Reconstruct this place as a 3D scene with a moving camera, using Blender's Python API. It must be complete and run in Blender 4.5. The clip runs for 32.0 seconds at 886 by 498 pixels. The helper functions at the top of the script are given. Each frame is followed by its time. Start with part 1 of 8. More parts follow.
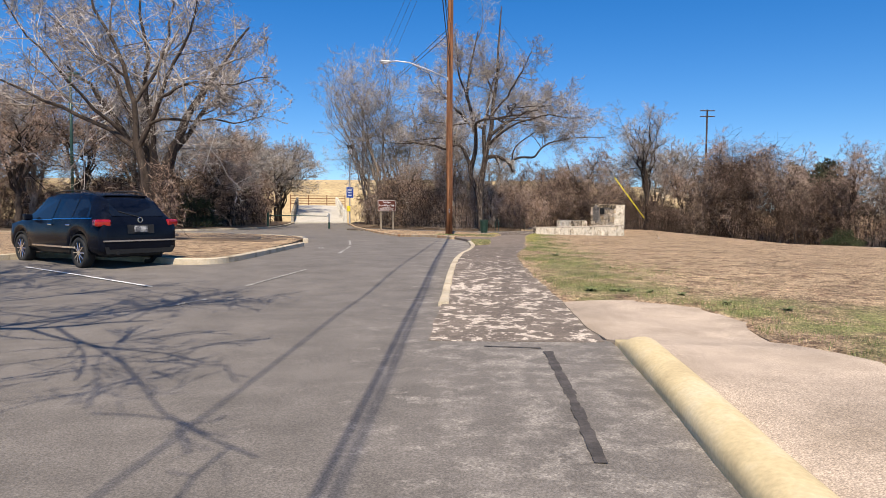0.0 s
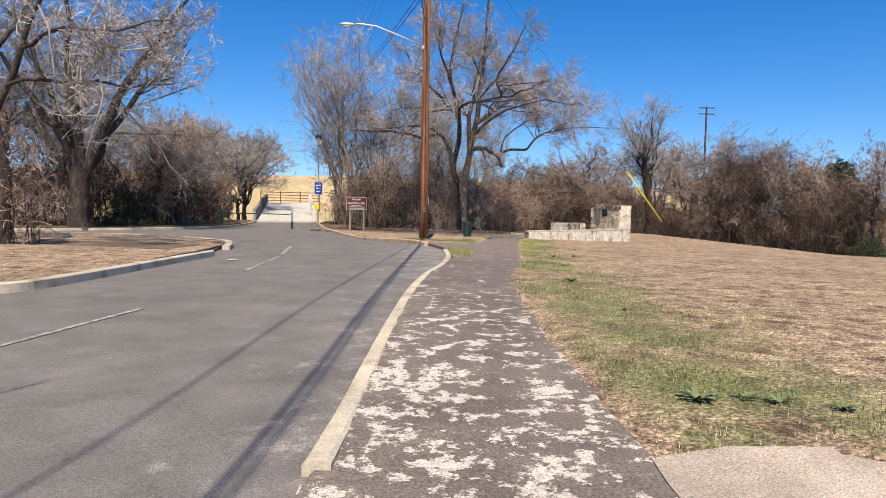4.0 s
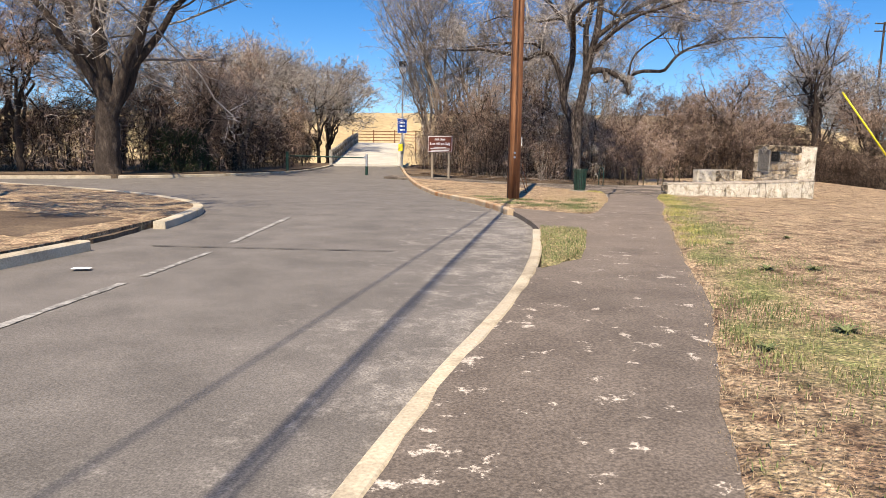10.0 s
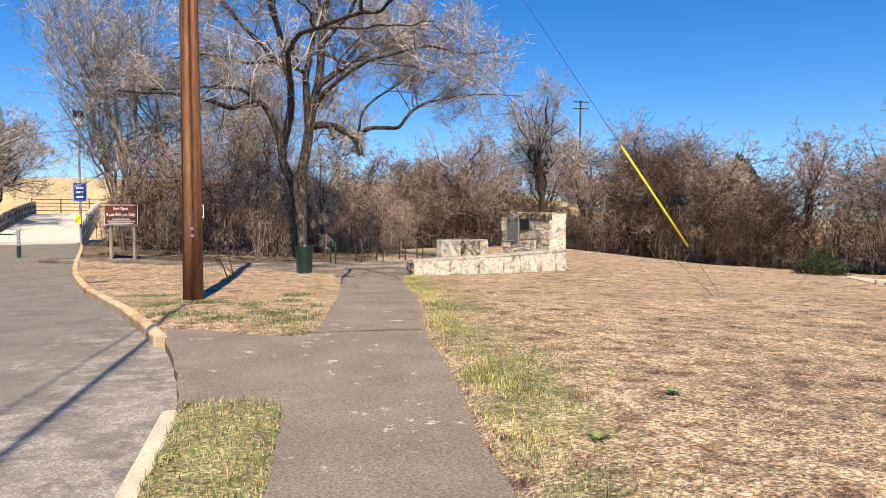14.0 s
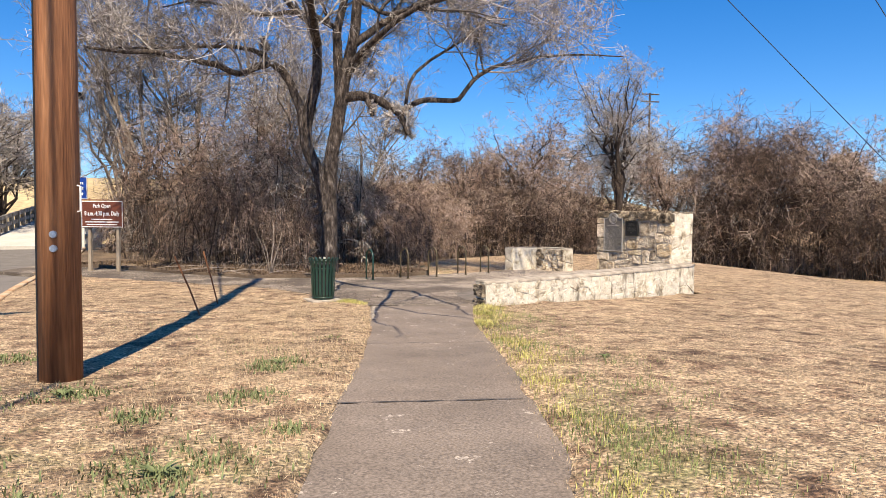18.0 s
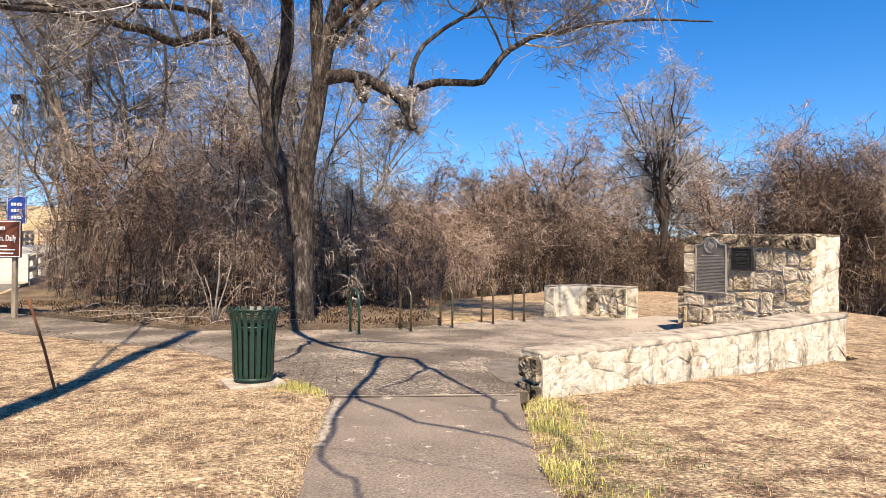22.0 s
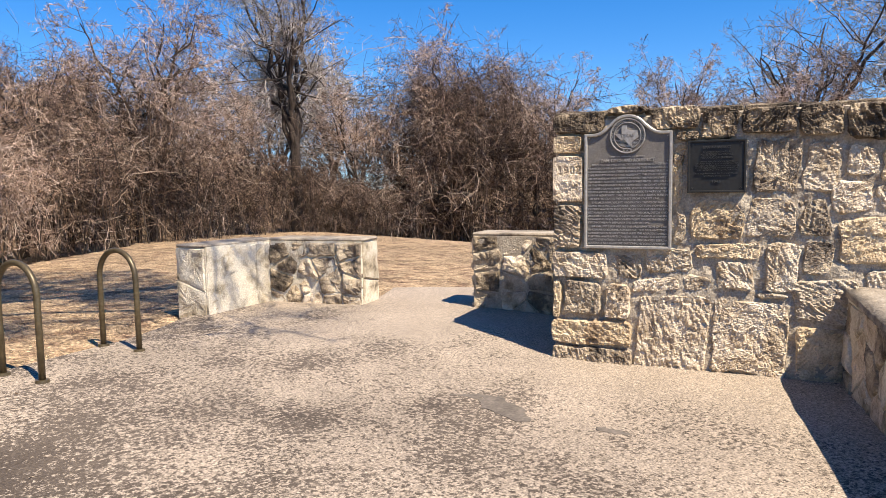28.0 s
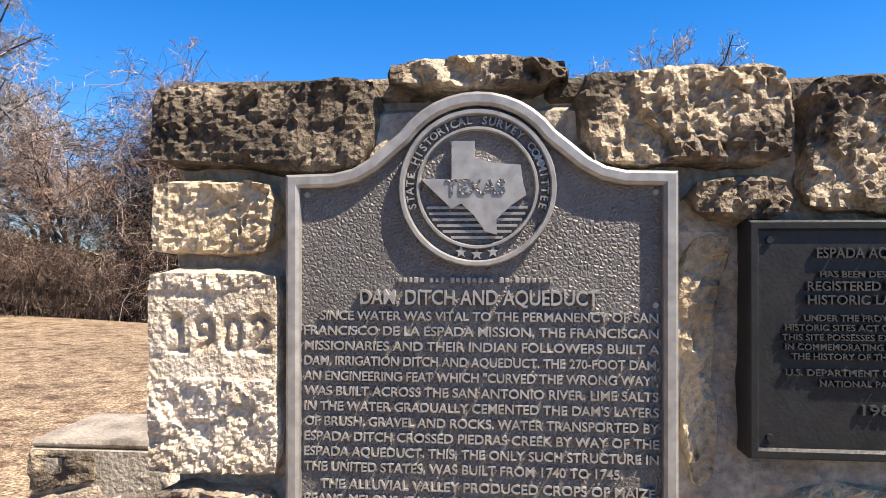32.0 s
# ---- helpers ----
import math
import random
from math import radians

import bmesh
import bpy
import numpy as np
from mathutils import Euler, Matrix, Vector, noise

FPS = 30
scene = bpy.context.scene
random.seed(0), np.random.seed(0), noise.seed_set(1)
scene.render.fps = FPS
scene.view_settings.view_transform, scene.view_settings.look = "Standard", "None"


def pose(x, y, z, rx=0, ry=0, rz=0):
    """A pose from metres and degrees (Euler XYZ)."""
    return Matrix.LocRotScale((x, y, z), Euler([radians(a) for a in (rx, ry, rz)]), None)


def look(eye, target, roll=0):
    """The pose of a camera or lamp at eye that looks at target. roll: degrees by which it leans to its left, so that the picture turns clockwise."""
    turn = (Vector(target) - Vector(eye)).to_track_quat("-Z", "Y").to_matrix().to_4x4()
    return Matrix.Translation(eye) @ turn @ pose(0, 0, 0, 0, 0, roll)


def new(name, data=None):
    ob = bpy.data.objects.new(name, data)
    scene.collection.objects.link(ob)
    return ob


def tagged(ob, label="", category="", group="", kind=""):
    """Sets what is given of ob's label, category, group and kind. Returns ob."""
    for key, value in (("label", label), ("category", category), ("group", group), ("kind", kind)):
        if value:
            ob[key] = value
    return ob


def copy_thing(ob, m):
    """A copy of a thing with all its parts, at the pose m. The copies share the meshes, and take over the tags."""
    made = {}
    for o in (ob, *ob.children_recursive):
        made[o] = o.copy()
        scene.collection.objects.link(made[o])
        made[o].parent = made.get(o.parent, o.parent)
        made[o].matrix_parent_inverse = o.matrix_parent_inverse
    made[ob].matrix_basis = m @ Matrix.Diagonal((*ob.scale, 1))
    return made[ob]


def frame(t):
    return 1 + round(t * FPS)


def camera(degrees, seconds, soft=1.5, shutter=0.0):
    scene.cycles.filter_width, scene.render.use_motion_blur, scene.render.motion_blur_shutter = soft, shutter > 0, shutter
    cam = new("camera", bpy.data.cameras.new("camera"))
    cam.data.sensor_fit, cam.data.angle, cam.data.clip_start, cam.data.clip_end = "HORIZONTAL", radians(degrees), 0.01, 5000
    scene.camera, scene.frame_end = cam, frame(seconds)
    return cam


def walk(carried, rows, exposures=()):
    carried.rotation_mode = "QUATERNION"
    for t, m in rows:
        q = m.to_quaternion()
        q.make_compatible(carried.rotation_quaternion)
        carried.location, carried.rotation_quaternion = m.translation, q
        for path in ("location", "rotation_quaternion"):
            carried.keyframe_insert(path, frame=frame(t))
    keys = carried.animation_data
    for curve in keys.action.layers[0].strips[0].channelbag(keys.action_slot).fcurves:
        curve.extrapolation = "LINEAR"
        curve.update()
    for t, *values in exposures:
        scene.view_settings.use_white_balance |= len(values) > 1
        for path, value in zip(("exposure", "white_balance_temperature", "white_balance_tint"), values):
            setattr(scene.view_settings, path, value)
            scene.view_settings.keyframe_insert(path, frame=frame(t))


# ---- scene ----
cam = camera(66.0, 32.0, soft=0.5)
PATH = [
    (0, (0.146, -0.039, 1.478), (0.133, 1.958, 1.364), 0.4),
    (0.5, (0.255, 0.710, 1.470), (0.326, 2.705, 1.348), 0.3),
    (1, (0.353, 1.460, 1.462), (0.461, 3.454, 1.351), 0.2),
    (1.5, (0.432, 2.200, 1.457), (0.559, 4.193, 1.356), 0.3),
    (2, (0.500, 2.938, 1.452), (0.664, 4.929, 1.360), 0.3),
    (2.5, (0.535, 3.70, 1.44), (0.626, 5.697, 1.357), 0.8),
    (4.5, (0.767, 7.478, 1.456), (0.778, 9.474, 1.336), 0.9),
    (5, (0.871, 8.312, 1.463), (0.861, 10.309, 1.346), 0.6),
    (5.5, (0.979, 9.2, 1.466), (1.041, 11.198, 1.409), 0.9),
    (6, (1.003, 10.021, 1.496), (1.034, 12.02, 1.433), 1.4),
    (6.5, (0.972, 10.705, 1.563), (0.992, 12.703, 1.47), 1.5),
    (7, (0.941, 11.362, 1.63), (0.945, 13.36, 1.537), 1.5),
    (7.5, (0.926, 12.068, 1.649), (0.921, 14.066, 1.548), 1.2),
    (8, (0.969, 12.859, 1.611), (0.982, 14.853, 1.459), 1.0),
    (8.5, (1.025, 13.73, 1.552), (0.934, 15.717, 1.338), 0.8),
    (9, (1.161, 14.481, 1.533), (1.256, 16.459, 1.249), 0.9),
    (9.5, (1.186, 15.081, 1.571), (1.042, 17.051, 1.26), 1.5),
    (10, (1.192, 15.71, 1.643), (0.897, 17.666, 1.347), 1.0),
    (10.5, (1.252, 16.445, 1.68), (0.97, 18.396, 1.346), 0.9),
    (11, (1.362, 17.279, 1.721), (1.372, 19.261, 1.454), 0.0),
    (11.5, (1.628, 18.073, 1.754), (2.056, 20.009, 1.49), -0.5),
    (12, (1.661, 18.843, 1.779), (2.138, 20.773, 1.564), 0.1),
    (12.5, (1.685, 19.649, 1.805), (2.144, 21.588, 1.634), 0.1),
    (13, (1.784, 20.464, 1.821), (2.239, 22.405, 1.663), -0.2),
    (13.5, (1.834, 21.332, 1.798), (2.281, 23.277, 1.674), 0.0),
    (14, (1.907, 22.22, 1.738), (2.356, 24.167, 1.645), 0.2),
    (14.5, (1.865, 23.079, 1.716), (2.291, 25.032, 1.657), 0.5),
    (16.5, (2.502, 26.33, 1.793), (3.004, 28.265, 1.732), 0.3),
    (17, (2.55, 27.224, 1.799), (3.037, 29.162, 1.731), 0.3),
    (17.5, (2.642, 28.129, 1.715), (3.083, 30.079, 1.64), 0.7),
    (18, (2.696, 28.972, 1.654), (3.006, 30.946, 1.571), 0.4),
    (18.5, (2.815, 29.747, 1.638), (3.281, 31.692, 1.581), 0.1),
    (19, (2.943, 30.385, 1.668), (3.545, 32.292, 1.629), 0.2),
    (19.5, (3.07, 31.065, 1.682), (3.729, 32.953, 1.635), 0.3),
    (20, (3.217, 31.854, 1.662), (3.853, 33.75, 1.628), 0.4),
    (20.5, (3.339, 32.692, 1.639), (3.918, 34.606, 1.619), 0.6),
    (21, (3.443, 33.473, 1.606), (3.905, 35.418, 1.576), 0.7),
    (21.5, (3.486, 34.157, 1.573), (3.766, 36.138, 1.573), 0.6),
    (22, (3.534, 34.853, 1.533), (3.802, 36.835, 1.547), 0.5),
    (22.5, (3.583, 35.557, 1.516), (3.74, 37.551, 1.516), 0.4),
    (23, (3.579, 36.207, 1.545), (3.783, 38.196, 1.539), -0.1),
    (23.5, (3.657, 36.986, 1.517), (3.936, 38.967, 1.516), 0.1),
    (24, (3.829, 37.866, 1.412), (4.223, 39.827, 1.436), 0.2),
    (24.5, (3.993, 38.676, 1.324), (4.439, 40.625, 1.295), 0.3),
    (25, (4.139, 39.384, 1.275), (4.595, 41.331, 1.223), 0.3),
    (25.5, (4.388, 40.191, 1.193), (5.104, 42.059, 1.162), 0.1),
    (27.5, (4.866, 43.36, 1.254), (6.033, 44.979, 1.127), -0.8),
    (28, (5.606, 43.991, 1.34), (6.928, 45.481, 1.163), -0.9),
    (28.5, (6.274, 44.488, 1.331), (7.67, 45.912, 1.184), -0.9),
    (29, (6.946, 44.916, 1.355), (8.471, 46.201, 1.203), -0.4),
    (29.5, (7.50, 45.31, 1.39), (9.06, 46.55, 1.285), 0.2),
    (30, (7.985, 45.659, 1.44), (9.600, 46.833, 1.322), 0.1),
    (30.5, (8.373, 45.927, 1.487), (10.028, 47.046, 1.389), 0.1),
    (31, (8.715, 46.144, 1.554), (10.378, 47.253, 1.47), 0),
    (31.5, (9.08, 46.40, 1.588), (10.776, 47.46, 1.574), 0),
    (32, (9.287, 46.572, 1.624), (11.025, 47.562, 1.629), 0),
]
walk(cam, [(t, look(eye, target, roll)) for t, eye, target, roll in PATH],
     exposures=[(t, s + 0.03, k, 11.0) for t, s, k in ((0, 0.48, 7050.0), (5, 0.54, 6800.0), (7, 0.64, 6950.0), (9, 0.68, 7350.0), (12, 0.68, 7250.0), (14, 0.76, 7250.0), (17, 0.8, 7200.0), (20, 0.9, 7450.0), (24, 1.0, 7450.0), (25.5, 0.98, 7450.0), (28, 0.9, 7100.0), (31, 0.9, 7050.0), (32, 1.04, 6850.0))])

# ---- sky, sun, exposure ----
from mathutils.geometry import delaunay_2d_cdt

SUN_EL, SUN_DIR = 55.0, (-0.03, -1.0)
world = bpy.data.worlds.new("clear_sky")
scene.world = world
world.use_nodes = True
wn = world.node_tree.nodes
sky = wn.new("ShaderNodeTexSky")
sky.sky_type = "NISHITA"
sky.sun_disc = False
sky.sun_elevation = radians(SUN_EL)
sky.sun_rotation = math.atan2(SUN_DIR[0], SUN_DIR[1])
sky.air_density, sky.dust_density, sky.ozone_density = 1.0, 0.0, 4.0
tint = wn.new("ShaderNodeHueSaturation")
tint.inputs["Hue"].default_value, tint.inputs["Saturation"].default_value = 0.509, 1.40
coord = wn.new("ShaderNodeTexCoord")
lift = wn.new("ShaderNodeVectorMath")
lift.inputs[1].default_value = (0, 0, 0.06)
world.node_tree.links.new(coord.outputs["Generated"], lift.inputs[0])
world.node_tree.links.new(lift.outputs[0], sky.inputs[0])
world.node_tree.links.new(sky.outputs[0], tint.inputs["Color"])
world.node_tree.links.new(tint.outputs[0], wn["Background"].inputs[0])
wn["Background"].inputs[1].default_value = 0.112
sun = new("sun", bpy.data.lights.new("sun", "SUN"))
sun.data.energy, sun.data.angle, sun.data.color = 5.0, radians(0.45), (1.0, 0.92, 0.80)
sl = Vector((*SUN_DIR, 0)).normalized() * math.cos(radians(SUN_EL)) + Vector((0, 0, math.sin(radians(SUN_EL))))
sun.matrix_world = look(sl * 60, (0, 0, 0))


# ---- materials ----
def mat(name, stops, scale=3.0, rough=0.85, bump=0.4, bscale=70.0, bdist=0.01, metal=0.0, fine=(40.0, 0.25),
        rnd="", rndamt=0.25, spec=0.3, detail=6.0, stretch=(1, 1, 1), coat=0.0):
    """A surface whose colour wanders over stops [(pos, rgb)...] with noise at two sizes, and fine relief."""
    m = bpy.data.materials.new(name)
    m.use_nodes = True
    nt = m.node_tree
    b = nt.nodes["Principled BSDF"]
    L = nt.links.new
    geo = nt.nodes.new("ShaderNodeNewGeometry")
    mp = nt.nodes.new("ShaderNodeMapping")
    mp.inputs["Scale"].default_value = stretch
    L(geo.outputs["Position"], mp.inputs[0])
    n1 = nt.nodes.new("ShaderNodeTexNoise")
    n1.inputs["Scale"].default_value, n1.inputs["Detail"].default_value = scale, detail
    n1.inputs["Roughness"].default_value = 0.62
    L(mp.outputs[0], n1.inputs["Vector"])
    ramp = nt.nodes.new("ShaderNodeValToRGB")
    els = ramp.color_ramp.elements
    while len(els) < len(stops):
        els.new(0.5)
    for e, (p, c) in zip(els, stops):
        e.position, e.color = p, (*c, 1)
    L(n1.outputs[0], ramp.inputs[0])
    n2 = nt.nodes.new("ShaderNodeTexNoise")
    n2.inputs["Scale"].default_value, n2.inputs["Detail"].default_value = fine[0], 3.0
    L(mp.outputs[0], n2.inputs["Vector"])
    mr = nt.nodes.new("ShaderNodeMapRange")
    mr.inputs[1].default_value, mr.inputs[2].default_value = 0.25, 0.75
    mr.inputs[3].default_value, mr.inputs[4].default_value = 1 - fine[1], 1 + fine[1]
    L(n2.outputs[0], mr.inputs[0])
    mul = nt.nodes.new("ShaderNodeVectorMath")
    mul.operation = "SCALE"
    L(ramp.outputs[0], mul.inputs[0])
    val = mr.outputs[0]
    if rnd:
        src = nt.nodes.new("ShaderNodeObjectInfo").outputs["Random"] if rnd == "object" else geo.outputs["Random Per Island"]
        rr = nt.nodes.new("ShaderNodeMapRange")
        rr.inputs[3].default_value, rr.inputs[4].default_value = 1 - rndamt, 1 + rndamt
        L(src, rr.inputs[0])
        mm = nt.nodes.new("ShaderNodeMath")
        mm.operation = "MULTIPLY"
        L(val, mm.inputs[0])
        L(rr.outputs[0], mm.inputs[1])
        val = mm.outputs[0]
    L(val, mul.inputs["Scale"])
    L(mul.outputs[0], b.inputs["Base Color"])
    b.inputs["Roughness"].default_value, b.inputs["Metallic"].default_value = rough, metal
    b.inputs["Specular IOR Level"].default_value = spec
    b.inputs["Coat Weight"].default_value = coat
    if bump:
        n3 = nt.nodes.new("ShaderNodeTexNoise")
        n3.inputs["Scale"].default_value, n3.inputs["Detail"].default_value = bscale, 5.0
        L(mp.outputs[0], n3.inputs["Vector"])
        bp = nt.nodes.new("ShaderNodeBump")
        bp.inputs["Strength"].default_value, bp.inputs["Distance"].default_value = bump, bdist
        L(n3.outputs[0], bp.inputs["Height"])
        L(bp.outputs[0], b.inputs["Normal"])
    return m


def worn(name, coat_stops, bare, scale, lo, hi, along=None, rough=0.9, bump=0.5, bscale=90.0, speck=0.4, spscale=110.0, low=None):
    """A paving coat worn through in ragged patches to a bare stony layer below; along: ((axis, a, b, shift)...) more wear along an axis."""
    m = mat(name, coat_stops, 1.6, rough, bump, bscale, 0.008, fine=(120.0, 0.3))
    nt = m.node_tree
    L = nt.links.new
    b = nt.nodes["Principled BSDF"]
    coat_out = b.inputs["Base Color"].links[0].from_socket
    geo = nt.nodes.new("ShaderNodeNewGeometry")
    n = nt.nodes.new("ShaderNodeTexNoise")
    n.inputs["Scale"].default_value, n.inputs["Detail"].default_value, n.inputs["Roughness"].default_value = scale, 12.0, 0.74
    L(geo.outputs["Position"], n.inputs["Vector"])
    val = n.outputs[0]
    if low:
        nl = nt.nodes.new("ShaderNodeTexNoise")
        nl.inputs["Scale"].default_value, nl.inputs["Detail"].default_value = low[0], 5.0
        L(geo.outputs["Position"], nl.inputs["Vector"])
        rl = nt.nodes.new("ShaderNodeMapRange")
        rl.inputs[1].default_value, rl.inputs[2].default_value, rl.inputs[3].default_value, rl.inputs[4].default_value = 0.25, 0.75, -low[1], low[1]
        L(nl.outputs[0], rl.inputs[0])
        al = nt.nodes.new("ShaderNodeMath")
        L(val, al.inputs[0])
        L(rl.outputs[0], al.inputs[1])
        val = al.outputs[0]
    for axis, a, z, shift in along or ():
        sep = nt.nodes.new("ShaderNodeSeparateXYZ")
        L(geo.outputs["Position"], sep.inputs[0])
        r = nt.nodes.new("ShaderNodeMapRange")
        r.interpolation_type = "SMOOTHSTEP"
        r.inputs[1].default_value, r.inputs[2].default_value, r.inputs[3].default_value, r.inputs[4].default_value = a, z, 0, shift
        L(sep.outputs[axis], r.inputs[0])
        add = nt.nodes.new("ShaderNodeMath")
        L(val, add.inputs[0])
        L(r.outputs[0], add.inputs[1])
        val = add.outputs[0]
    edge = nt.nodes.new("ShaderNodeMapRange")
    edge.inputs[1].default_value, edge.inputs[2].default_value = lo, hi
    L(val, edge.inputs[0])
    vo = nt.nodes.new("ShaderNodeTexVoronoi")
    vo.inputs["Scale"].default_value = spscale
    L(geo.outputs["Position"], vo.inputs["Vector"])
    stone = nt.nodes.new("ShaderNodeMix")
    stone.data_type = "RGBA"
    stone.blend_type = "MULTIPLY"
    stone.inputs[0].default_value = speck
    stone.inputs[6].default_value = (*bare, 1)
    bw = nt.nodes.new("ShaderNodeRGBToBW")
    L(vo.outputs["Color"], bw.inputs[0])
    L(bw.outputs[0], stone.inputs[7])
    mix = nt.nodes.new("ShaderNodeMix")
    mix.data_type = "RGBA"
    L(edge.outputs[0], mix.inputs[0])
    L(coat_out, mix.inputs[6])
    L(stone.outputs[2], mix.inputs[7])
    L(mix.outputs[2], b.inputs["Base Color"])
    return m


M = {}
M["road"] = worn("road_asphalt", [(0.3, (0.118, 0.106, 0.094)), (0.7, (0.176, 0.158, 0.14))], (0.36, 0.325, 0.285), 3.0, 0.63, 0.76, ((0, -2.0, 0.9, 0.16), (1, 22, 30, 0.05)), speck=0.6, spscale=75)
M["walk"] = worn("walk_coat", [(0.3, (0.112, 0.09, 0.073)), (0.7, (0.178, 0.146, 0.119))], (0.64, 0.55, 0.455), 5.0, 0.602, 0.628, ((1, 24, 11, 0.074), (1, 24, 29, -0.012), (1, 38, 43, 0.03)), low=(1.3, 0.055))
M["plaza"] = worn("plaza_paving", [(0.3, (0.066, 0.051, 0.040)), (0.7, (0.122, 0.097, 0.076))], (0.50, 0.412, 0.325), 30.0, 0.53, 0.58, ((0, 4.5, 9.5, 0.085), (0, 8.8, 10.6, 0.12), (1, 42.5, 45, 0.01)), speck=0.75, spscale=110, low=(0.9, 0.13))
M["pad"] = mat("pebble_concrete", [(0.3, (0.33, 0.262, 0.195)), (0.5, (0.45, 0.362, 0.28)), (0.72, (0.30, 0.24, 0.182))], 0.9, 0.9, 0.5, 120, 0.006, fine=(110, 0.45))
M["kerb"] = mat("kerb_concrete", [(0.3, (0.30, 0.245, 0.17)), (0.5, (0.52, 0.44, 0.32)), (0.75, (0.46, 0.41, 0.33))], 2.2, 0.85, 0.5, 60, 0.006, fine=(45, 0.25))
M["kerb_yellow"] = mat("kerb_yellow", [(0.3, (0.42, 0.33, 0.19)), (0.5, (0.56, 0.45, 0.26)), (0.72, (0.62, 0.53, 0.36))], 1.6, 0.8, 0.25, 70, 0.003, fine=(30, 0.12))
M["faint"] = mat("worn_paint", [(0.42, (0.17, 0.16, 0.145)), (0.6, (0.38, 0.36, 0.33))], 9, 0.8, 0.3, 90, 0.004)
M["kerb_red"] = mat("kerb_stained", [(0.35, (0.36, 0.17, 0.07)), (0.5, (0.45, 0.32, 0.2)), (0.7, (0.5, 0.42, 0.3))], 1.4, 0.85, 0.5, 60, 0.006, fine=(45, 0.3))
M["patch"] = mat("dark_patch", [(0.4, (0.05, 0.045, 0.042)), (0.6, (0.085, 0.075, 0.07))], 6, 0.9, 0.5, 120, 0.006)
M["paving_patch"] = mat("paving_patch", [(0.35, (0.10, 0.085, 0.07)), (0.65, (0.165, 0.14, 0.118))], 5, 0.9, 0.4, 120, 0.006)
M["white"] = mat("road_paint", [(0.35, (0.3, 0.29, 0.27)), (0.5, (0.72, 0.71, 0.68))], 7, 0.7, 0.2, 80, 0.004)
M["lawn"] = mat("dry_lawn", [(0.34, (0.14, 0.082, 0.051)), (0.44, (0.285, 0.189, 0.117)), (0.54, (0.46, 0.335, 0.207)), (0.66, (0.275, 0.177, 0.109))], 3.2, 0.95, 1.0, 34, 0.06, fine=(30, 0.75), detail=15)
def add_turf(m):
    """Lets green growth show through where the mesh's turf weight is high."""
    nt = m.node_tree
    L = nt.links.new
    b = nt.nodes["Principled BSDF"]
    src = b.inputs["Base Color"].links[0].from_socket
    at = nt.nodes.new("ShaderNodeAttribute")
    at.attribute_name = "turf"
    geo = nt.nodes.new("ShaderNodeNewGeometry")
    n = nt.nodes.new("ShaderNodeTexNoise")
    n.inputs["Scale"].default_value, n.inputs["Detail"].default_value, n.inputs["Roughness"].default_value = 3.5, 10.0, 0.7
    L(geo.outputs["Position"], n.inputs["Vector"])
    add = nt.nodes.new("ShaderNodeMath")
    L(n.outputs[0], add.inputs[0])
    L(at.outputs["Fac"], add.inputs[1])
    mr = nt.nodes.new("ShaderNodeMapRange")
    mr.inputs[1].default_value, mr.inputs[2].default_value, mr.inputs[4].default_value = 0.72, 1.15, 0.9
    L(add.outputs[0], mr.inputs[0])
    gr = nt.nodes.new("ShaderNodeValToRGB")
    gr.color_ramp.elements[0].position, gr.color_ramp.elements[0].color = 0.35, (0.125, 0.15, 0.048, 1)
    gr.color_ramp.elements[1].position, gr.color_ramp.elements[1].color = 0.7, (0.33, 0.31, 0.12, 1)
    n2 = nt.nodes.new("ShaderNodeTexNoise")
    n2.inputs["Scale"].default_value, n2.inputs["Detail"].default_value = 30.0, 6.0
    L(geo.outputs["Position"], n2.inputs["Vector"])
    L(n2.outputs[0], gr.inputs[0])
    mix = nt.nodes.new("ShaderNodeMix")
    mix.data_type = "RGBA"
    L(mr.outputs[0], mix.inputs[0])
    L(src, mix.inputs[6])
    L(gr.outputs[0], mix.inputs[7])
    L(mix.outputs[2], b.inputs["Base Color"])


add_turf(M["lawn"])


def add_mottle(m, scale, lo, hi, detail=4.0):
    """Broad lighter and darker patches over the whole surface."""
    nt = m.node_tree
    L = nt.links.new
    b = nt.nodes["Principled BSDF"]
    src = b.inputs["Base Color"].links[0].from_socket
    geo = nt.nodes.new("ShaderNodeNewGeometry")
    n = nt.nodes.new("ShaderNodeTexNoise")
    n.inputs["Scale"].default_value, n.inputs["Detail"].default_value = scale, detail
    L(geo.outputs["Position"], n.inputs["Vector"])
    mr = nt.nodes.new("ShaderNodeMapRange")
    mr.inputs[1].default_value, mr.inputs[2].default_value, mr.inputs[3].default_value, mr.inputs[4].default_value = 0.32, 0.68, lo, hi
    L(n.outputs[0], mr.inputs[0])
    mul = nt.nodes.new("ShaderNodeVectorMath")
    mul.operation = "SCALE"
    L(src, mul.inputs[0])
    L(mr.outputs[0], mul.inputs["Scale"])
    L(mul.outputs[0], b.inputs["Base Color"])


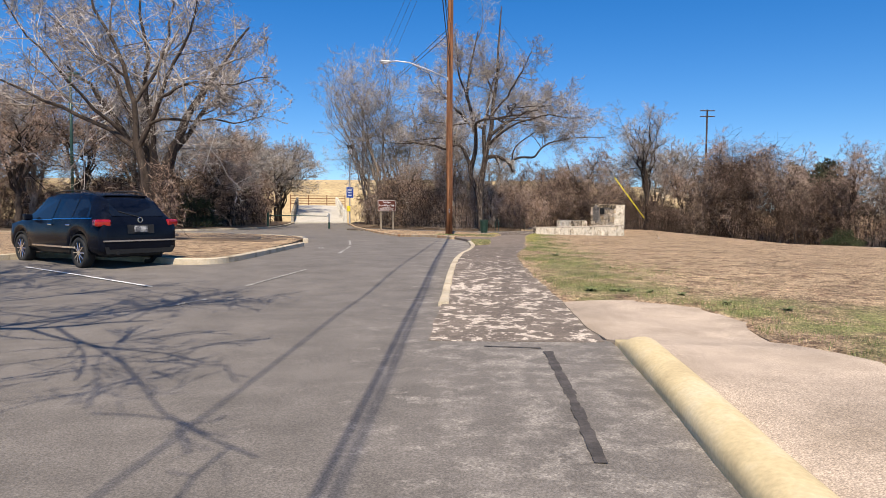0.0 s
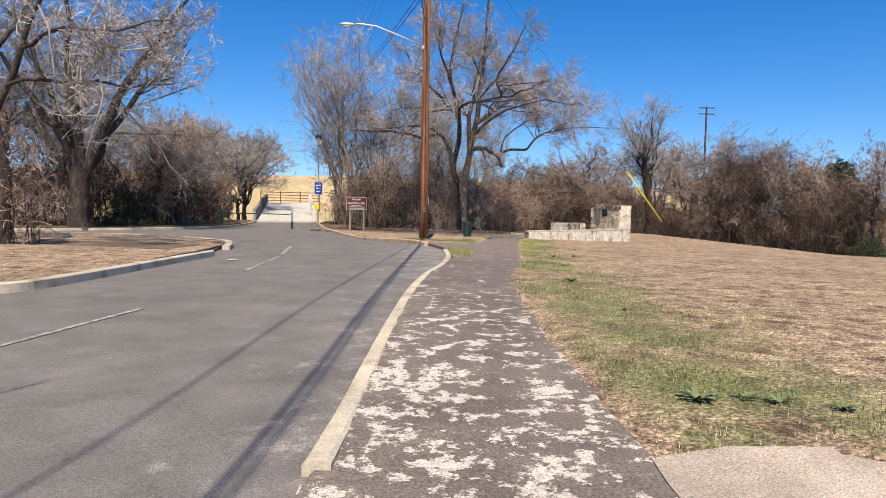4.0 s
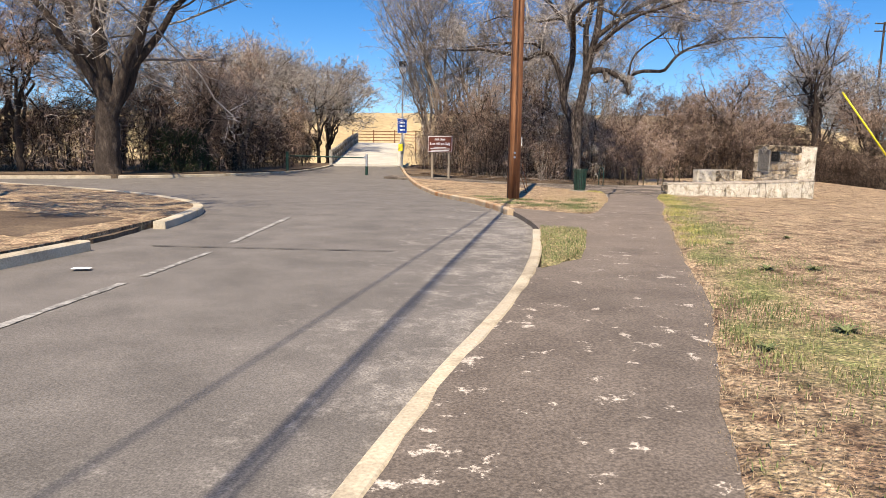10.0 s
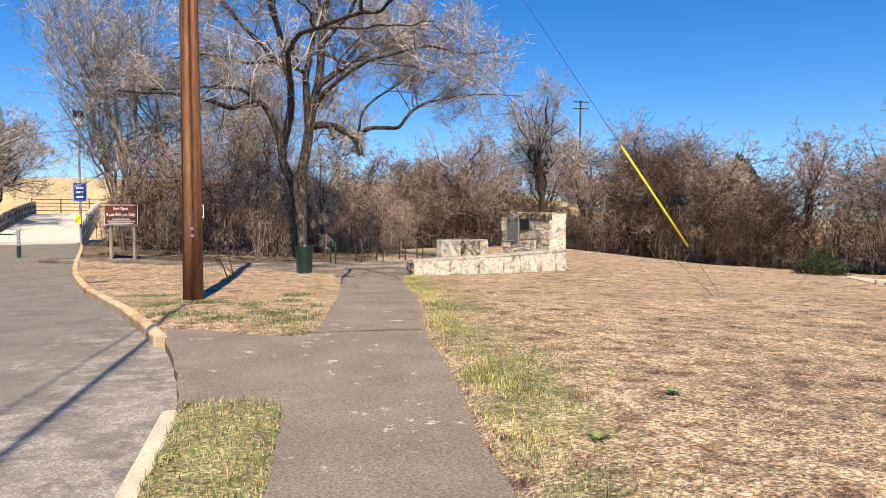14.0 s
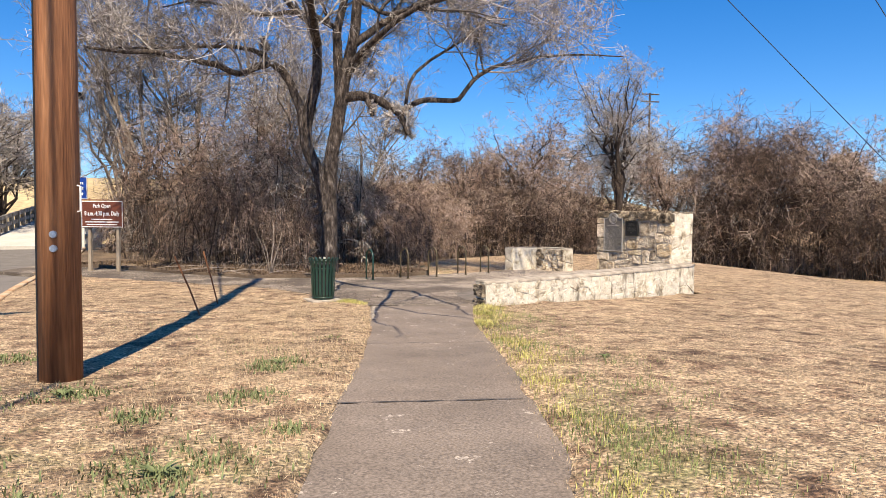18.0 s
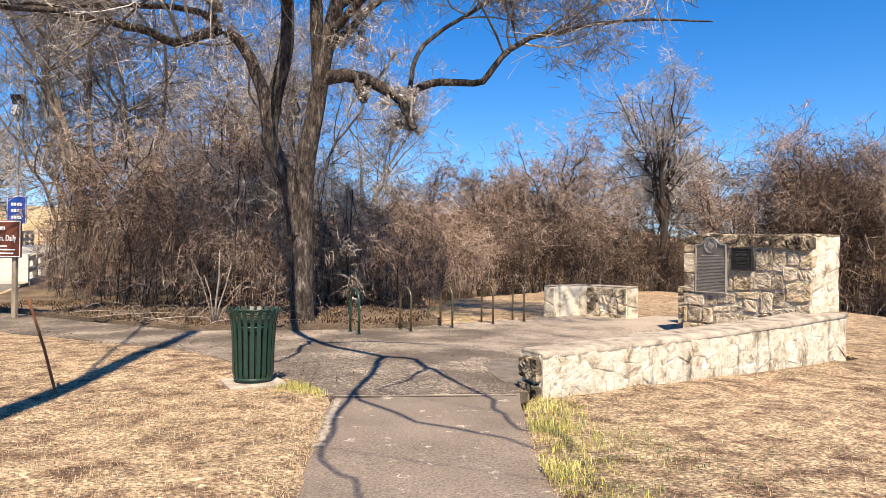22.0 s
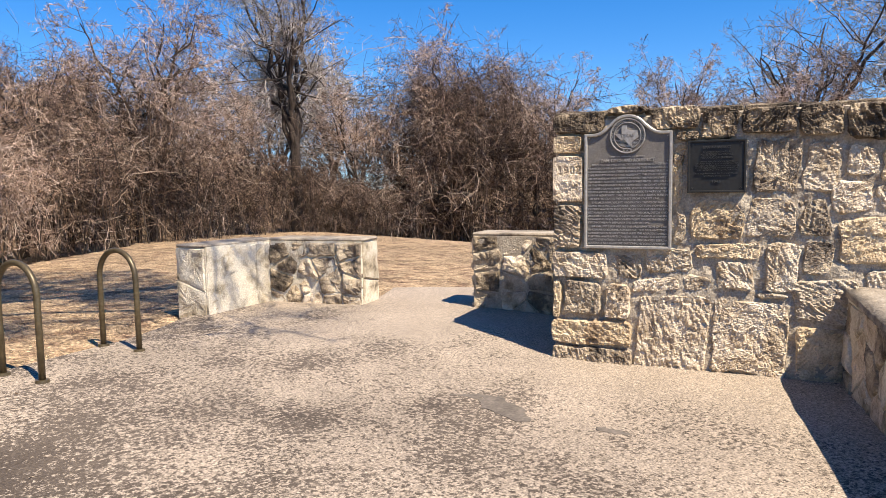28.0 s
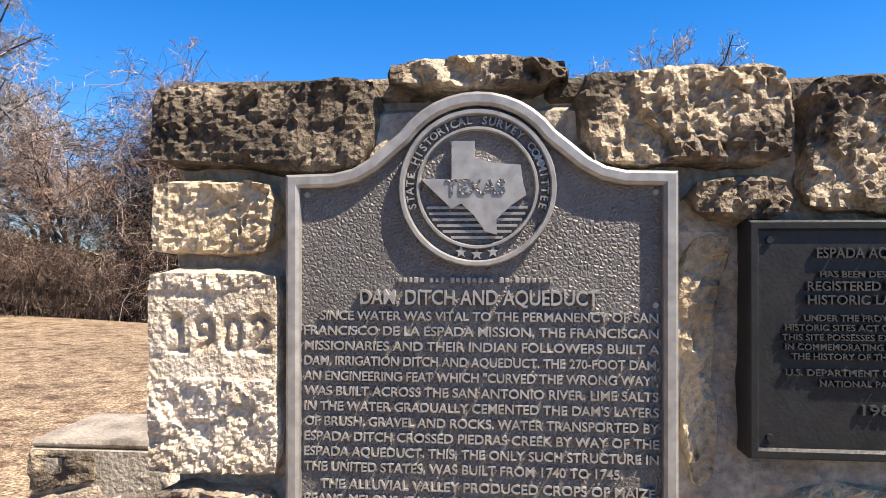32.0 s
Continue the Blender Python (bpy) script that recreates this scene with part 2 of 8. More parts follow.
def add_dust(m, axis, a, z, colour, amount, scale):
    """Dry dust trodden into a surface, more of it from a to z along an axis."""
    nt = m.node_tree
    L = nt.links.new
    b = nt.nodes["Principled BSDF"]
    src = b.inputs["Base Color"].links[0].from_socket
    geo = nt.nodes.new("ShaderNodeNewGeometry")
    sep = nt.nodes.new("ShaderNodeSeparateXYZ")
    L(geo.outputs["Position"], sep.inputs[0])
    r = nt.nodes.new("ShaderNodeMapRange")
    r.interpolation_type = "SMOOTHSTEP"
    r.inputs[1].default_value, r.inputs[2].default_value, r.inputs[4].default_value = a, z, amount
    L(sep.outputs[axis], r.inputs[0])
    n = nt.nodes.new("ShaderNodeTexNoise")
    n.inputs["Scale"].default_value, n.inputs["Detail"].default_value = scale, 9.0
    L(geo.outputs["Position"], n.inputs["Vector"])
    rn = nt.nodes.new("ShaderNodeMapRange")
    rn.inputs[1].default_value, rn.inputs[2].default_value, rn.inputs[3].default_value, rn.inputs[4].default_value = 0.3, 0.7, 0.6, 1.2
    L(n.outputs[0], rn.inputs[0])
    k = nt.nodes.new("ShaderNodeMath")
    k.operation = "MULTIPLY"
    L(r.outputs[0], k.inputs[0])
    L(rn.outputs[0], k.inputs[1])
    mix = nt.nodes.new("ShaderNodeMix")
    mix.data_type = "RGBA"
    mix.inputs[7].default_value = (*colour, 1)
    L(k.outputs[0], mix.inputs[0])
    L(src, mix.inputs[6])
    L(mix.outputs[2], b.inputs["Base Color"])


def add_streaks(m, colour, lo, hi, amount, wide=5.0, tall=0.9):
    """Dark weather stains that run down a face."""
    nt = m.node_tree
    L = nt.links.new
    b = nt.nodes["Principled BSDF"]
    src = b.inputs["Base Color"].links[0].from_socket
    geo = nt.nodes.new("ShaderNodeNewGeometry")
    mp = nt.nodes.new("ShaderNodeMapping")
    mp.inputs["Scale"].default_value = (wide, wide, tall)
    L(geo.outputs["Position"], mp.inputs[0])
    n = nt.nodes.new("ShaderNodeTexNoise")
    n.inputs["Scale"].default_value, n.inputs["Detail"].default_value, n.inputs["Roughness"].default_value = 1.0, 9.0, 0.68
    L(mp.outputs[0], n.inputs["Vector"])
    r = nt.nodes.new("ShaderNodeMapRange")
    r.inputs[1].default_value, r.inputs[2].default_value, r.inputs[4].default_value = lo, hi, amount
    L(n.outputs[0], r.inputs[0])
    mix = nt.nodes.new("ShaderNodeMix")
    mix.data_type = "RGBA"
    mix.inputs[7].default_value = (*colour, 1)
    L(r.outputs[0], mix.inputs[0])
    L(src, mix.inputs[6])
    L(mix.outputs[2], b.inputs["Base Color"])


add_dust(M["walk"], 1, 20, 29, (0.215, 0.168, 0.13), 0.5, 2.4)
add_mottle(M["lawn"], 0.55, 0.78, 1.14, 6.0)
add_mottle(M["lawn"], 2.2, 0.82, 1.18, 8.0)
add_mottle(M["lawn"], 9.0, 0.70, 1.26, 6.0)
add_mottle(M["lawn"], 32.0, 0.48, 1.46, 4.0)
add_mottle(M["road"], 0.45, 0.93, 1.07, 8.0)
add_mottle(M["walk"], 1.1, 0.85, 1.12, 8.0)
add_mottle(M["walk"], 55.0, 0.62, 1.38, 3.0)
add_mottle(M["road"], 70.0, 0.72, 1.28, 3.0)
add_mottle(M["plaza"], 60.0, 0.78, 1.2, 3.0)
add_mottle(M["plaza"], 0.7, 0.8, 1.12, 6.0)
add_mottle(M["pad"], 0.8, 0.76, 1.14, 8.0)
add_mottle(M["pad"], 75.0, 0.68, 1.3, 2.0)
add_mottle(M["kerb"], 1.3, 0.75, 1.1, 8.0)
M["levee"] = mat("levee_grass", [(0.3, (0.34, 0.25, 0.13)), (0.6, (0.46, 0.35, 0.19))], 0.15, 0.95, 0.5, 8, 0.05, fine=(2.0, 0.25))
M["dirt"] = mat("creek_dirt", [(0.3, (0.065, 0.045, 0.031)), (0.5, (0.12, 0.084, 0.056)), (0.7, (0.20, 0.147, 0.097))], 0.7, 0.95, 1.0, 25, 0.03, fine=(20, 0.4))
M["bank"] = mat("bank_leaf_litter", [(0.3, (0.13, 0.085, 0.055)), (0.5, (0.24, 0.165, 0.107)), (0.7, (0.36, 0.265, 0.178))], 0.9, 0.95, 1.0, 25, 0.03, fine=(20, 0.4))
M["straw"] = mat("straw_blade", [(0.3, (0.335, 0.235, 0.136)), (0.7, (0.52, 0.398, 0.25))], 1.2, 0.8, 0, rnd="island", rndamt=0.35)
M["blade"] = mat("green_blade", [(0.3, (0.09, 0.125, 0.042)), (0.55, (0.185, 0.21, 0.075)), (0.75, (0.40, 0.35, 0.16))], 1.0, 0.7, 0, rnd="island", rndamt=0.35)
M["blade_yellow"] = mat("yellow_green_blade", [(0.3, (0.22, 0.21, 0.06)), (0.55, (0.40, 0.36, 0.11)), (0.75, (0.58, 0.50, 0.22))], 1.0, 0.7, 0, rnd="island", rndamt=0.35)
M["litter"] = mat("dead_leaves", [(0.3, (0.06, 0.038, 0.025)), (0.55, (0.12, 0.08, 0.051)), (0.75, (0.24, 0.172, 0.107))], 3.0, 0.9, 0, rnd="island", rndamt=0.5)
M["bark"] = mat("grey_bark", [(0.3, (0.10, 0.075, 0.058)), (0.5, (0.19, 0.15, 0.12)), (0.7, (0.30, 0.255, 0.21))], 5, 0.95, 1.0, 28, 0.05, fine=(30, 0.4), stretch=(1, 1, 0.35))
M["bark_dark"] = mat("dark_bark", [(0.3, (0.026, 0.019, 0.015)), (0.55, (0.058, 0.043, 0.034)), (0.75, (0.14, 0.112, 0.09))], 5, 0.95, 1.0, 28, 0.05, fine=(30, 0.4), stretch=(1, 1, 0.35))
def twigs_mat(name, stops, low=0.55, patch_scale=0.3):
    """Bare twigs: each stem has its own tone, in broad drifts."""
    m = mat(name, stops, patch_scale, 0.85, 0, fine=(patch_scale * 3, 0.0))
    nt = m.node_tree
    L = nt.links.new
    b = nt.nodes["Principled BSDF"]
    ramp = next(n for n in nt.nodes if n.bl_idname == "ShaderNodeValToRGB")
    geo = nt.nodes.new("ShaderNodeNewGeometry")
    noi = nt.nodes.new("ShaderNodeTexNoise")
    noi.inputs["Scale"].default_value, noi.inputs["Detail"].default_value = patch_scale, 4.0
    L(geo.outputs["Position"], noi.inputs["Vector"])
    mr = nt.nodes.new("ShaderNodeMapRange")
    mr.inputs[1].default_value, mr.inputs[2].default_value, mr.inputs[3].default_value, mr.inputs[4].default_value = 0.3, 0.7, -low * 0.5, low * 0.5
    L(noi.outputs[0], mr.inputs[0])
    add = nt.nodes.new("ShaderNodeMath")
    L(geo.outputs["Random Per Island"], add.inputs[0])
    L(mr.outputs[0], add.inputs[1])
    L(add.outputs[0], ramp.inputs[0])
    L(ramp.outputs[0], b.inputs["Base Color"])
    return m


M["bark_old"] = mat("old_grey_bark", [(0.34, (0.018, 0.013, 0.010)), (0.47, (0.055, 0.041, 0.033)), (0.58, (0.11, 0.086, 0.071)), (0.72, (0.27, 0.23, 0.195))], 11, 0.95, 1.0, 34, 0.09, fine=(38, 0.5), stretch=(1, 1, 0.28), detail=10)
M["bark_pale"] = mat("bleached_branch", [(0.3, (0.12, 0.093, 0.073)), (0.5, (0.23, 0.186, 0.152)), (0.7, (0.37, 0.31, 0.262))], 9, 0.9, 0.6, 60, 0.006, fine=(40, 0.3))
M["twig"] = twigs_mat("grey_twig", [(0.0, (0.09, 0.074, 0.063)), (0.4, (0.22, 0.187, 0.162)), (0.75, (0.43, 0.38, 0.335)), (1.0, (0.62, 0.565, 0.51))])
M["twig_dark"] = twigs_mat("dark_twig", [(0.0, (0.055, 0.042, 0.034)), (0.4, (0.13, 0.102, 0.083)), (0.8, (0.29, 0.242, 0.204)), (1.0, (0.46, 0.395, 0.34))])
M["brush"] = twigs_mat("brown_brush", [(0.0, (0.022, 0.013, 0.010)), (0.35, (0.078, 0.047, 0.034)), (0.65, (0.225, 0.146, 0.107)), (0.88, (0.42, 0.307, 0.236)), (1.0, (0.55, 0.43, 0.345))])
M["brush_dark"] = twigs_mat("dark_brush", [(0.0, (0.017, 0.010, 0.008)), (0.4, (0.058, 0.036, 0.026)), (0.7, (0.165, 0.109, 0.08)), (0.9, (0.31, 0.23, 0.18)), (1.0, (0.46, 0.365, 0.295))])
M["brush_pale"] = twigs_mat("pale_brush", [(0.0, (0.04, 0.025, 0.019)), (0.32, (0.145, 0.09, 0.066)), (0.62, (0.35, 0.24, 0.18)), (0.85, (0.54, 0.41, 0.325)), (1.0, (0.66, 0.53, 0.44))])
M["pole"] = mat("treated_pole", [(0.3, (0.13, 0.05, 0.022)), (0.48, (0.24, 0.10, 0.043)), (0.7, (0.36, 0.175, 0.085))], 7, 0.75, 0.8, 60, 0.012, fine=(45, 0.35), stretch=(1, 1, 0.06))
M["wire"] = mat("black_cable", [(0.4, (0.02, 0.02, 0.022)), (0.6, (0.03, 0.03, 0.03))], 3, 0.6, 0)
M["yellow"] = mat("yellow_plastic", [(0.3, (0.75, 0.60, 0.03)), (0.7, (0.82, 0.68, 0.05))], 4, 0.5, 0.1, 60, 0.002)
M["galv"] = mat("galvanised", [(0.3, (0.42, 0.43, 0.44)), (0.7, (0.55, 0.56, 0.57))], 9, 0.45, 0.1, 60, 0.002, metal=0.7)
M["lampglass"] = mat("frosted_lens", [(0.3, (0.7, 0.7, 0.68)), (0.7, (0.8, 0.8, 0.78))], 4, 0.25, 0)
M["green"] = mat("green_paint", [(0.3, (0.008, 0.030, 0.021)), (0.7, (0.014, 0.047, 0.032))], 9, 0.42, 0.15, 90, 0.002, spec=0.5)
M["bronze"] = mat("bronze_paint", [(0.3, (0.075, 0.055, 0.03)), (0.7, (0.13, 0.10, 0.055))], 12, 0.4, 0.2, 90, 0.002, metal=0.4, spec=0.5)
M["stone"] = mat("limestone", [(0.24, (0.0612, 0.048, 0.0372)), (0.36, (0.33, 0.255, 0.175)), (0.5, (0.56, 0.462, 0.345)), (0.72, (0.69, 0.598, 0.475))], 5.5, 0.95, 1.0, 85, 0.014, fine=(75, 0.25), rnd="object", rndamt=0.2, detail=12)
M["stone_pale"] = mat("limewashed_stone", [(0.31, (0.0918, 0.075, 0.0557)), (0.4, (0.40, 0.335, 0.24)), (0.5, (0.60, 0.53, 0.415)), (0.75, (0.73, 0.67, 0.56))], 3.0, 0.95, 1.0, 80, 0.012, fine=(60, 0.22), rnd="object", rndamt=0.12, detail=9)
M["stone_dark"] = mat("weathered_stone", [(0.34, (0.0357, 0.029, 0.0223)), (0.5, (0.153, 0.118, 0.0837)), (0.6, (0.428, 0.34, 0.233)), (0.8, (0.592, 0.5, 0.363))], 5.0, 0.95, 1.0, 80, 0.018, fine=(70, 0.35), rnd="object", rndamt=0.15, detail=10)
M["cap"] = mat("cap_mortar", [(0.3, (0.10, 0.082, 0.065)), (0.44, (0.255, 0.215, 0.17)), (0.62, (0.40, 0.345, 0.275))], 4, 0.95, 0.8, 45, 0.012, fine=(70, 0.25), detail=9)
M["mortar"] = mat("mortar", [(0.28, (0.175, 0.142, 0.108)), (0.42, (0.33, 0.278, 0.215)), (0.7, (0.48, 0.415, 0.325))], 6, 0.95, 0.8, 55, 0.015, fine=(70, 0.3), detail=9)
M["stone_tan"] = mat("tan_limestone", [(0.26, (0.0918, 0.065, 0.0418)), (0.38, (0.37, 0.27, 0.17)), (0.52, (0.56, 0.44, 0.29)), (0.72, (0.675, 0.56, 0.405))], 5.0, 0.95, 1.0, 85, 0.014, fine=(75, 0.25), rnd="object", rndamt=0.15, detail=12)
M["stone_grey"] = mat("grey_limestone", [(0.3, (0.051, 0.042, 0.0335)), (0.44, (0.245, 0.195, 0.144)), (0.58, (0.469, 0.385, 0.279)), (0.76, (0.612, 0.52, 0.391))], 5.0, 0.95, 1.0, 85, 0.016, fine=(75, 0.3), rnd="object", rndamt=0.15, detail=12)
M["limewash"] = mat("limewash_mortar", [(0.26, (0.122, 0.1, 0.072)), (0.36, (0.388, 0.33, 0.24)), (0.48, (0.592, 0.53, 0.422)), (0.75, (0.714, 0.655, 0.542))], 4.5, 0.95, 0.8, 60, 0.015, fine=(70, 0.25), detail=9)
M["lead"] = mat("grey_plaque_metal", [(0.3, (0.135, 0.122, 0.11)), (0.7, (0.20, 0.183, 0.165))], 5, 0.5, 0.5, 75, 0.003, metal=0.35, fine=(60, 0.15), spec=0.5)
def leather(m, scale, dist):
    """Cast-in leather grain: a net of fine creases."""
    nt = m.node_tree
    b = nt.nodes["Principled BSDF"]
    geo = nt.nodes.new("ShaderNodeNewGeometry")
    n = nt.nodes.new("ShaderNodeTexNoise")
    n.inputs["Scale"].default_value = scale * 0.7
    mix = nt.nodes.new("ShaderNodeMix")
    mix.data_type = "RGBA"
    mix.blend_type = "ADD"
    mix.inputs[0].default_value = 0.6 / scale
    vo = nt.nodes.new("ShaderNodeTexVoronoi")
    vo.feature = "DISTANCE_TO_EDGE"
    vo.inputs["Scale"].default_value = scale
    bump = nt.nodes.new("ShaderNodeBump")
    bump.inputs["Strength"].default_value, bump.inputs["Distance"].default_value = 1.0, dist
    L = nt.links.new
    L(geo.outputs["Position"], n.inputs["Vector"])
    L(geo.outputs["Position"], mix.inputs[6])
    L(n.outputs["Color"], mix.inputs[7])
    L(mix.outputs[2], vo.inputs["Vector"])
    L(vo.outputs["Distance"], bump.inputs["Height"])
    if b.inputs["Normal"].links:
        L(b.inputs["Normal"].links[0].from_socket, bump.inputs["Normal"])
    L(bump.outputs[0], b.inputs["Normal"])


leather(M["lead"], 125.0, 0.004)
add_streaks(M["stone_pale"], (0.085, 0.07, 0.052), 0.56, 0.66, 0.8)
add_streaks(M["limewash"], (0.085, 0.07, 0.052), 0.56, 0.66, 0.8)
M["plate"] = mat("number_plate", [(0.4, (0.07, 0.07, 0.075)), (0.6, (0.42, 0.42, 0.42))], 14, 0.5, 0.1, 60, 0.002)
M["lead_hi"] = mat("polished_letters", [(0.3, (0.33, 0.305, 0.275)), (0.7, (0.43, 0.40, 0.36))], 8, 0.42, 0.1, 80, 0.002, metal=0.4, spec=0.5)
M["blackplate"] = mat("black_plaque_metal", [(0.3, (0.014, 0.014, 0.013)), (0.7, (0.026, 0.025, 0.024))], 8, 0.45, 0.5, 120, 0.002, metal=0.1, spec=0.35)
M["blackletter"] = mat("black_letters", [(0.3, (0.045, 0.044, 0.042)), (0.7, (0.07, 0.068, 0.065))], 8, 0.45, 0, metal=0.1, spec=0.3)
M["sign_brown"] = mat("brown_sign_paint", [(0.3, (0.115, 0.035, 0.02)), (0.7, (0.14, 0.045, 0.027))], 5, 0.5, 0)
M["sign_blue"] = mat("blue_sign_sheet", [(0.3, (0.008, 0.045, 0.27)), (0.7, (0.012, 0.06, 0.32))], 5, 0.4, 0)
M["sign_white"] = mat("white_sheet", [(0.3, (0.72, 0.72, 0.70)), (0.7, (0.8, 0.8, 0.78))], 5, 0.5, 0)
M["sign_wood"] = mat("grey_post_wood", [(0.3, (0.22, 0.17, 0.12)), (0.7, (0.33, 0.27, 0.2))], 9, 0.85, 0.5, 60, 0.008, stretch=(1, 1, 0.1))
M["rail"] = mat("weathered_rail", [(0.3, (0.13, 0.115, 0.095)), (0.55, (0.27, 0.245, 0.21)), (0.75, (0.5, 0.47, 0.42))], 2.5, 0.9, 0.5, 40, 0.01)
M["rail_white"] = mat("pale_rail", [(0.3, (0.42, 0.39, 0.34)), (0.6, (0.66, 0.63, 0.57))], 2, 0.9, 0.5, 40, 0.01)
M["deck"] = mat("deck_concrete", [(0.3, (0.40, 0.37, 0.32)), (0.7, (0.53, 0.50, 0.44))], 0.8, 0.9, 0.4, 60, 0.006)
M["rust"] = mat("rusty_steel", [(0.3, (0.13, 0.055, 0.025)), (0.7, (0.22, 0.10, 0.05))], 12, 0.85, 0.4, 80, 0.003)
# black car paint; its blue tint is the sky's sheen put into the colour
M["car"] = mat("black_paint_sky_tint", [(0.3, (0.003, 0.004, 0.008)), (0.7, (0.005, 0.007, 0.013))], 2, 0.25, 0, coat=0.08, spec=0.1)
M["glass"] = mat("dark_car_glass", [(0.3, (0.006, 0.007, 0.008)), (0.7, (0.009, 0.01, 0.011))], 2, 0.06, 0, spec=0.6)
M["chrome"] = mat("chrome", [(0.3, (0.72, 0.72, 0.73)), (0.7, (0.78, 0.78, 0.79))], 5, 0.15, 0, metal=1.0)
M["tyre"] = mat("tyre_rubber", [(0.3, (0.018, 0.018, 0.018)), (0.7, (0.03, 0.03, 0.03))], 9, 0.85, 0.3, 60, 0.004)
M["tail"] = mat("red_lamp_glass", [(0.3, (0.26, 0.006, 0.006)), (0.7, (0.34, 0.01, 0.01))], 9, 0.12, 0, coat=1.0)
M["blackplastic"] = mat("black_plastic", [(0.3, (0.012, 0.012, 0.012)), (0.7, (0.02, 0.02, 0.02))], 9, 0.6, 0.1, 90, 0.002)


# ---- building helpers ----
def link_mesh(name, bm, material, parent=None, label="", smooth=False):
    me = bpy.data.meshes.new(name)
    bm.normal_update()
    bm.to_mesh(me)
    bm.free()
    if material:
        me.materials.append(material)
    if smooth:
        me.polygons.foreach_set("use_smooth", [True] * len(me.polygons))
    ob = new(name, me)
    if parent:
        ob.parent = parent
    if label:
        tagged(ob, label)
    return ob


def part(name, bm, material, parent, label="", smooth=False):
    """One mesh under a thing or a part; its points are in world places, or in the thing's own frame where that thing is moved later."""
    return link_mesh(name, bm, material, parent, label, smooth)


def thing(name, label, category, at=(0, 0, 0), group=""):
    e = new(name)
    e.location = at
    return tagged(e, label, category, group)


def box(bm, size, m, bevel=0.0, seg=1):
    r = bmesh.ops.create_cube(bm, size=1.0, matrix=m @ Matrix.Diagonal((*size, 1)))
    if bevel:
        es = list({e for v in r["verts"] for e in v.link_edges})
        bmesh.ops.bevel(bm, geom=es, offset=bevel, segments=seg, affect="EDGES", profile=0.6)
    return bm


def cyl(bm, r0, r1, p0, p1, n=16, caps=True):
    p0, p1 = Vector(p0), Vector(p1)
    d = p1 - p0
    m = Matrix.Translation((p0 + p1) / 2) @ d.to_track_quat("Z", "Y").to_matrix().to_4x4()
    bmesh.ops.create_cone(bm, cap_ends=caps, segments=n, radius1=r0, radius2=r1, depth=d.length, matrix=m)
    return bm


def bx(size, at, rz=0.0, bevel=0.0, seg=1, rx=0.0, ry=0.0):
    return box(bmesh.new(), size, pose(*at, rx, ry, rz), bevel, seg)


def cy(r0, r1, p0, p1, n=16):
    return cyl(bmesh.new(), r0, r1, p0, p1, n)


def tube_bm(pts, radii, n=8, bm=None, close=False):
    """A round tube along points."""
    bm = bm or bmesh.new()
    pts = [Vector(p) for p in pts]
    k = len(pts)
    if not hasattr(radii, "__len__"):
        radii = [radii] * k
    rings, side = [], None
    for i, p in enumerate(pts):
        a, b = pts[(i - 1) % k] if (close or i) else p, pts[(i + 1) % k] if (close or i < k - 1) else p
        t = (b - a).normalized()
        if side is None:
            side = t.orthogonal().normalized()
        side = (side - t * side.dot(t)).normalized()
        up = t.cross(side)
        rings.append([bm.verts.new(p + (side * math.cos(j * math.tau / n) + up * math.sin(j * math.tau / n)) * radii[i]) for j in range(n)])
    for i in range(k if close else k - 1):
        r, s = rings[i], rings[(i + 1) % k]
        for j in range(n):
            bm.faces.new((r[j], r[(j + 1) % n], s[(j + 1) % n], s[j]))
    if not close:
        bm.faces.new(rings[0][::-1])
        bm.faces.new(rings[-1])
    return bm


def resample(poly, step, closed=False):
    pts = [Vector((p[0], p[1])) for p in poly]
    out = []
    for a, b in zip(pts, pts[1:] + pts[:1] if closed else pts[1:]):
        n = max(1, round((b - a).length / step))
        out += [a.lerp(b, i / n) for i in range(n)]
    return out if closed else out + [pts[-1]]


def smooth_line(poly, step, rounds=2, closed=False):
    """A polyline with its corners cut, then resampled."""
    pts = [Vector((p[0], p[1])) for p in poly]
    for _ in range(rounds):
        q = []
        pairs = list(zip(pts, pts[1:] + pts[:1] if closed else pts[1:]))
        if not closed:
            q.append(pts[0])
        for a, b in pairs:
            q += [a.lerp(b, 0.25), a.lerp(b, 0.75)]
        if not closed:
            q.append(pts[-1])
        pts = q
    return resample(pts, step, closed)


def sm(a, b, x):
    u = min(1.0, max(0.0, (x - a) / (b - a)))
    return u * u * (3 - 2 * u)


def inside(poly, x, y):
    c = False
    for (x0, y0), (x1, y1) in zip(poly, poly[1:] + poly[:1]):
        if (y0 > y) != (y1 > y) and x < (x1 - x0) * (y - y0) / (y1 - y0) + x0:
            c = not c
    return c


def h_walk(y):
    return 0.25 * sm(5, 18, y) - 0.25 * sm(32, 41, y)


def h_bridge(y):
    return 2.0 * sm(56, 92, y)


def h_road(x, y):
    return h_walk(y) - 0.09 * sm(9.0, 11.5, y) + h_bridge(y)


def h_lawn(x, y):
    return h_walk(y) - 0.03 * max(0.0, x - 5.5) * sm(10, 30, y) - 0.8 * sm(20, 30, x) + 0.04


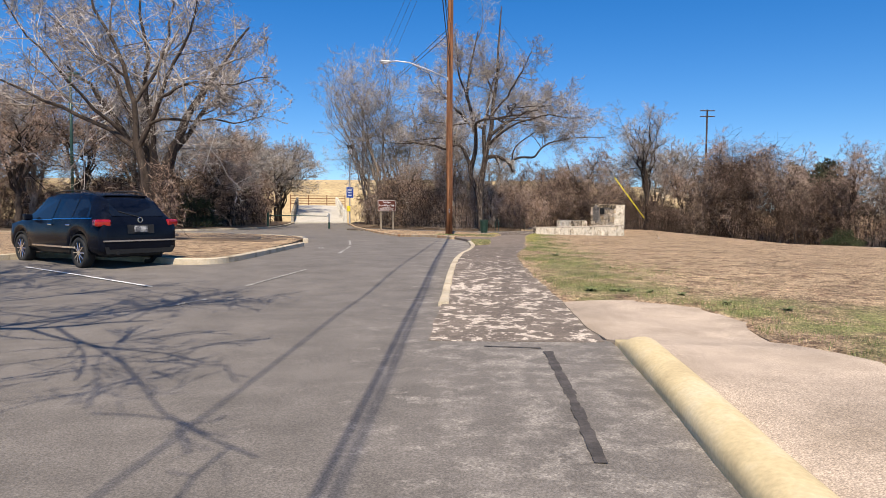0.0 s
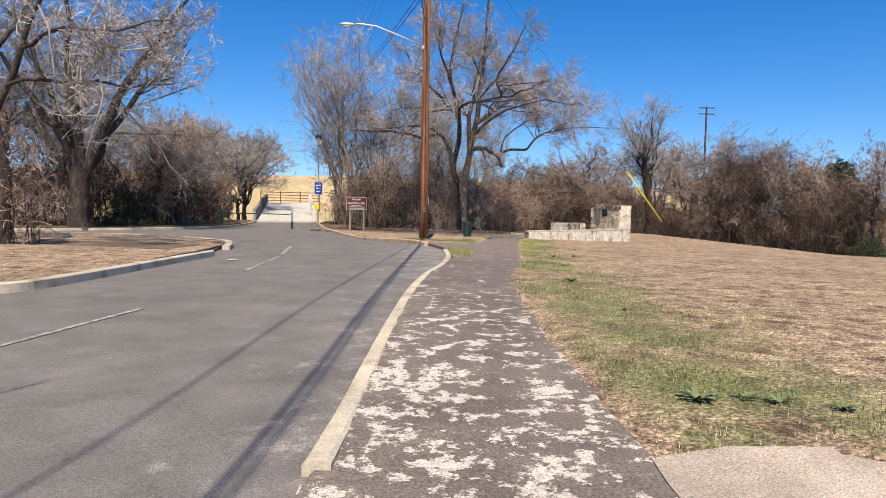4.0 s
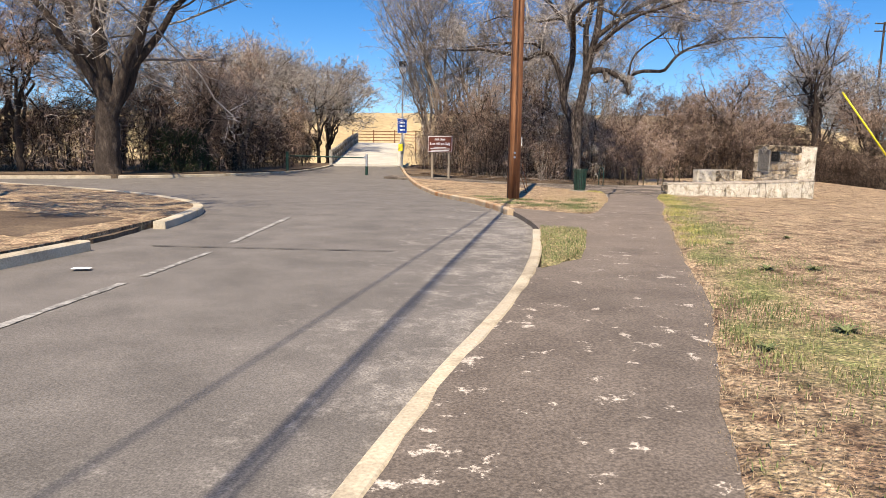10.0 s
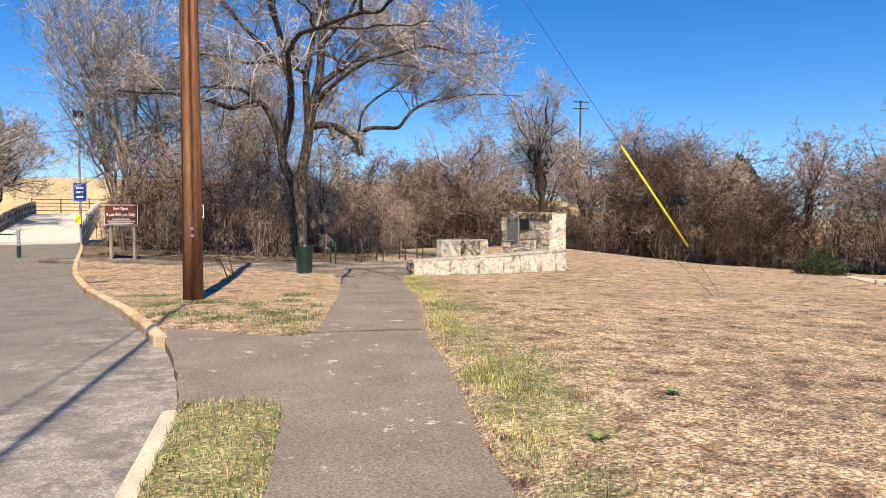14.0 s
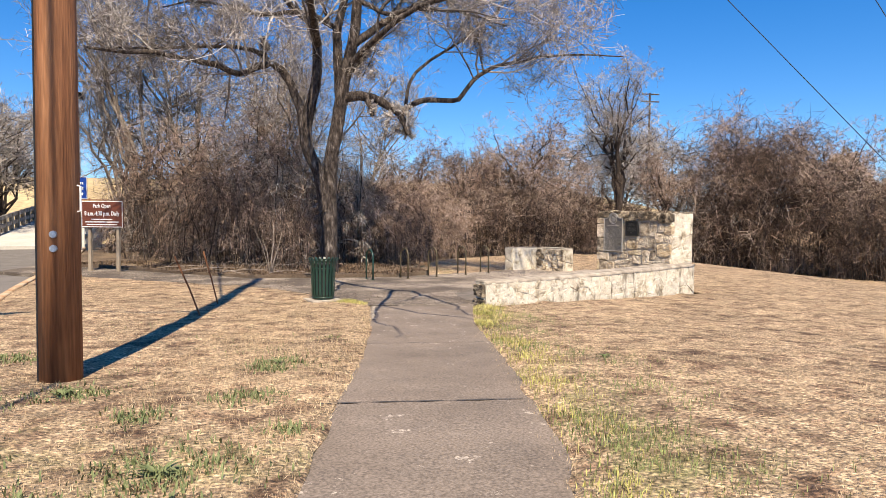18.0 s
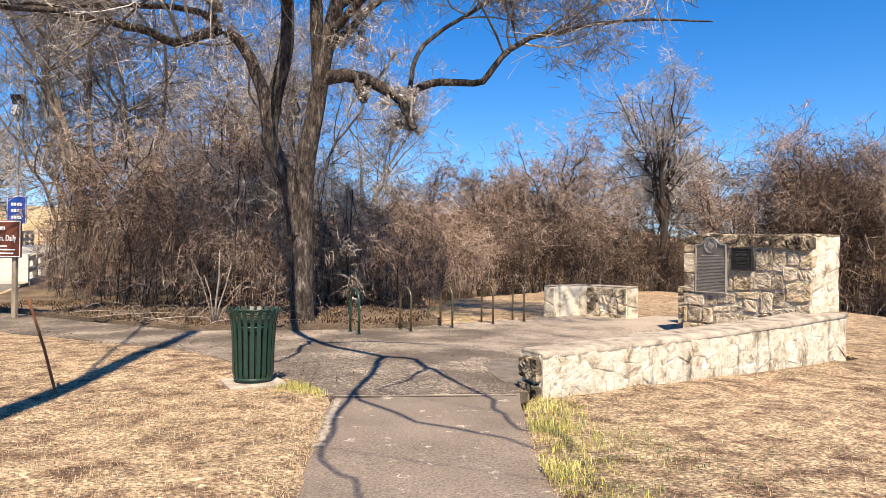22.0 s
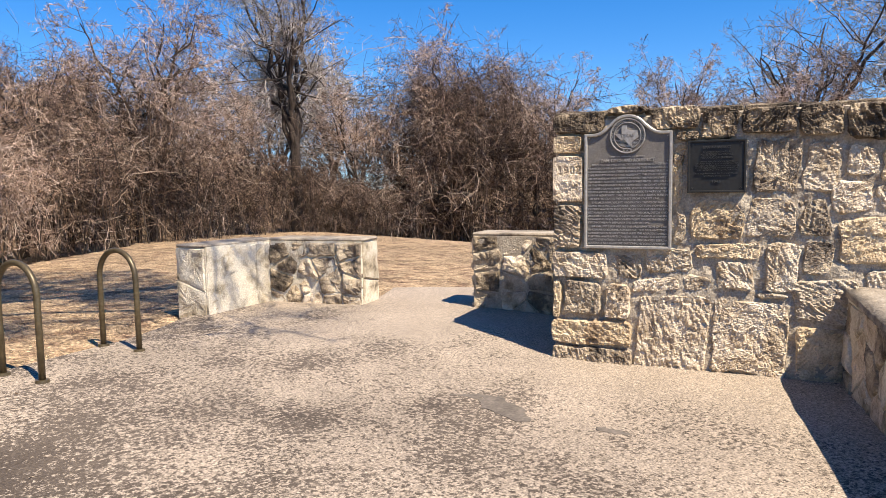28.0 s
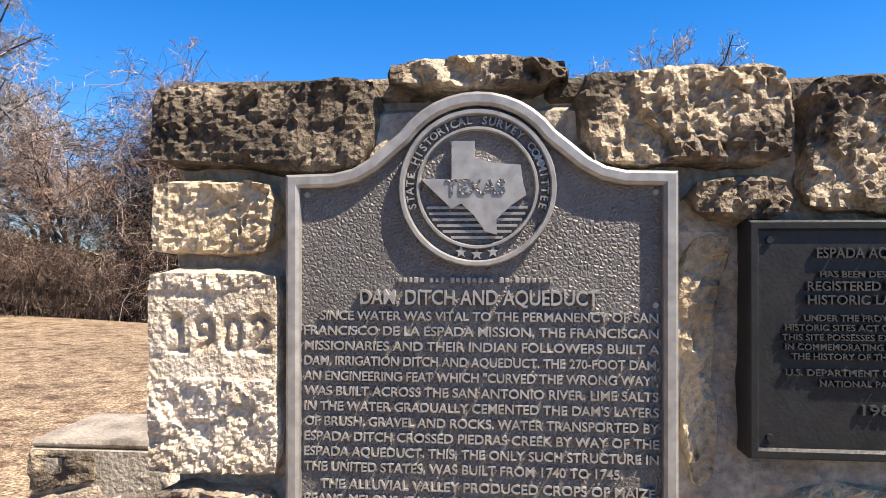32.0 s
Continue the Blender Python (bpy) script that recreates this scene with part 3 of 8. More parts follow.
def h_ground(x, y):
    """The wide ground: creek belt, then the levee beyond."""
    levee = 6.6 * sm(90, 119, y) * sm(70, 30, x)
    near = -0.35 if (-36 < x < 62 and -30 < y < 72) else 0.0
    near -= 0.03 * max(0.0, min(x, 62.0) - 5.5) * sm(84, 73, y) + 0.25 * sm(8, 14, x) * sm(84, 73, y)
    return near - 0.8 * sm(20, 30, x) - 1.6 * sm(60, 70, y) * sm(92, 84, y) + levee


def patch(name, poly, zf, material, step=0.6, rim=0.12, rough=0.0, label="", seed=3, jag=0.0, smooth=True, parent=None, sink=0.0):
    """A sheet of ground inside a polygon, laid over zf, with a skirt down its rim. jag: how ragged its edge is."""
    rng = random.Random(seed)
    ring = [Vector((p[0] + rng.uniform(-jag, jag), p[1] + rng.uniform(-jag, jag))) for p in poly]
    rp = [(p.x, p.y) for p in ring]
    xs, ys = [p[0] for p in rp], [p[1] for p in rp]
    inner = []
    nx, ny = int((max(xs) - min(xs)) / step), int((max(ys) - min(ys)) / step)
    for i in range(nx + 1):
        for j in range(ny + 1):
            x, y = min(xs) + (i + 0.5 + rng.uniform(-0.3, 0.3)) * step, min(ys) + (j + 0.5 + rng.uniform(-0.3, 0.3)) * step
            if inside(rp, x, y):
                inner.append(Vector((x, y)))
    n = len(ring)
    vs, _, fs, _, _, _ = delaunay_2d_cdt(ring + inner, [(i, (i + 1) % n) for i in range(n)], [], 1, 1e-4)
    bm = bmesh.new()
    bv = [bm.verts.new((v.x, v.y, zf(v.x, v.y) + (rough * noise.noise((v.x * 1.3, v.y * 1.3, seed)) if rough else 0))) for v in vs]
    for v in bv[:n]:
        v.co.z -= sink
    for f in fs:
        if len(set(f)) == len(f):
            try:
                bm.faces.new([bv[i] for i in f])
            except ValueError:
                pass
    bmesh.ops.recalc_face_normals(bm, faces=bm.faces)
    if bm.faces and sum(f.normal.z for f in bm.faces) < 0:
        bmesh.ops.reverse_faces(bm, faces=bm.faces)
    be = [e for e in bm.edges if e.is_boundary]
    ex = bmesh.ops.extrude_edge_only(bm, edges=be)
    for v in ex["geom"]:
        if isinstance(v, bmesh.types.BMVert):
            v.co.z -= rim
    bmesh.ops.split_edges(bm, edges=[e for e in be if e.is_valid])
    loose = [v for v in bm.verts if not v.link_faces]
    bmesh.ops.delete(bm, geom=loose, context="VERTS")
    ob = link_mesh(name, bm, material, parent, smooth=smooth)
    for f in ob.data.polygons:
        f.use_smooth = smooth and abs(f.normal.z) > 0.5
    return tagged(ob, label, kind="structure") if not parent else ob


def kerb_bm(line, zf, width, height, round_=0.03, drop=0.15, seed=0):
    """A kerb along a line; the line is its road face, the kerb lies to the right of the way it runs."""
    rng = random.Random(seed)
    bm = bmesh.new()
    rings = []
    for i, p in enumerate(line):
        a, b = line[max(0, i - 1)], line[min(len(line) - 1, i + 1)]
        t = (b - a).normalized()
        r = Vector((t.y, -t.x))
        z = zf(p.x, p.y)
        w = rng.uniform(-0.008, 0.008)
        prof = [(0.0, -drop), (0.0 + w, height - round_), (round_ * 0.4, height - round_ * 0.25), (round_ * 1.4, height),
                (width - round_, height + w * 0.4), (width - round_ * 0.2, height - round_ * 0.6), (width, -drop)]
        rings.append([bm.verts.new((p.x + r.x * u, p.y + r.y * u, z + v)) for u, v in prof])
    for r, s in zip(rings, rings[1:]):
        for j in range(len(r) - 1):
            bm.faces.new((r[j], r[j + 1], s[j + 1], s[j]))
    bm.faces.new(rings[0][::-1])
    bm.faces.new(rings[-1])
    bmesh.ops.recalc_face_normals(bm, faces=bm.faces)
    return bm


# ---- plan ----
ROAD = [(-36, -20), (1.75, -20), (1.8, 3.0), (2.0, 6.9), (1.98, 7.62), (1.6, 7.65), (0.2, 7.65), (0.22, 9.8), (0.26, 13), (0.28, 15), (0.40, 17.5), (0.61, 19.8), (0.83, 21.3), (0.99, 22.7), (1.08, 24.1), (1.11, 25.5),
        (1.05, 27.75), (0.98, 28.6), (0.72, 30.0), (0.43, 31.0), (0.12, 32.0), (-0.82, 34.7), (-1.75, 37.3), (-2.75, 40), (-4.4, 45), (-6.2, 52), (-7.2, 56), (-8.3, 60.5), (-9.4, 64.5),
        (-14.5, 64.5), (-14.4, 60), (-14.5, 55), (-15.7, 50), (-19, 45.2), (-28, 40.5), (-36, 38)]
KERB_WALK = [(0.02, 10.05), (0.1, 13), (0.18, 15), (0.30, 17.5), (0.51, 19.8), (0.73, 21.3), (0.89, 22.7), (0.98, 24.1), (1.01, 25.5), (0.96, 27.75)]
KERB_BRIDGE = [(0.33, 31.0), (0.02, 32.0), (-0.92, 34.7), (-1.85, 37.3), (-2.85, 40), (-4.5, 45), (-6.3, 52), (-7.3, 56), (-8.4, 60.5), (-9.2, 63.5)]
KERB_FAR = [(-14.3, 63.5), (-14.3, 60), (-14.4, 55), (-15.6, 50), (-18.9, 45.2), (-28, 40.5), (-36, 38)]
WALK = [(-0.05, 7.5), (0.04, 9.9), (0.16, 10.4), (0.24, 13), (0.32, 15), (0.44, 17.5), (0.65, 19.8), (0.87, 21.3), (1.03, 22.7), (1.12, 23.7), (1.28, 23.95), (1.43, 24.25), (1.63, 24.6), (1.74, 25.5), (1.82, 26.9),
        (1.86, 27.4), (1.80, 27.75), (1.28, 27.86), (1.07, 27.8), (0.97, 28.6), (0.70, 30.0), (0.46, 31.0), (0.36, 31.85), (0.84, 31.62), (1.38, 31.15), (1.84, 30.92), (2.13, 30.93), (2.33, 31.5), (2.46, 32.45), (2.76, 34.8), (2.92, 36), (3.13, 38.5),
        (3.25, 40.2), (3.3, 41.6), (3.4, 42.2), (5.4, 42.2), (5.25, 41.5), (4.9, 39.5), (4.42, 35.2), (4.1, 33), (3.75, 31.3), (3.4, 28), (3.15, 26), (2.97, 24.6),
        (2.86, 23.4), (2.68, 21.8), (2.38, 20.4), (2.07, 18.6), (1.98, 17.0), (1.9, 15.4), (1.86, 13.3), (1.92, 11), (1.95, 9.6), (1.93, 8.2), (1.92, 7.5)]
PLAZA = [(3.3, 42.2), (2.7, 43.4), (1.4, 45.4), (-0.3, 46.8), (-2, 47.9), (-7.5, 51.6), (-7.5, 54.4), (-5, 53), (-2.1, 50.4), (0.5, 48.5), (1.5, 48.6), (2.7, 48.5), (4.4, 48.75),
         (5.4, 49.35), (6.6, 50.1), (7.5, 50.5), (8.3, 51.2), (9.5, 51.75), (10.3, 50.6), (11.2, 51.3), (12.2, 50.3), (11.6, 48.6), (11.9, 46), (11.6, 45.5), (10.0, 44.7), (8.5, 43.9), (7.0, 43.1), (5.75, 42.35), (5.35, 42.2)]
PAD = [(1.67, -20), (1.75, 0), (1.86, 3.2), (2.05, 5.1), (2.17, 6.8), (2.12, 7.3), (1.95, 7.6), (1.87, 8.2), (1.89, 9.6), (1.9, 10.25), (2.4, 10.45), (3.05, 10.45), (3.8, 9.8), (4.0, 8.7), (3.72, 7.4), (3.78, 6.6), (4.05, 6.0), (3.76, 5.3), (3.7, 3.5), (3.9, 0), (3.8, -20)]
LAWN = [(3.76, -20), (3.86, 0), (3.66, 3.5), (3.72, 5.3), (4.0, 6.0), (3.74, 6.6), (3.68, 7.4), (3.95, 8.7), (3.75, 9.75), (3.0, 10.38), (2.4, 10.36), (1.93, 10.2), (1.9, 11), (1.83, 13.3), (1.87, 15.4), (1.94, 17.5),
        (2.04, 18.6), (2.35, 20.4), (2.65, 21.8), (2.83, 23.4), (2.94, 24.6), (3.12, 26), (3.37, 28), (3.72, 31.3), (4.06, 33), (4.38, 35.2), (4.86, 39.5), (5.2, 41.3), (5.55, 41.9), (7.1, 42.75), (8.6, 43.55), (10.1, 44.35), (12.2, 45.5),
        (12.3, 48), (12.4, 50.3), (11.2, 51.4), (10.6, 50.9), (9.6, 51.9), (8.2, 51.3), (7.4, 50.55), (6.5, 50.1), (5.4, 49.4), (5.5, 52), (7, 58), (9.8, 62), (13, 66.5), (18, 69.5), (22, 71), (26, 70.5), (30, 68), (34, 62), (37, 58), (42, 52), (51, 41), (62, 20), (62, -20)]
VERGE = [(0.38, 31.9), (0.84, 31.67), (1.38, 31.2), (1.84, 30.97), (2.13, 30.98), (2.36, 31.5), (2.49, 32.45), (2.79, 34.8), (2.95, 36), (3.16, 38.5), (3.28, 40.2), (3.33, 41.6), (3.3, 42.25), (2.72, 43.42), (1.42, 45.42), (-0.28, 46.82),
         (-2, 47.92), (-6.3, 50.9), (-6.1, 52), (-4.33, 45), (-2.68, 40), (-1.68, 37.3), (-0.75, 34.7), (0.2, 32.0)]
STRIP = [(1.17, 23.72), (1.28, 23.9), (1.43, 24.2), (1.64, 24.55), (1.76, 25.5), (1.84, 26.9), (1.88, 27.4), (1.81, 27.78), (1.28, 27.89), (1.09, 27.8), (1.15, 25.5)]
ISLAND = [(-5.35, 17.0), (-5.25, 20), (-5.35, 24), (-5.7, 27.5), (-6.4, 29.8), (-8, 31.3), (-11, 33.2), (-20, 38), (-34, 43), (-36, 26), (-15, 13.5), (-11.9, 15.2), (-10.6, 18.4), (-7.2, 16.8), (-6.1, 16.2), (-5.6, 16.35)]
FARBANK = [(-9.0, 63.6), (-8.2, 60.5), (-7.1, 56), (-6.3, 53.2), (-6.0, 53.4), (-5, 53.1), (-2.1, 50.5), (0.5, 48.6), (1.5, 48.7), (2.7, 48.6), (4.4, 48.85), (5.45, 49.5), (5.5, 52), (5.9, 58.2), (6.2, 61.5), (6.2, 67), (-9, 67)]
LEFTBANK = [(-14.5, 63.6), (-14.5, 60), (-14.6, 55), (-15.8, 50), (-19, 45.4), (-28, 40.7), (-36, 38.2), (-60, 34), (-60, 67), (-14.5, 67)]


def z_road(x, y):
    return h_road(x, y) - 0.006 + 0.004 * noise.noise((x * 0.3, y * 0.3, 2))


def z_walk(x, y):
    return h_walk(y) + 0.006 * noise.noise((x * 1.2, y * 1.2, 5))


def z_pad(x, y):
    return h_walk(y) + 0.13 * sm(7.8, 6.4, y) * sm(1.9, 2.2, x) + 0.012


def z_plaza(x, y):
    """The paving falls a little towards the foot of the marker."""
    return 0.012 + 0.006 * noise.noise((x, y, 1)) - 0.14 * sm(6.5, 9.5, x) * sm(49.3, 47.2, y)


def z_lawn(x, y):
    return h_lawn(x, y) + 0.02 * noise.noise((x * 0.9, y * 0.9, 9)) + 0.1 * sm(8.6, 6.6, y)


def z_verge(x, y):
    return h_walk(y) + 0.03 + 0.035 * noise.noise((x * 0.8, y * 0.8, 4)) * sm(31.3, 33, y)


def z_bank(x, y):
    return h_walk(y) + 0.08 + 0.08 * noise.noise((x * 0.4, y * 0.4, 7)) + 0.35 * h_bridge(y)


def z_island(x, y):
    return h_road(x, y) + 0.13 + 0.03 * noise.noise((x * 0.6, y * 0.6, 8))


# wide ground sheet out to the horizon
bm = bmesh.new()
gx = sorted({*range(-60, 61, 3), *[s * d for s in (-1, 1) for d in (75, 95, 120, 160, 240, 400, 800, 1600, 3000)]})
gy = sorted({*range(-30, 126, 3), *[-45, -70, -120, -240, -500, -1200, -3000, 140, 160, 220, 400, 800, 1600, 3000]})
gv = {(x, y): bm.verts.new((x, y, h_ground(x, y))) for x in gx for y in gy}
for x0, x1 in zip(gx, gx[1:]):
    for y0, y1 in zip(gy, gy[1:]):
        bm.faces.new((gv[x0, y0], gv[x1, y0], gv[x1, y1], gv[x0, y1]))
ground = tagged(link_mesh("ground", bm, M["levee"], smooth=True), "dry grassy ground rising to a levee", "ground", kind="structure")

road = patch("road", ROAD, z_road, M["road"], 1.2, 0.3, label="grey asphalt park road and parking apron")
pavement = patch("pavement", resample(WALK, 0.35, True), z_walk, M["walk"], 0.5, 0.12, label="dark coated footpath worn through to pale patches", jag=0.018)
plaza = patch("plaza_pavement", resample(PLAZA, 0.5, True), z_plaza, M["plaza"], 0.6, 0.12, label="worn pebbled paving in front of the stone marker", jag=0.02)
pad = patch("concrete_pad", resample(PAD, 0.4, True), z_pad, M["pad"], 0.5, 0.2, label="tan pebbled concrete walkway", jag=0.015)
lawn = patch("lawn", resample(LAWN, 0.5, True), z_lawn, M["lawn"], 0.6, 0.25, label="dry winter lawn, straw-coloured with green edges", jag=0.03, sink=0.045)
verge = patch("grass_verge", resample(VERGE, 0.35, True), z_verge, M["lawn"], 0.5, 0.2, label="dry grass verge round the utility pole", jag=0.03, sink=0.03)
strip = patch("grass_strip", resample(STRIP, 0.2, True), lambda x, y: h_walk(y) + 0.035, M["lawn"], 0.25, 0.2, label="small patch of yellow-green grass beside the kerb", jag=0.02, sink=0.03)
island = patch("grass_island", resample(ISLAND, 0.8, True), z_island, M["lawn"], 0.9, 0.3, label="kerbed dry grass island in the parking area")
farbank = patch("creek_bank", FARBANK, z_bank, M["dirt"], 0.8, 0.6, label="leaf-littered bank under the brush")
leftbank = patch("creek_bank", LEFTBANK, z_bank, M["dirt"], 1.5, 0.6, label="leaf-littered bank beside the bridge")



def edge_of(y):
    """The path's right-hand edge."""
    return float(np.interp(y, [p[1] for p in LAWN[7:29]], [p[0] for p in LAWN[7:29]]))


def turf_weight(ob, fn):
    me = ob.data
    at = me.attributes.new("turf", "FLOAT", "POINT")
    at.data.foreach_set("value", [fn(v.co.x, v.co.y) for v in me.vertices])


def lawn_turf(x, y):
    d = x - edge_of(y)
    wide = 1.0 + 1.1 * sm(24, 14, y)
    v = 0.75 * math.exp(-((d - 0.45 * wide) / (0.75 * wide)) ** 2) * (0.45 + 0.55 * sm(36, 26, y))
    v += 0.25 * sm(4, 1, abs(y - 8)) * sm(6, 0, abs(x - 6))
    return 0.95 * v * (0.7 + 1.0 * noise.noise((x * 0.9, y * 0.9, 3))) * sm(0.0, 0.15, d) + 0.16 * noise.noise((x * 0.35, y * 0.35, 6))


turf_weight(lawn, lawn_turf)
turf_weight(verge, lambda x, y: 0.35 * sm(37, 32, y) * (0.6 + noise.noise((x * 0.8, y * 0.8, 12))))
turf_weight(strip, lambda x, y: 0.55)
turf_weight(island, lambda x, y: 0.12 + 0.2 * noise.noise((x * 0.5, y * 0.5, 2)))

for name, line, zf, w, hh, mt, lab in (
        ("kerb", KERB_WALK, h_road, 0.155, 0.085, "kerb", "weathered yellowish concrete kerb along the footpath"),
        ("kerb", KERB_BRIDGE, h_road, 0.17, 0.13, "kerb_red", "concrete kerb with rusty orange stains"),
        ("kerb", KERB_FAR[::-1], h_road, 0.2, 0.13, "kerb", "pale concrete kerb on the far side of the road"),
        ("kerb", ISLAND[9:] + [(-5.35, 17.0), (-5.25, 20), (-5.22, 22), (-5.15, 24.1)], h_road, 0.22, 0.14, "kerb", "pale concrete kerb round the grass island"),
        ("kerb", [(-5.5, 26.5), (-5.7, 27.5), (-6.4, 29.8), (-8, 31.3), (-11, 33.2), (-20, 38), (-34, 43)], h_road, 0.22, 0.14, "kerb", "pale concrete kerb at the tip of the grass island")):
    ln = smooth_line(line, 0.35)
    tagged(link_mesh(name, kerb_bm(ln, zf, w, hh, seed=len(ln)), M[mt], smooth=False), lab, "kerb", kind="structure")

patch("bare_earth", smooth_line([(-5.28, 24.15), (-5.5, 26.45), (-6.6, 26.9), (-9.5, 27.2), (-13, 28.2), (-13, 26.4), (-8.4, 25.0), (-6.6, 24.3)], 0.3, 1, True), lambda x, y: z_island(x, y) + 0.012 - 0.08 * sm(-6.4, -5.3, x), M["dirt"], 0.35, 0.2, label="bare worn earth channel through the grass island", jag=0.04)


# broad rounded kerb beside the pebbled walkway
def big_kerb():
    line = smooth_line([(1.47, -12), (1.55, 0), (1.66, 3.2), (1.85, 5.1), (1.97, 7.0), (2.02, 7.5)], 0.25)
    bm = bmesh.new()
    rings = []
    for i, p in enumerate(line):
        t = (line[min(i + 1, len(line) - 1)] - line[max(i - 1, 0)]).normalized()
        r = Vector((t.y, -t.x))
        end = sm(7.5, 6.9, p.y)
        prof = [(0, -0.2)] + [(0.19 - 0.19 * math.cos(a), 0.03 + 0.15 * end * math.sin(a) ** 0.8) for a in [0.02, 0.35, 0.7, 1.05, 1.4, 1.75, 2.1, 2.45, 2.8]] + [(0.40, -0.2)]
        rings.append([bm.verts.new((p.x + r.x * u, p.y + r.y * u, h_walk(p.y) + v + 0.004 * noise.noise((p.y * 3, u * 5, 1)))) for u, v in prof])
    for a, b in zip(rings, rings[1:]):
        for j in range(len(a) - 1):
            bm.faces.new((a[j], a[j + 1], b[j + 1], b[j]))
    bm.faces.new(rings[0][::-1])
    bm.faces.new(rings[-1])
    bmesh.ops.recalc_face_normals(bm, faces=bm.faces)
    tagged(link_mesh("kerb", bm, M["kerb_yellow"], smooth=True), "broad rounded yellow-painted concrete kerb", "kerb", kind="structure")


big_kerb()


# ---- woody plants: tubes in bulk ----
RNG = np.random.default_rng(7)


def unit(v):
    return v / np.maximum(np.linalg.norm(v, axis=-1, keepdims=True), 1e-9)


def sprout(P, R, m, ratio=0.6, s0=0.25, spread=0.9, up=0.15, k=4, wob=0.12, rmul=0.5, length=None, droop=0.0, rng=RNG, fwd=1.0):
    """m side branches from each parent: parents (B, K, 3) with radii (B, K). Returns branches and radii."""
    B, K, _ = P.shape
    s = rng.uniform(s0, 0.98, (B, m)) * (K - 1)
    i = np.minimum(s.astype(int), K - 2)
    f = (s - i)[..., None]
    b = np.arange(B)[:, None]
    base = P[b, i] * (1 - f) + P[b, i + 1] * f
    tan = unit(P[b, i + 1] - P[b, i])
    r0 = (R[b, i] * (1 - f[..., 0]) + R[b, i + 1] * f[..., 0]) * rmul
    plen = np.linalg.norm(np.diff(P, axis=1), axis=2).sum(1)[:, None] if length is None else np.full((B, 1), length)
    ln = plen * ratio * rng.uniform(0.6, 1.3, (B, m)) * (1.15 - 0.5 * s / (K - 1))
    d = unit(tan * rng.uniform(0.3, 0.9, (B, m, 1)) * fwd + unit(rng.normal(size=(B, m, 3))) * spread + np.array([0, 0, up]))
    pts = [base]
    for j in range(1, k):
        d = unit(d + rng.normal(size=d.shape) * wob + np.array([0, 0, up * 0.35 - droop * j / k]))
        pts.append(pts[-1] + d * (ln / (k - 1))[..., None])
    Q = np.stack(pts, 2).reshape(B * m, k, 3)
    taper = np.linspace(1, 0.35, k)
    return Q, np.maximum(r0.reshape(-1, 1) * taper, 0.0015)


def tubes(groups):
    """(points, faces) arrays of many tubes; groups of (P, R, sides); hair-thin twigs with two sides are strips."""
    V, F, off = [], [], 0
    for P, R, n in groups:
        if not len(P):
            continue
        B, k, _ = P.shape
        T = np.empty_like(P)
        T[:, 1:-1] = P[:, 2:] - P[:, :-2]
        T[:, 0], T[:, -1] = P[:, 1] - P[:, 0], P[:, -1] - P[:, -2]
        T = unit(T)
        ref = np.where(np.abs(T[:, :1, 2:]) > 0.8, np.array([1.0, 0, 0]), np.array([0, 0, 1.0]))
        a = unit(np.cross(T, np.broadcast_to(ref, T.shape)))
        c = np.cross(T, a)
        ang = np.arange(n) * math.tau / n
        if n == 2:
            turn = (np.arange(B) * 2.399963 % math.tau)[:, None, None]
            a = a * np.cos(turn) + c * np.sin(turn)
            V.append((P[:, :, None] + a[:, :, None] * (np.array([1.35, -1.35])[:, None] * R[:, :, None, None])).reshape(-1, 3))
            idx = np.arange(B * k * 2).reshape(B, k, 2) + off
            F.append(np.stack([idx[:, :-1, 0], idx[:, :-1, 1], idx[:, 1:, 1], idx[:, 1:, 0]], -1).reshape(-1, 4))
            off += B * k * 2
            continue
        ring = a[:, :, None] * np.cos(ang)[:, None] + c[:, :, None] * np.sin(ang)[:, None]
        V.append((P[:, :, None] + ring * R[:, :, None, None]).reshape(-1, 3))
        idx = np.arange(B * k * n).reshape(B, k, n) + off
        q = np.stack([idx[:, :-1], np.roll(idx, -1, 2)[:, :-1], np.roll(idx, -1, 2)[:, 1:], idx[:, 1:]], -1)
        F.append(q.reshape(-1, 4))
        off += B * k * n
    return np.concatenate(V), np.concatenate(F)


def mesh_from(name, V, F, material, smooth=True):
    me = bpy.data.meshes.new(name)
    k = F.shape[1]
    me.vertices.add(len(V))
    me.vertices.foreach_set("co", V.astype(np.float32).ravel())
    me.loops.add(F.size)
    me.loops.foreach_set("vertex_index", F.astype(np.int32).ravel())
    me.polygons.add(len(F))
    me.polygons.foreach_set("loop_start", np.arange(0, F.size, k, dtype=np.int32))
    me.update(calc_edges=True)
    if smooth:
        me.polygons.foreach_set("use_smooth", np.ones(len(F), dtype=bool))
    me.materials.append(material)
    return me


def limb(pts, r0, r1, k=11, wob=0.05, rng=RNG):
    """A limb through a few points, resampled to k points with a tapered radius."""
    p = np.array(pts, float)
    d = np.r_[0, np.cumsum(np.linalg.norm(np.diff(p, axis=0), axis=1))]
    s = np.linspace(0, d[-1], k)
    q = np.stack([np.interp(s, d, p[:, i]) for i in range(3)], 1)
    q[1:-1] = 0.25 * q[:-2] + 0.5 * q[1:-1] + 0.25 * q[2:]
    q[1:-1] += rng.normal(size=(k - 2, 3)) * wob
    return q, np.linspace(r0, r1, k)


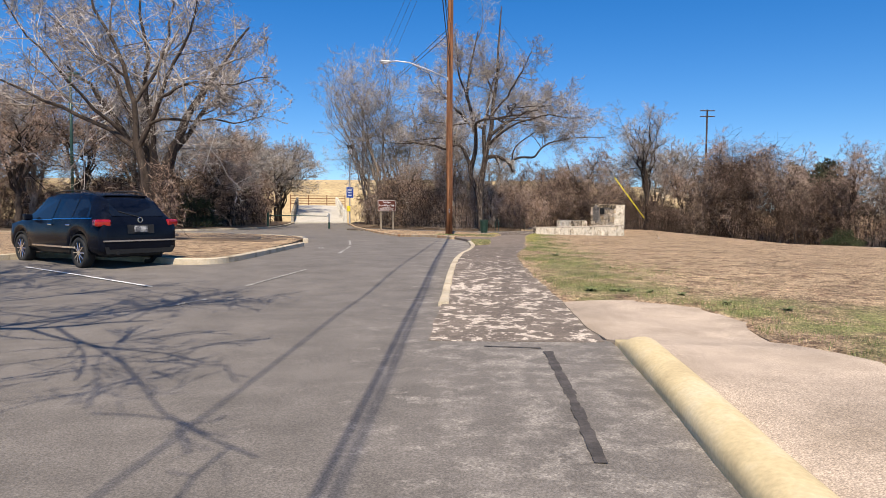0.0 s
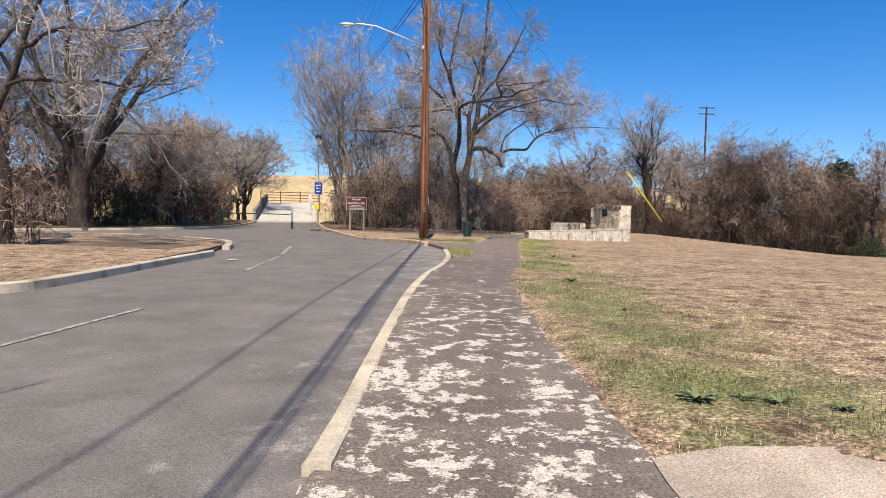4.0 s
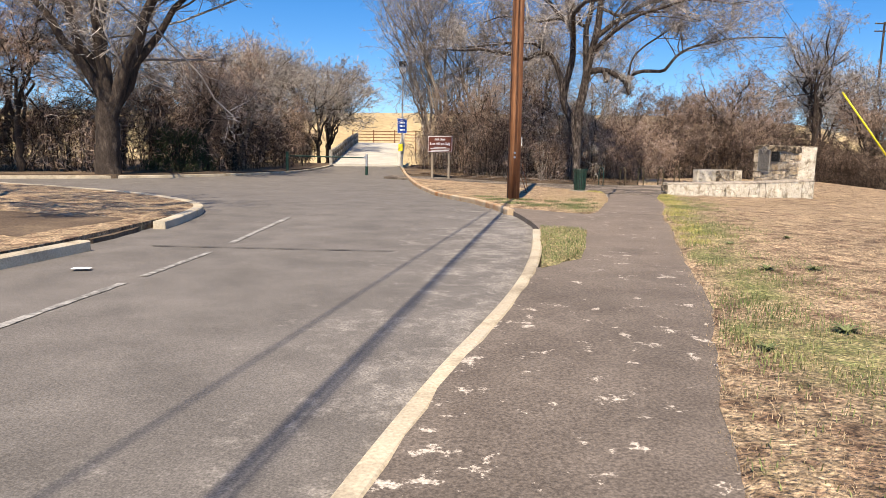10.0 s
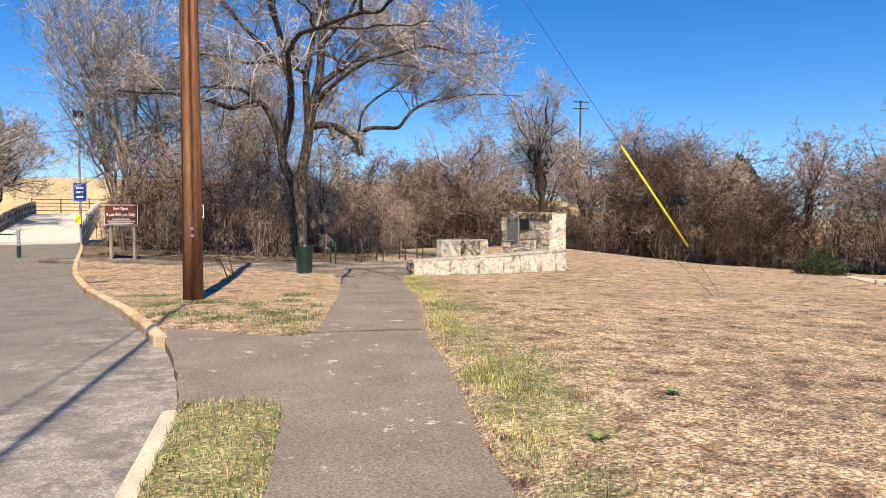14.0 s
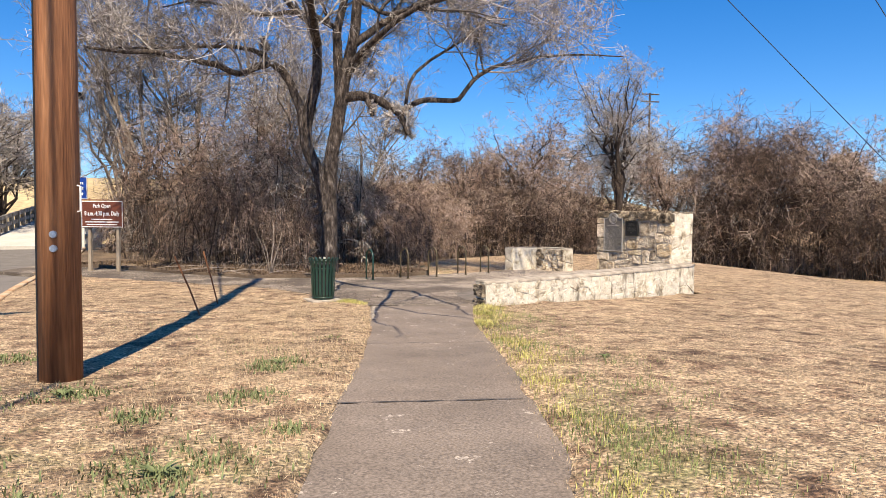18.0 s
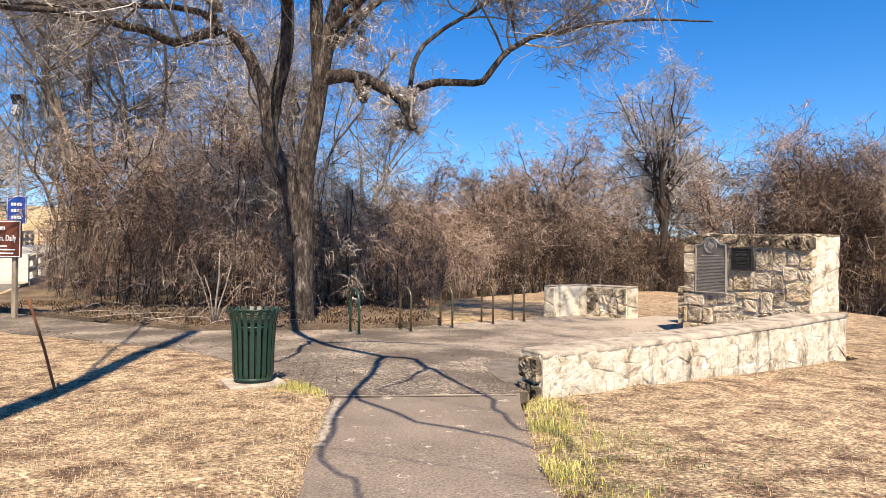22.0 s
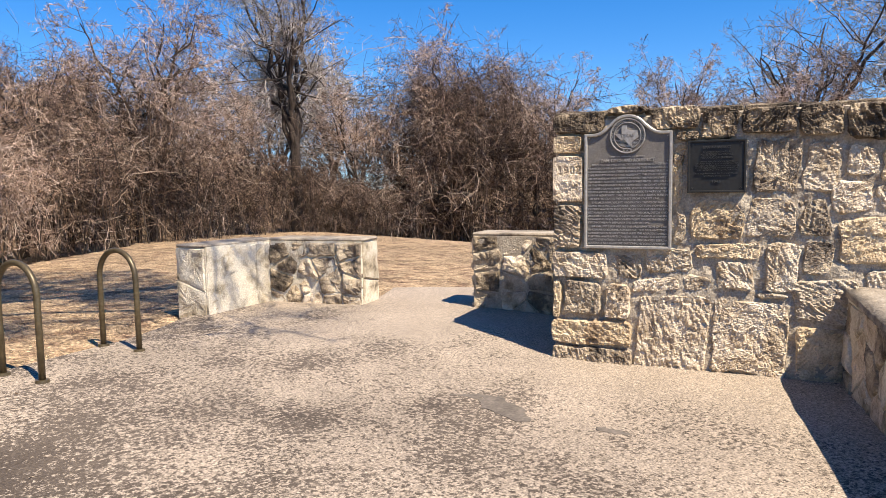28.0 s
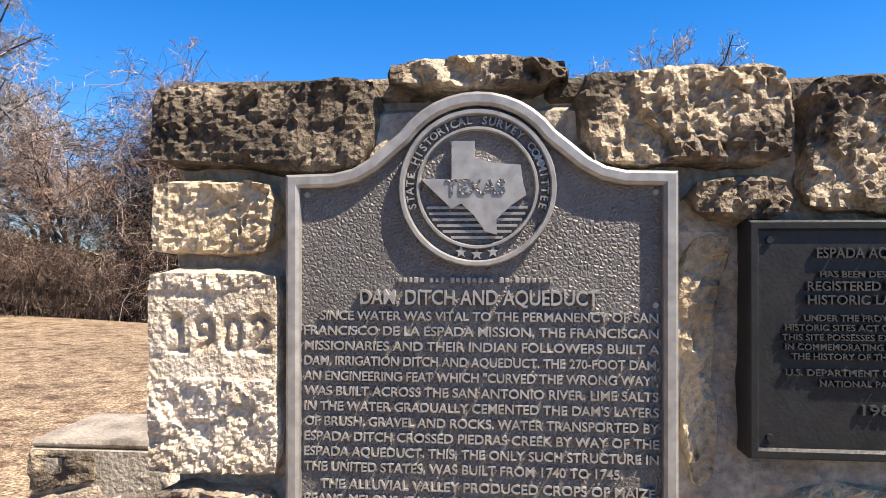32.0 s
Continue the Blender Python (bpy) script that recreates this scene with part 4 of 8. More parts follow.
def make_tree(limbs, counts=(6, 5, 4, 3), label="", trunk_mat="bark", twig_mat="twig", up=0.12, droop=0.0, thin=1.0, ratio=(0.45, 0.5, 0.5, 0.55), at=(0, 0, 0), seed=1, s0=0.3, name="tree", bare=0, fork=0.12):
    rng = np.random.default_rng(seed)
    n = max(len(l[0]) for l in limbs)
    at_ = [np.linspace(0, len(l[0]) - 1, n) for l in limbs]
    P = np.stack([np.stack([np.interp(s, np.arange(len(l[0])), l[0][:, i]) for i in range(3)], 1) for l, s in zip(limbs, at_)])
    R = np.stack([np.interp(s, np.arange(len(l[0])), l[1]) for l, s in zip(limbs, at_)])
    e = thing(name, label, "tree", at)
    wood, twigs = [(P, R, 9)], []
    lim = slice(1, len(P) - bare) if len(P) > 1 else slice(None)
    c1, r1 = sprout(P[lim], R[lim], counts[0], ratio[0], s0, 0.9, up, 6, 0.16, 0.55, rng=rng)
    r1 = np.minimum(r1, fork)
    (wood if fork > 0.06 else twigs).append((c1, r1, 6 if fork > 0.06 else 4))
    c2, r2 = sprout(c1, r1, counts[1], ratio[1], 0.2, 0.9, up, 4, 0.2, 0.6, rng=rng)
    r2 = np.clip(r2, 0.010 * thin, max(0.013 * thin, min(0.05, fork * 0.4)))
    twigs.append((c2, r2, 3))
    c3, r3 = sprout(c2, r2, counts[2], ratio[2], 0.15, 0.9, up, 3, 0.25, 0.6, droop=droop, rng=rng)
    r3 = np.clip(r3, 0.006 * thin, 0.02)
    twigs.append((c3, r3, 2))
    if counts[3]:
        c4, r4 = sprout(c3, r3, counts[3], ratio[3], 0.15, 0.9, up * 0.5, 2, 0.2, 0.7, droop=droop, rng=rng)
        r4 = np.clip(r4, 0.004 * thin, 0.007 * thin)
        twigs.append((c4, r4, 2))
    t = new("trunk", mesh_from("trunk", *tubes(wood), M[trunk_mat]))
    t.parent = e
    c = new("crown", mesh_from("crown", *tubes(twigs), M[twig_mat]))
    c.parent = e
    return e


def wild_limbs(hgt, r, forks, lean, seed, spreadx=0.35, low=0.22):
    """Trunk and forking limbs of a tree grown wild."""
    rng = np.random.default_rng(seed)
    top = hgt * low
    out = [limb([(0, 0, -0.3), (lean * top * 0.4, 0, top * 0.5), (lean * top, 0, top)], r * 1.25, r, rng=rng)]
    for i in range(forks):
        a = rng.uniform(0, math.tau) + i * math.tau / forks
        dx, dy = math.cos(a) * spreadx * hgt * rng.uniform(0.5, 1.1) + lean * hgt * 0.5, math.sin(a) * spreadx * hgt * rng.uniform(0.5, 1.1)
        z0 = top * rng.uniform(0.65, 1.0)
        hz = hgt * rng.uniform(0.7, 1.0)
        out.append(limb([(lean * z0, 0, z0), (lean * z0 + dx * 0.25, dy * 0.25, z0 + (hz - z0) * 0.35), (lean * z0 + dx * 0.6, dy * 0.6, z0 + (hz - z0) * 0.7), (lean * z0 + dx, dy, hz)], r * rng.uniform(0.5, 0.75), r * 0.12, wob=0.12, rng=rng))
    return out


# the large pecan-like tree behind the litter bin
big = [limb([(-0.2, 0, -0.3), (-0.24, 0, 0.3), (-0.25, 0, 0.8), (-0.21, 0, 1.79), (-0.28, 0, 2.9), (-0.12, 0, 3.86), (0.03, 0, 4.84), (0.17, 0, 5.67), (0.33, 0, 6.5), (0.54, 0, 7.34), (0.58, 0, 8.16), (0.62, 0.1, 9), (0.9, 0.2, 11), (1.0, 0.5, 13.5), (1.2, 0.8, 16.3)], 0.26, 0.04, k=31, wob=0.012),
       limb([(-0.36, -0.02, 1.9), (-0.44, -0.05, 2.67), (-0.68, -0.1, 3.43), (-0.99, -0.12, 3.84), (-0.93, -0.1, 4.53), (-0.74, -0.1, 5.22), (-0.58, -0.05, 6.04), (-0.6, 0, 6.9), (-0.68, 0, 7.4), (-0.73, 0, 7.82), (-0.95, 0, 8.5), (-1.3, -0.2, 9.8), (-1.0, 0.3, 12), (-0.5, 0.4, 14.4)], 0.205, 0.04, k=31, wob=0.012),
       limb([(0.1, 0.12, 5.1), (0.05, 0.2, 5.8), (-0.02, 0.2, 6.75), (-0.05, 0.2, 7.49), (0.21, 0.2, 8.14), (0.21, 0.3, 8.95), (0.5, 0.4, 10.4), (1.3, 0.6, 12.6)], 0.17, 0.035, k=23, wob=0.015),
       limb([(-0.98, -0.1, 4.2), (-1.03, -0.1, 4.76), (-1.27, 0, 5.46), (-1.59, 0, 6.06), (-1.97, 0, 6.26), (-2.47, 0, 6.08), (-2.82, -0.05, 5.77), (-3.11, -0.1, 5.98), (-3.79, -0.2, 6.16), (-4.52, -0.3, 6.22), (-5.12, -0.5, 6.32), (-5.6, -0.7, 6.19), (-6.6, -1.2, 6.2)], 0.15, 0.035, k=31, wob=0.01),
       limb([(-2.01, 0, 6.22), (-2.22, 0.05, 6.54), (-2.67, 0.1, 6.69), (-3.42, 0.1, 6.68), (-4.28, -0.1, 6.59), (-5.01, -0.3, 6.45), (-6.2, -0.8, 6.3)], 0.075, 0.02, k=19, wob=0.012),
       limb([(-2.06, 0, 6.24), (-2.12, 0, 6.67), (-2.13, 0, 6.99)], 0.06, 0.035, k=7, wob=0.012),
       limb([(-0.12, 0.15, 7.42), (-0.47, 0.1, 7.61), (-0.86, 0, 7.79), (-1.65, 0, 7.7), (-2.41, 0, 7.57), (-2.59, -0.1, 7.77), (-3.28, -0.2, 7.8), (-4.02, -0.4, 7.82), (-4.81, -0.6, 7.52)], 0.085, 0.02, k=23, wob=0.012),
       limb([(-0.23, 0.15, 7.46), (-0.47, 0.1, 8.19), (-0.71, 0.1, 8.3), (-0.92, 0.05, 8.19), (-1.05, 0, 7.9)], 0.06, 0.03, k=13, wob=0.012),
       limb([(0.2, 0, 5.3), (0.5, 0, 5.38), (0.88, 0.1, 5.39), (1.36, 0.15, 5.23), (1.78, 0.15, 4.98), (1.96, 0.1, 4.73), (2.14, 0, 4.26)], 0.16, 0.09, k=17, wob=0.012),
       limb([(0.86, 0.1, 5.39), (0.97, 0, 5.14), (1.04, -0.05, 4.8)], 0.11, 0.08, k=7, wob=0.012),
       limb([(1.88, 0.1, 4.86), (2.2, 0.1, 5.2), (2.7, 0.1, 5.36), (3.41, 0, 5.32), (3.64, 0, 5.26), (3.85, 0, 5.62), (4.21, 0, 6.07), (4.73, -0.1, 6.4), (5.49, -0.2, 6.53), (6.24, -0.3, 6.73), (7.34, -0.6, 6.75), (8.6, -0.9, 6.68)], 0.095, 0.016, k=31, wob=0.01),
       limb([(2.0, 0.1, 5.0), (2.13, 0.1, 5.84), (2.55, 0.2, 6.41), (3.41, 0.3, 6.96), (3.84, 0.3, 7.28), (4.59, 0.3, 7.89), (5.48, 0.2, 8.82), (6.07, 0.2, 9.45)], 0.055, 0.018, k=21, wob=0.015),
       limb([(0.55, 0.05, 8.27), (0.88, 0, 8.12), (1.29, 0, 7.8), (1.63, 0, 7.83), (2.12, -0.1, 8.01), (3.56, -0.3, 7.96), (5.03, -0.6, 7.49)], 0.08, 0.018, k=19, wob=0.015),
       limb([(1.22, 0, 7.85), (1.44, -0.1, 8.19), (1.85, -0.2, 8.6), (2.42, -0.3, 9.14), (3.2, -0.4, 10.2)], 0.055, 0.018, k=13, wob=0.02),
       limb([(1.22, 0, 7.82), (1.15, 0, 7.23), (1.11, 0, 6.69), (0.86, 0, 6.13), (0.73, 0, 5.96)], 0.035, 0.015, k=11, wob=0.02),
       limb([(0.45, 0, 6.9), (1.8, 0.6, 8), (3.2, 0.5, 8.6), (5.2, 0.8, 9.9)], 0.13, 0.03),
       limb([(-0.6, 0.0, 7.0), (-1.7, 0.3, 8.6), (-3.4, 0.8, 10.2), (-4.3, 1.0, 12)], 0.12, 0.03),
       limb([(0.58, 0.05, 8.5), (2, -0.8, 10.2), (3.2, -1.5, 12.6)], 0.10, 0.025),
       limb([(-1.1, -0.1, 9.1), (-1.9, -1.4, 11), (-2.2, -2, 13.6)], 0.09, 0.02),
       limb([(0.68, 0.12, 9.5), (0.2, 1.8, 11.5), (-0.4, 2.6, 14)], 0.09, 0.02),
       limb([(0.28, 0, 6.2), (2.0, -1.6, 7.6), (4.2, -2.6, 8.0), (6.4, -3.2, 7.8)], 0.10, 0.02),
       limb([(0.2, 0, 5.8), (1.3, 1.2, 7.4), (2.4, 2.2, 9.5)], 0.11, 0.03),
       limb([(-0.6, 0, 6.8), (-0.75, -3.0, 7.4), (-0.45, -6.4, 7.2), (0.1, -8.05, 7.0), (0.65, -9.05, 7.0), (1.15, -9.75, 7.0)], 0.11, 0.055, k=15, wob=0.02),
       limb([(1.13, -9.72, 7.0), (0.87, -11.35, 7.0), (0.7, -12.25, 7.0), (0.5, -13.45, 6.9)], 0.055, 0.025, wob=0.03),
       limb([(1.1, -9.7, 7.0), (1.55, -9.75, 7.0), (1.68, -10.65, 7.0), (1.88, -11.65, 7.0), (2.15, -12.65, 6.9)], 0.055, 0.022, wob=0.02),
       limb([(1.66, -10.5, 7.0), (1.55, -11.1, 7.0), (1.27, -11.6, 7.0), (0.95, -12.2, 7.0)], 0.035, 0.015, wob=0.03),
       limb([(0.1, -8.05, 7.0), (0.8, -7.95, 7.0), (1.6, -8.2, 7.05), (2.4, -8.65, 7.1), (3.15, -9.0, 7.1)], 0.045, 0.015, wob=0.04),
       limb([(-0.05, -7.85, 7.0), (-0.2, -9.45, 7.0), (-0.4, -10.15, 7.0), (-0.9, -11.2, 7.0)], 0.045, 0.015, wob=0.04),
       limb([(0.7, -12.25, 7.0), (1.1, -13.3, 6.95), (1.9, -14.1, 6.9), (2.6, -14.9, 6.8)], 0.03, 0.012, wob=0.05),
       limb([(0.5, -13.45, 6.9), (0.4, -14.3, 6.85), (0.75, -15.2, 6.8), (0.6, -16.2, 6.7)], 0.025, 0.01, wob=0.05),
       limb([(2.15, -12.65, 6.9), (2.0, -13.5, 6.85), (2.4, -14.4, 6.8), (2.2, -15.6, 6.7)], 0.022, 0.01, wob=0.05)]
make_tree(big, (13, 8, 7, 5), "large bare tree with dark spreading limbs beside the paving", "bark_old", "twig", up=0.14, droop=0.14, at=(2.75, 49.75, 0.0), seed=11, s0=0.35, name="large_tree", thin=0.8, bare=9, ratio=(0.34, 0.55, 0.6, 0.6), fork=0.03)

# tree on the grass island
isl = [limb([(0.2, 0, -0.4), (0.15, 0, 1), (0.1, 0, 3), (-0.3, 0, 4.6)], 0.251, 0.185, wob=0.03),
       limb([(-0.2, 0, 4.2), (-1.6, 0.2, 5.2), (-3.6, 0.3, 6.0), (-6.2, 0.4, 7.2), (-8, 0.2, 8.0)], 0.132, 0.0264),
       limb([(-0.3, 0, 4.5), (-0.4, 0.3, 6.5), (-1.2, 0.5, 8.6), (-2.6, 0.6, 11.4), (-3.4, 0.4, 13.4)], 0.145, 0.0264),
       limb([(-0.2, 0, 4.3), (0.7, -0.3, 6.0), (1.2, -0.4, 7.4), (2.6, -0.6, 9.6), (3.4, -1, 12)], 0.132, 0.0231),
       limb([(0.9, -0.3, 6.6), (2.4, -0.9, 7.2), (4.2, -1.4, 7.0), (6.4, -1.6, 7.3)], 0.0792, 0.0165),
       limb([(0.4, -0.2, 5.4), (2.0, 0.6, 5.8), (3.8, 1.0, 5.6), (5.4, 1.2, 6.0)], 0.0792, 0.0165),
       limb([(-0.4, 0.3, 6.5), (0.6, 1.2, 8.8), (0.8, 1.8, 11.5), (0.4, 2, 13.6)], 0.0924, 0.0198),
       limb([(-1.0, 0.2, 5.0), (-2.4, -1.2, 6.8), (-4.2, -2.2, 9.2), (-5.0, -2.5, 11)], 0.0858, 0.0198),
       limb([(-0.8, 0.4, 7.6), (-3, 1.4, 9), (-5.8, 2.2, 11.2)], 0.0726, 0.0198)]
make_tree(isl, (9, 7, 7, 6), "large bare tree with a broad crown on the island", "bark_dark", "twig", thin=1.2, fork=0.04, up=0.1, droop=0.15, at=(-11.2, 25.4, 0.25), seed=5, name="large_tree").scale = (0.8, 0.8, 0.8)
make_tree(wild_limbs(14.5, 0.5, 8, 0.05, 77, 0.42, 0.24), (9, 7, 6, 5), "old bare tree with a thick dark forked trunk beyond the road", "bark_dark", "twig", thin=1.4, fork=0.05, up=0.1, droop=0.25, at=(-19.7, 45.9, 0.0), seed=15, name="large_tree")

# background trees: a few kinds, repeated
kinds = [make_tree(wild_limbs(12, 0.2, 5, 0.05, 21), (9, 7, 6, 4), "bare grey tree rising out of the brush", "bark", "twig", 0.15, 0.1, 1.0, fork=0.07, at=(-23.5, 52, 0), seed=31),
         make_tree(wild_limbs(13.5, 0.16, 5, -0.22, 22, 0.2), (9, 7, 6, 4), "slender bare tree leaning over the bridge road", "bark", "twig", 0.2, 0.05, 1.0, fork=0.07, at=(-5.2, 60.5, 0), seed=32),
         make_tree(wild_limbs(10, 0.16, 6, 0.0, 23, 0.42), (9, 7, 6, 4), "spreading bare tree beyond the creek bank", "bark_dark", "twig", 0.1, 0.1, 1.4, fork=0.08, at=(-22, 69, -0.5), seed=33),
         make_tree(wild_limbs(8.2, 0.14, 6, 0.0, 24, 0.24, 0.3), (9, 7, 7, 6), "bare tree hung with drooping vines in the thicket", "bark_dark", "brush_pale", 0.05, 0.4, 0.8, fork=0.07, at=(13.5, 67.5, -0.4), seed=34)]
make_tree(wild_limbs(12.4, 0.2, 7, 0.0, 25, 0.2, 0.36), (10, 7, 7, 6), "bare tree hung with drooping grey vines behind the marker", "bark_dark", "twig", 0.04, 0.5, 0.8, fork=0.07, at=(20.6, 70.4, -0.7), seed=35)
make_tree(wild_limbs(13.0, 0.26, 6, 0.03, 91, 0.36, 0.36), (6, 6, 5, 4), "dark bare tree with crooked limbs beyond the lawn", "bark_dark", "twig_dark", 0.15, 0.05, 0.9, fork=0.07, at=(42, 57.3, -2.0), seed=37)
SPOTS = [(0, -27, 44.5, 1.0, 80), (0, -30, 48, 1.1, 200), (0, -17.5, 56, 0.75, 130), (2, -18, 74, 0.95, 40), (2, -27, 62, 1.0, 150), (2, -34, 56, 1.05, 280), (0, -40, 58, 1.0, 95),
         (1, -3.2, 61.5, 0.95, 20), (1, -7.2, 66, 1.0, -15), (1, -1.2, 63, 0.85, 200), (0, 1.5, 58, 0.8, 60), (3, -0.5, 56.5, 0.85, 100), (3, 6.8, 67, 0.75, 30), (3, 9.5, 66, 0.7, 130), (3, 12.5, 67.5, 0.75, 230), (0, -6.5, 61, 0.8, 300), (3, -3.5, 57.5, 0.8, 10),
         (2, 24, 79, 1.15, 70), (2, 29, 80, 1.15, 190), (2, 17, 76, 0.85, 20), (3, 29, 69.5, 1.22, 220), (3, 32.5, 67, 1.15, 140), (3, 36.5, 62, 1.1, 75), (3, 40, 57.5, 1.1, 310), (3, 25, 72, 1.0, 200),
         (3, 46, 50, 1.1, 20), (3, 54, 40, 1.1, 100), (2, 45, 54.5, 1.3, 300), (2, 52, 52, 1.25, 60), (0, 62, 44, 1.1, 60), (3, 17, 70, 0.8, 45), (2, -48, 40, 1.0, 80),
         (0, -7.2, 4.6, 1.1, 40), (3, -24.5, 46, 1.2, 60), (3, -17.6, 51.5, 0.9, 150), (3, -27, 43, 1.3, 20), (2, -20, 60, 0.95, 100), (0, -25, 55, 0.95, 10), (3, -17.6, 55, 0.9, 80), (2, 12, 78, 0.8, 30), (2, 5, 80, 0.8, 130), (1, 0.8, 66, 0.8, 70), (1, 3.6, 63, 0.7, 160), (0, -4.5, 70, 0.8, 100), (2, -24.5, 72, 1.05, 20), (2, -20.5, 70.5, 1.0, 200), (2, -17.8, 71, 0.9, 310), (0, -22.5, 75, 0.85, 50), (2, -19.5, 79, 1.0, 120), (3, -23, 66, 0.95, 0), (3, -18.6, 66.5, 0.7, 90), (2, -28, 70, 1.05, 260)]
for k, x, y, s, rz in SPOTS:
    c = copy_thing(kinds[k], pose(x, y, -0.2 - 1.1 * sm(16, 30, x), 0, 0, rz))
    c.scale = (s, s, s * (0.9 + 0.2 * ((x * 7 + y) % 1)))


# brush: dense arching stems in a belt along the creek
def brush(name, line, depth, n, hgt, label, seed, material="brush", twigs=26, subs=5, zf=None, arch=1.0, r0=0.02, rs=0.008):
    rng = np.random.default_rng(seed)
    p = np.array(line, float)
    d = np.r_[0, np.cumsum(np.linalg.norm(np.diff(p, axis=0), axis=1))]
    s = rng.uniform(0, d[-1], n)
    clump = rng.uniform(0, d[-1], max(4, int(d[-1] / 1.3)))
    s = np.where(rng.random(n) < 0.6, np.clip(clump[rng.integers(0, len(clump), n)] + rng.normal(size=n) * 0.6, 0, d[-1]), s)
    base = np.stack([np.interp(s, d, p[:, 0]), np.interp(s, d, p[:, 1])], 1)
    i = np.clip(np.searchsorted(d, s) - 1, 0, len(p) - 2)
    t = unit(p[i + 1] - p[i])
    back = np.stack([-t[:, 1], t[:, 0]], 1)
    off = rng.random(n) ** 1.2 * depth
    base = base + back * off[:, None]
    hh = hgt * rng.triangular(0.42, 0.72, 0.92, n) * (0.8 + 0.3 * np.sin(s * 0.55 + seed) * np.sin(s * 0.21 + 1)) * (0.72 + 0.28 * np.minimum(1, off / (0.45 * depth)))
    z = np.array([zf(x, y) for x, y in base]) if zf else np.zeros(n)
    a = rng.uniform(0, math.tau, n)
    out = np.stack([np.cos(a), np.sin(a)], 1) * (rng.uniform(0.2, 1.0, n) * hh * arch * 0.75)[:, None]
    k = 5
    u = np.linspace(0, 1, k)
    P = np.zeros((n, k, 3))
    P[:, :, :2] = base[:, None] + out[:, None] * (u ** 1.5)[None, :, None]
    P[:, :, 2] = z[:, None] - 0.1 + hh[:, None] * np.sin(u * math.pi * 0.5 * rng.uniform(1.0, 1.85, (n, 1)))
    P[:, 1:] += rng.normal(size=(n, k - 1, 3)) * (0.05 * hh[:, None, None])
    R = (r0 * rng.uniform(0.5, 1.5, (n, 1))) * np.linspace(1, 0.35, k)
    T, TR = sprout(P, R, twigs, 0.22, 0.06, 1.5, 0.05, 4, 0.55, 0.6, droop=0.35, rng=rng, fwd=0.25)
    TR = np.clip(TR, rs * 0.9, rs * 1.5)
    S, SR = sprout(T, TR, subs, 0.5, 0.1, 1.6, 0.0, 3, 0.45, 0.7, droop=0.5, rng=rng, fwd=0.6)
    SR = np.clip(SR, rs * 0.6, rs)
    stems = new("brush_stems", mesh_from("brush_stems", *tubes([(P, R, 3)]), M["bark_dark"]))
    tagged(stems, "dark bare stems of the thicket", "brush", kind="stuff")
    ob = new(name, mesh_from(name, *tubes([(T, TR, 2), (S, SR, 2)]), M[material]))
    return tagged(ob, label, "brush", kind="stuff")


brush("brush_thicket", [(-46, 40), (-36, 42), (-22, 46), (-17.5, 51), (-16, 57), (-16, 64)], 8, 520, 6.4, "tangled bare brown brush along the creek bank", 41, zf=z_bank, r0=0.024, rs=0.011)
brush("brush_thicket", [(-8.6, 64), (-6.8, 60), (-5.2, 56.5), (-3.0, 54), (0, 51.8), (1.9, 50.4), (3.2, 50.8)], 7, 430, 5.8, "dense thicket of bare brown stems behind the paving", 42, zf=z_bank, r0=0.015, rs=0.003, twigs=30, subs=6)
brush("brush_thicket", [(-7.6, 61), (-5.2, 56.9), (-3.0, 54.4), (0, 52.2), (1.9, 50.9), (4.0, 51.6)], 6, 85, 8.2, "slender dark upright saplings in the thicket", 50, material="twig", zf=z_bank, arch=0.3, r0=0.02, rs=0.0034, twigs=20, subs=6)
brush("brush_thicket", [(4.6, 52.2), (5.6, 53.5), (6.4, 56), (7.4, 59), (10, 62.5)], 4.5, 210, 4.9, "lighter open thicket of bare stems behind the bicycle racks", 47, zf=lambda x, y: min(z_bank(x, y), z_lawn(x, y)), r0=0.010, rs=0.0034, material="brush_pale", twigs=34, subs=7)
brush("brush_thicket", [(9.5, 63), (13, 65.2), (18, 68), (22, 69.3), (26, 68.8)], 8, 540, 6.4, "tangled bare brush at the back of the lawn", 43, material="brush_dark", zf=lambda x, y: h_lawn(x, 60), r0=0.018, rs=0.0045, twigs=32, subs=6)
brush("brush_thicket", [(25.5, 68.6), (29.5, 66.5), (33, 61.5)], 9, 270, 10.8, "tall bare brush along the edge of the lawn", 44, material="brush_dark", zf=lambda x, y: h_lawn(x, 60), r0=0.024, rs=0.008, twigs=32, subs=6)
brush("brush_thicket", [(33, 61.5), (36, 57), (41, 51), (50, 40), (60, 20)], 9, 520, 9.4, "tall bare brush along the edge of the lawn", 49, material="brush_dark", zf=lambda x, y: h_lawn(x, 60), r0=0.024, rs=0.008, twigs=32, subs=6)
brush("brush_thicket", [(-10.8, 25.0), (-10.2, 25.1)], 0.6, 10, 3.8, "multi-stemmed bare bush at the foot of the tree", 46, zf=z_island, r0=0.02, rs=0.006, arch=0.5)
brush("brush_thicket", [(-17.2, 66), (-19, 72), (-21.5, 81)], 9, 200, 4.6, "tangle of bare brush beside the bridge", 48, zf=z_bank, r0=0.03, rs=0.015)
brush("brush_thicket", [(-8, 70), (0, 69), (8, 72), (16, 77), (24, 81)], 7, 230, 6.8, "far tangle of bare brush beyond the creek", 45, zf=lambda x, y: -1.4, r0=0.04, rs=0.022)


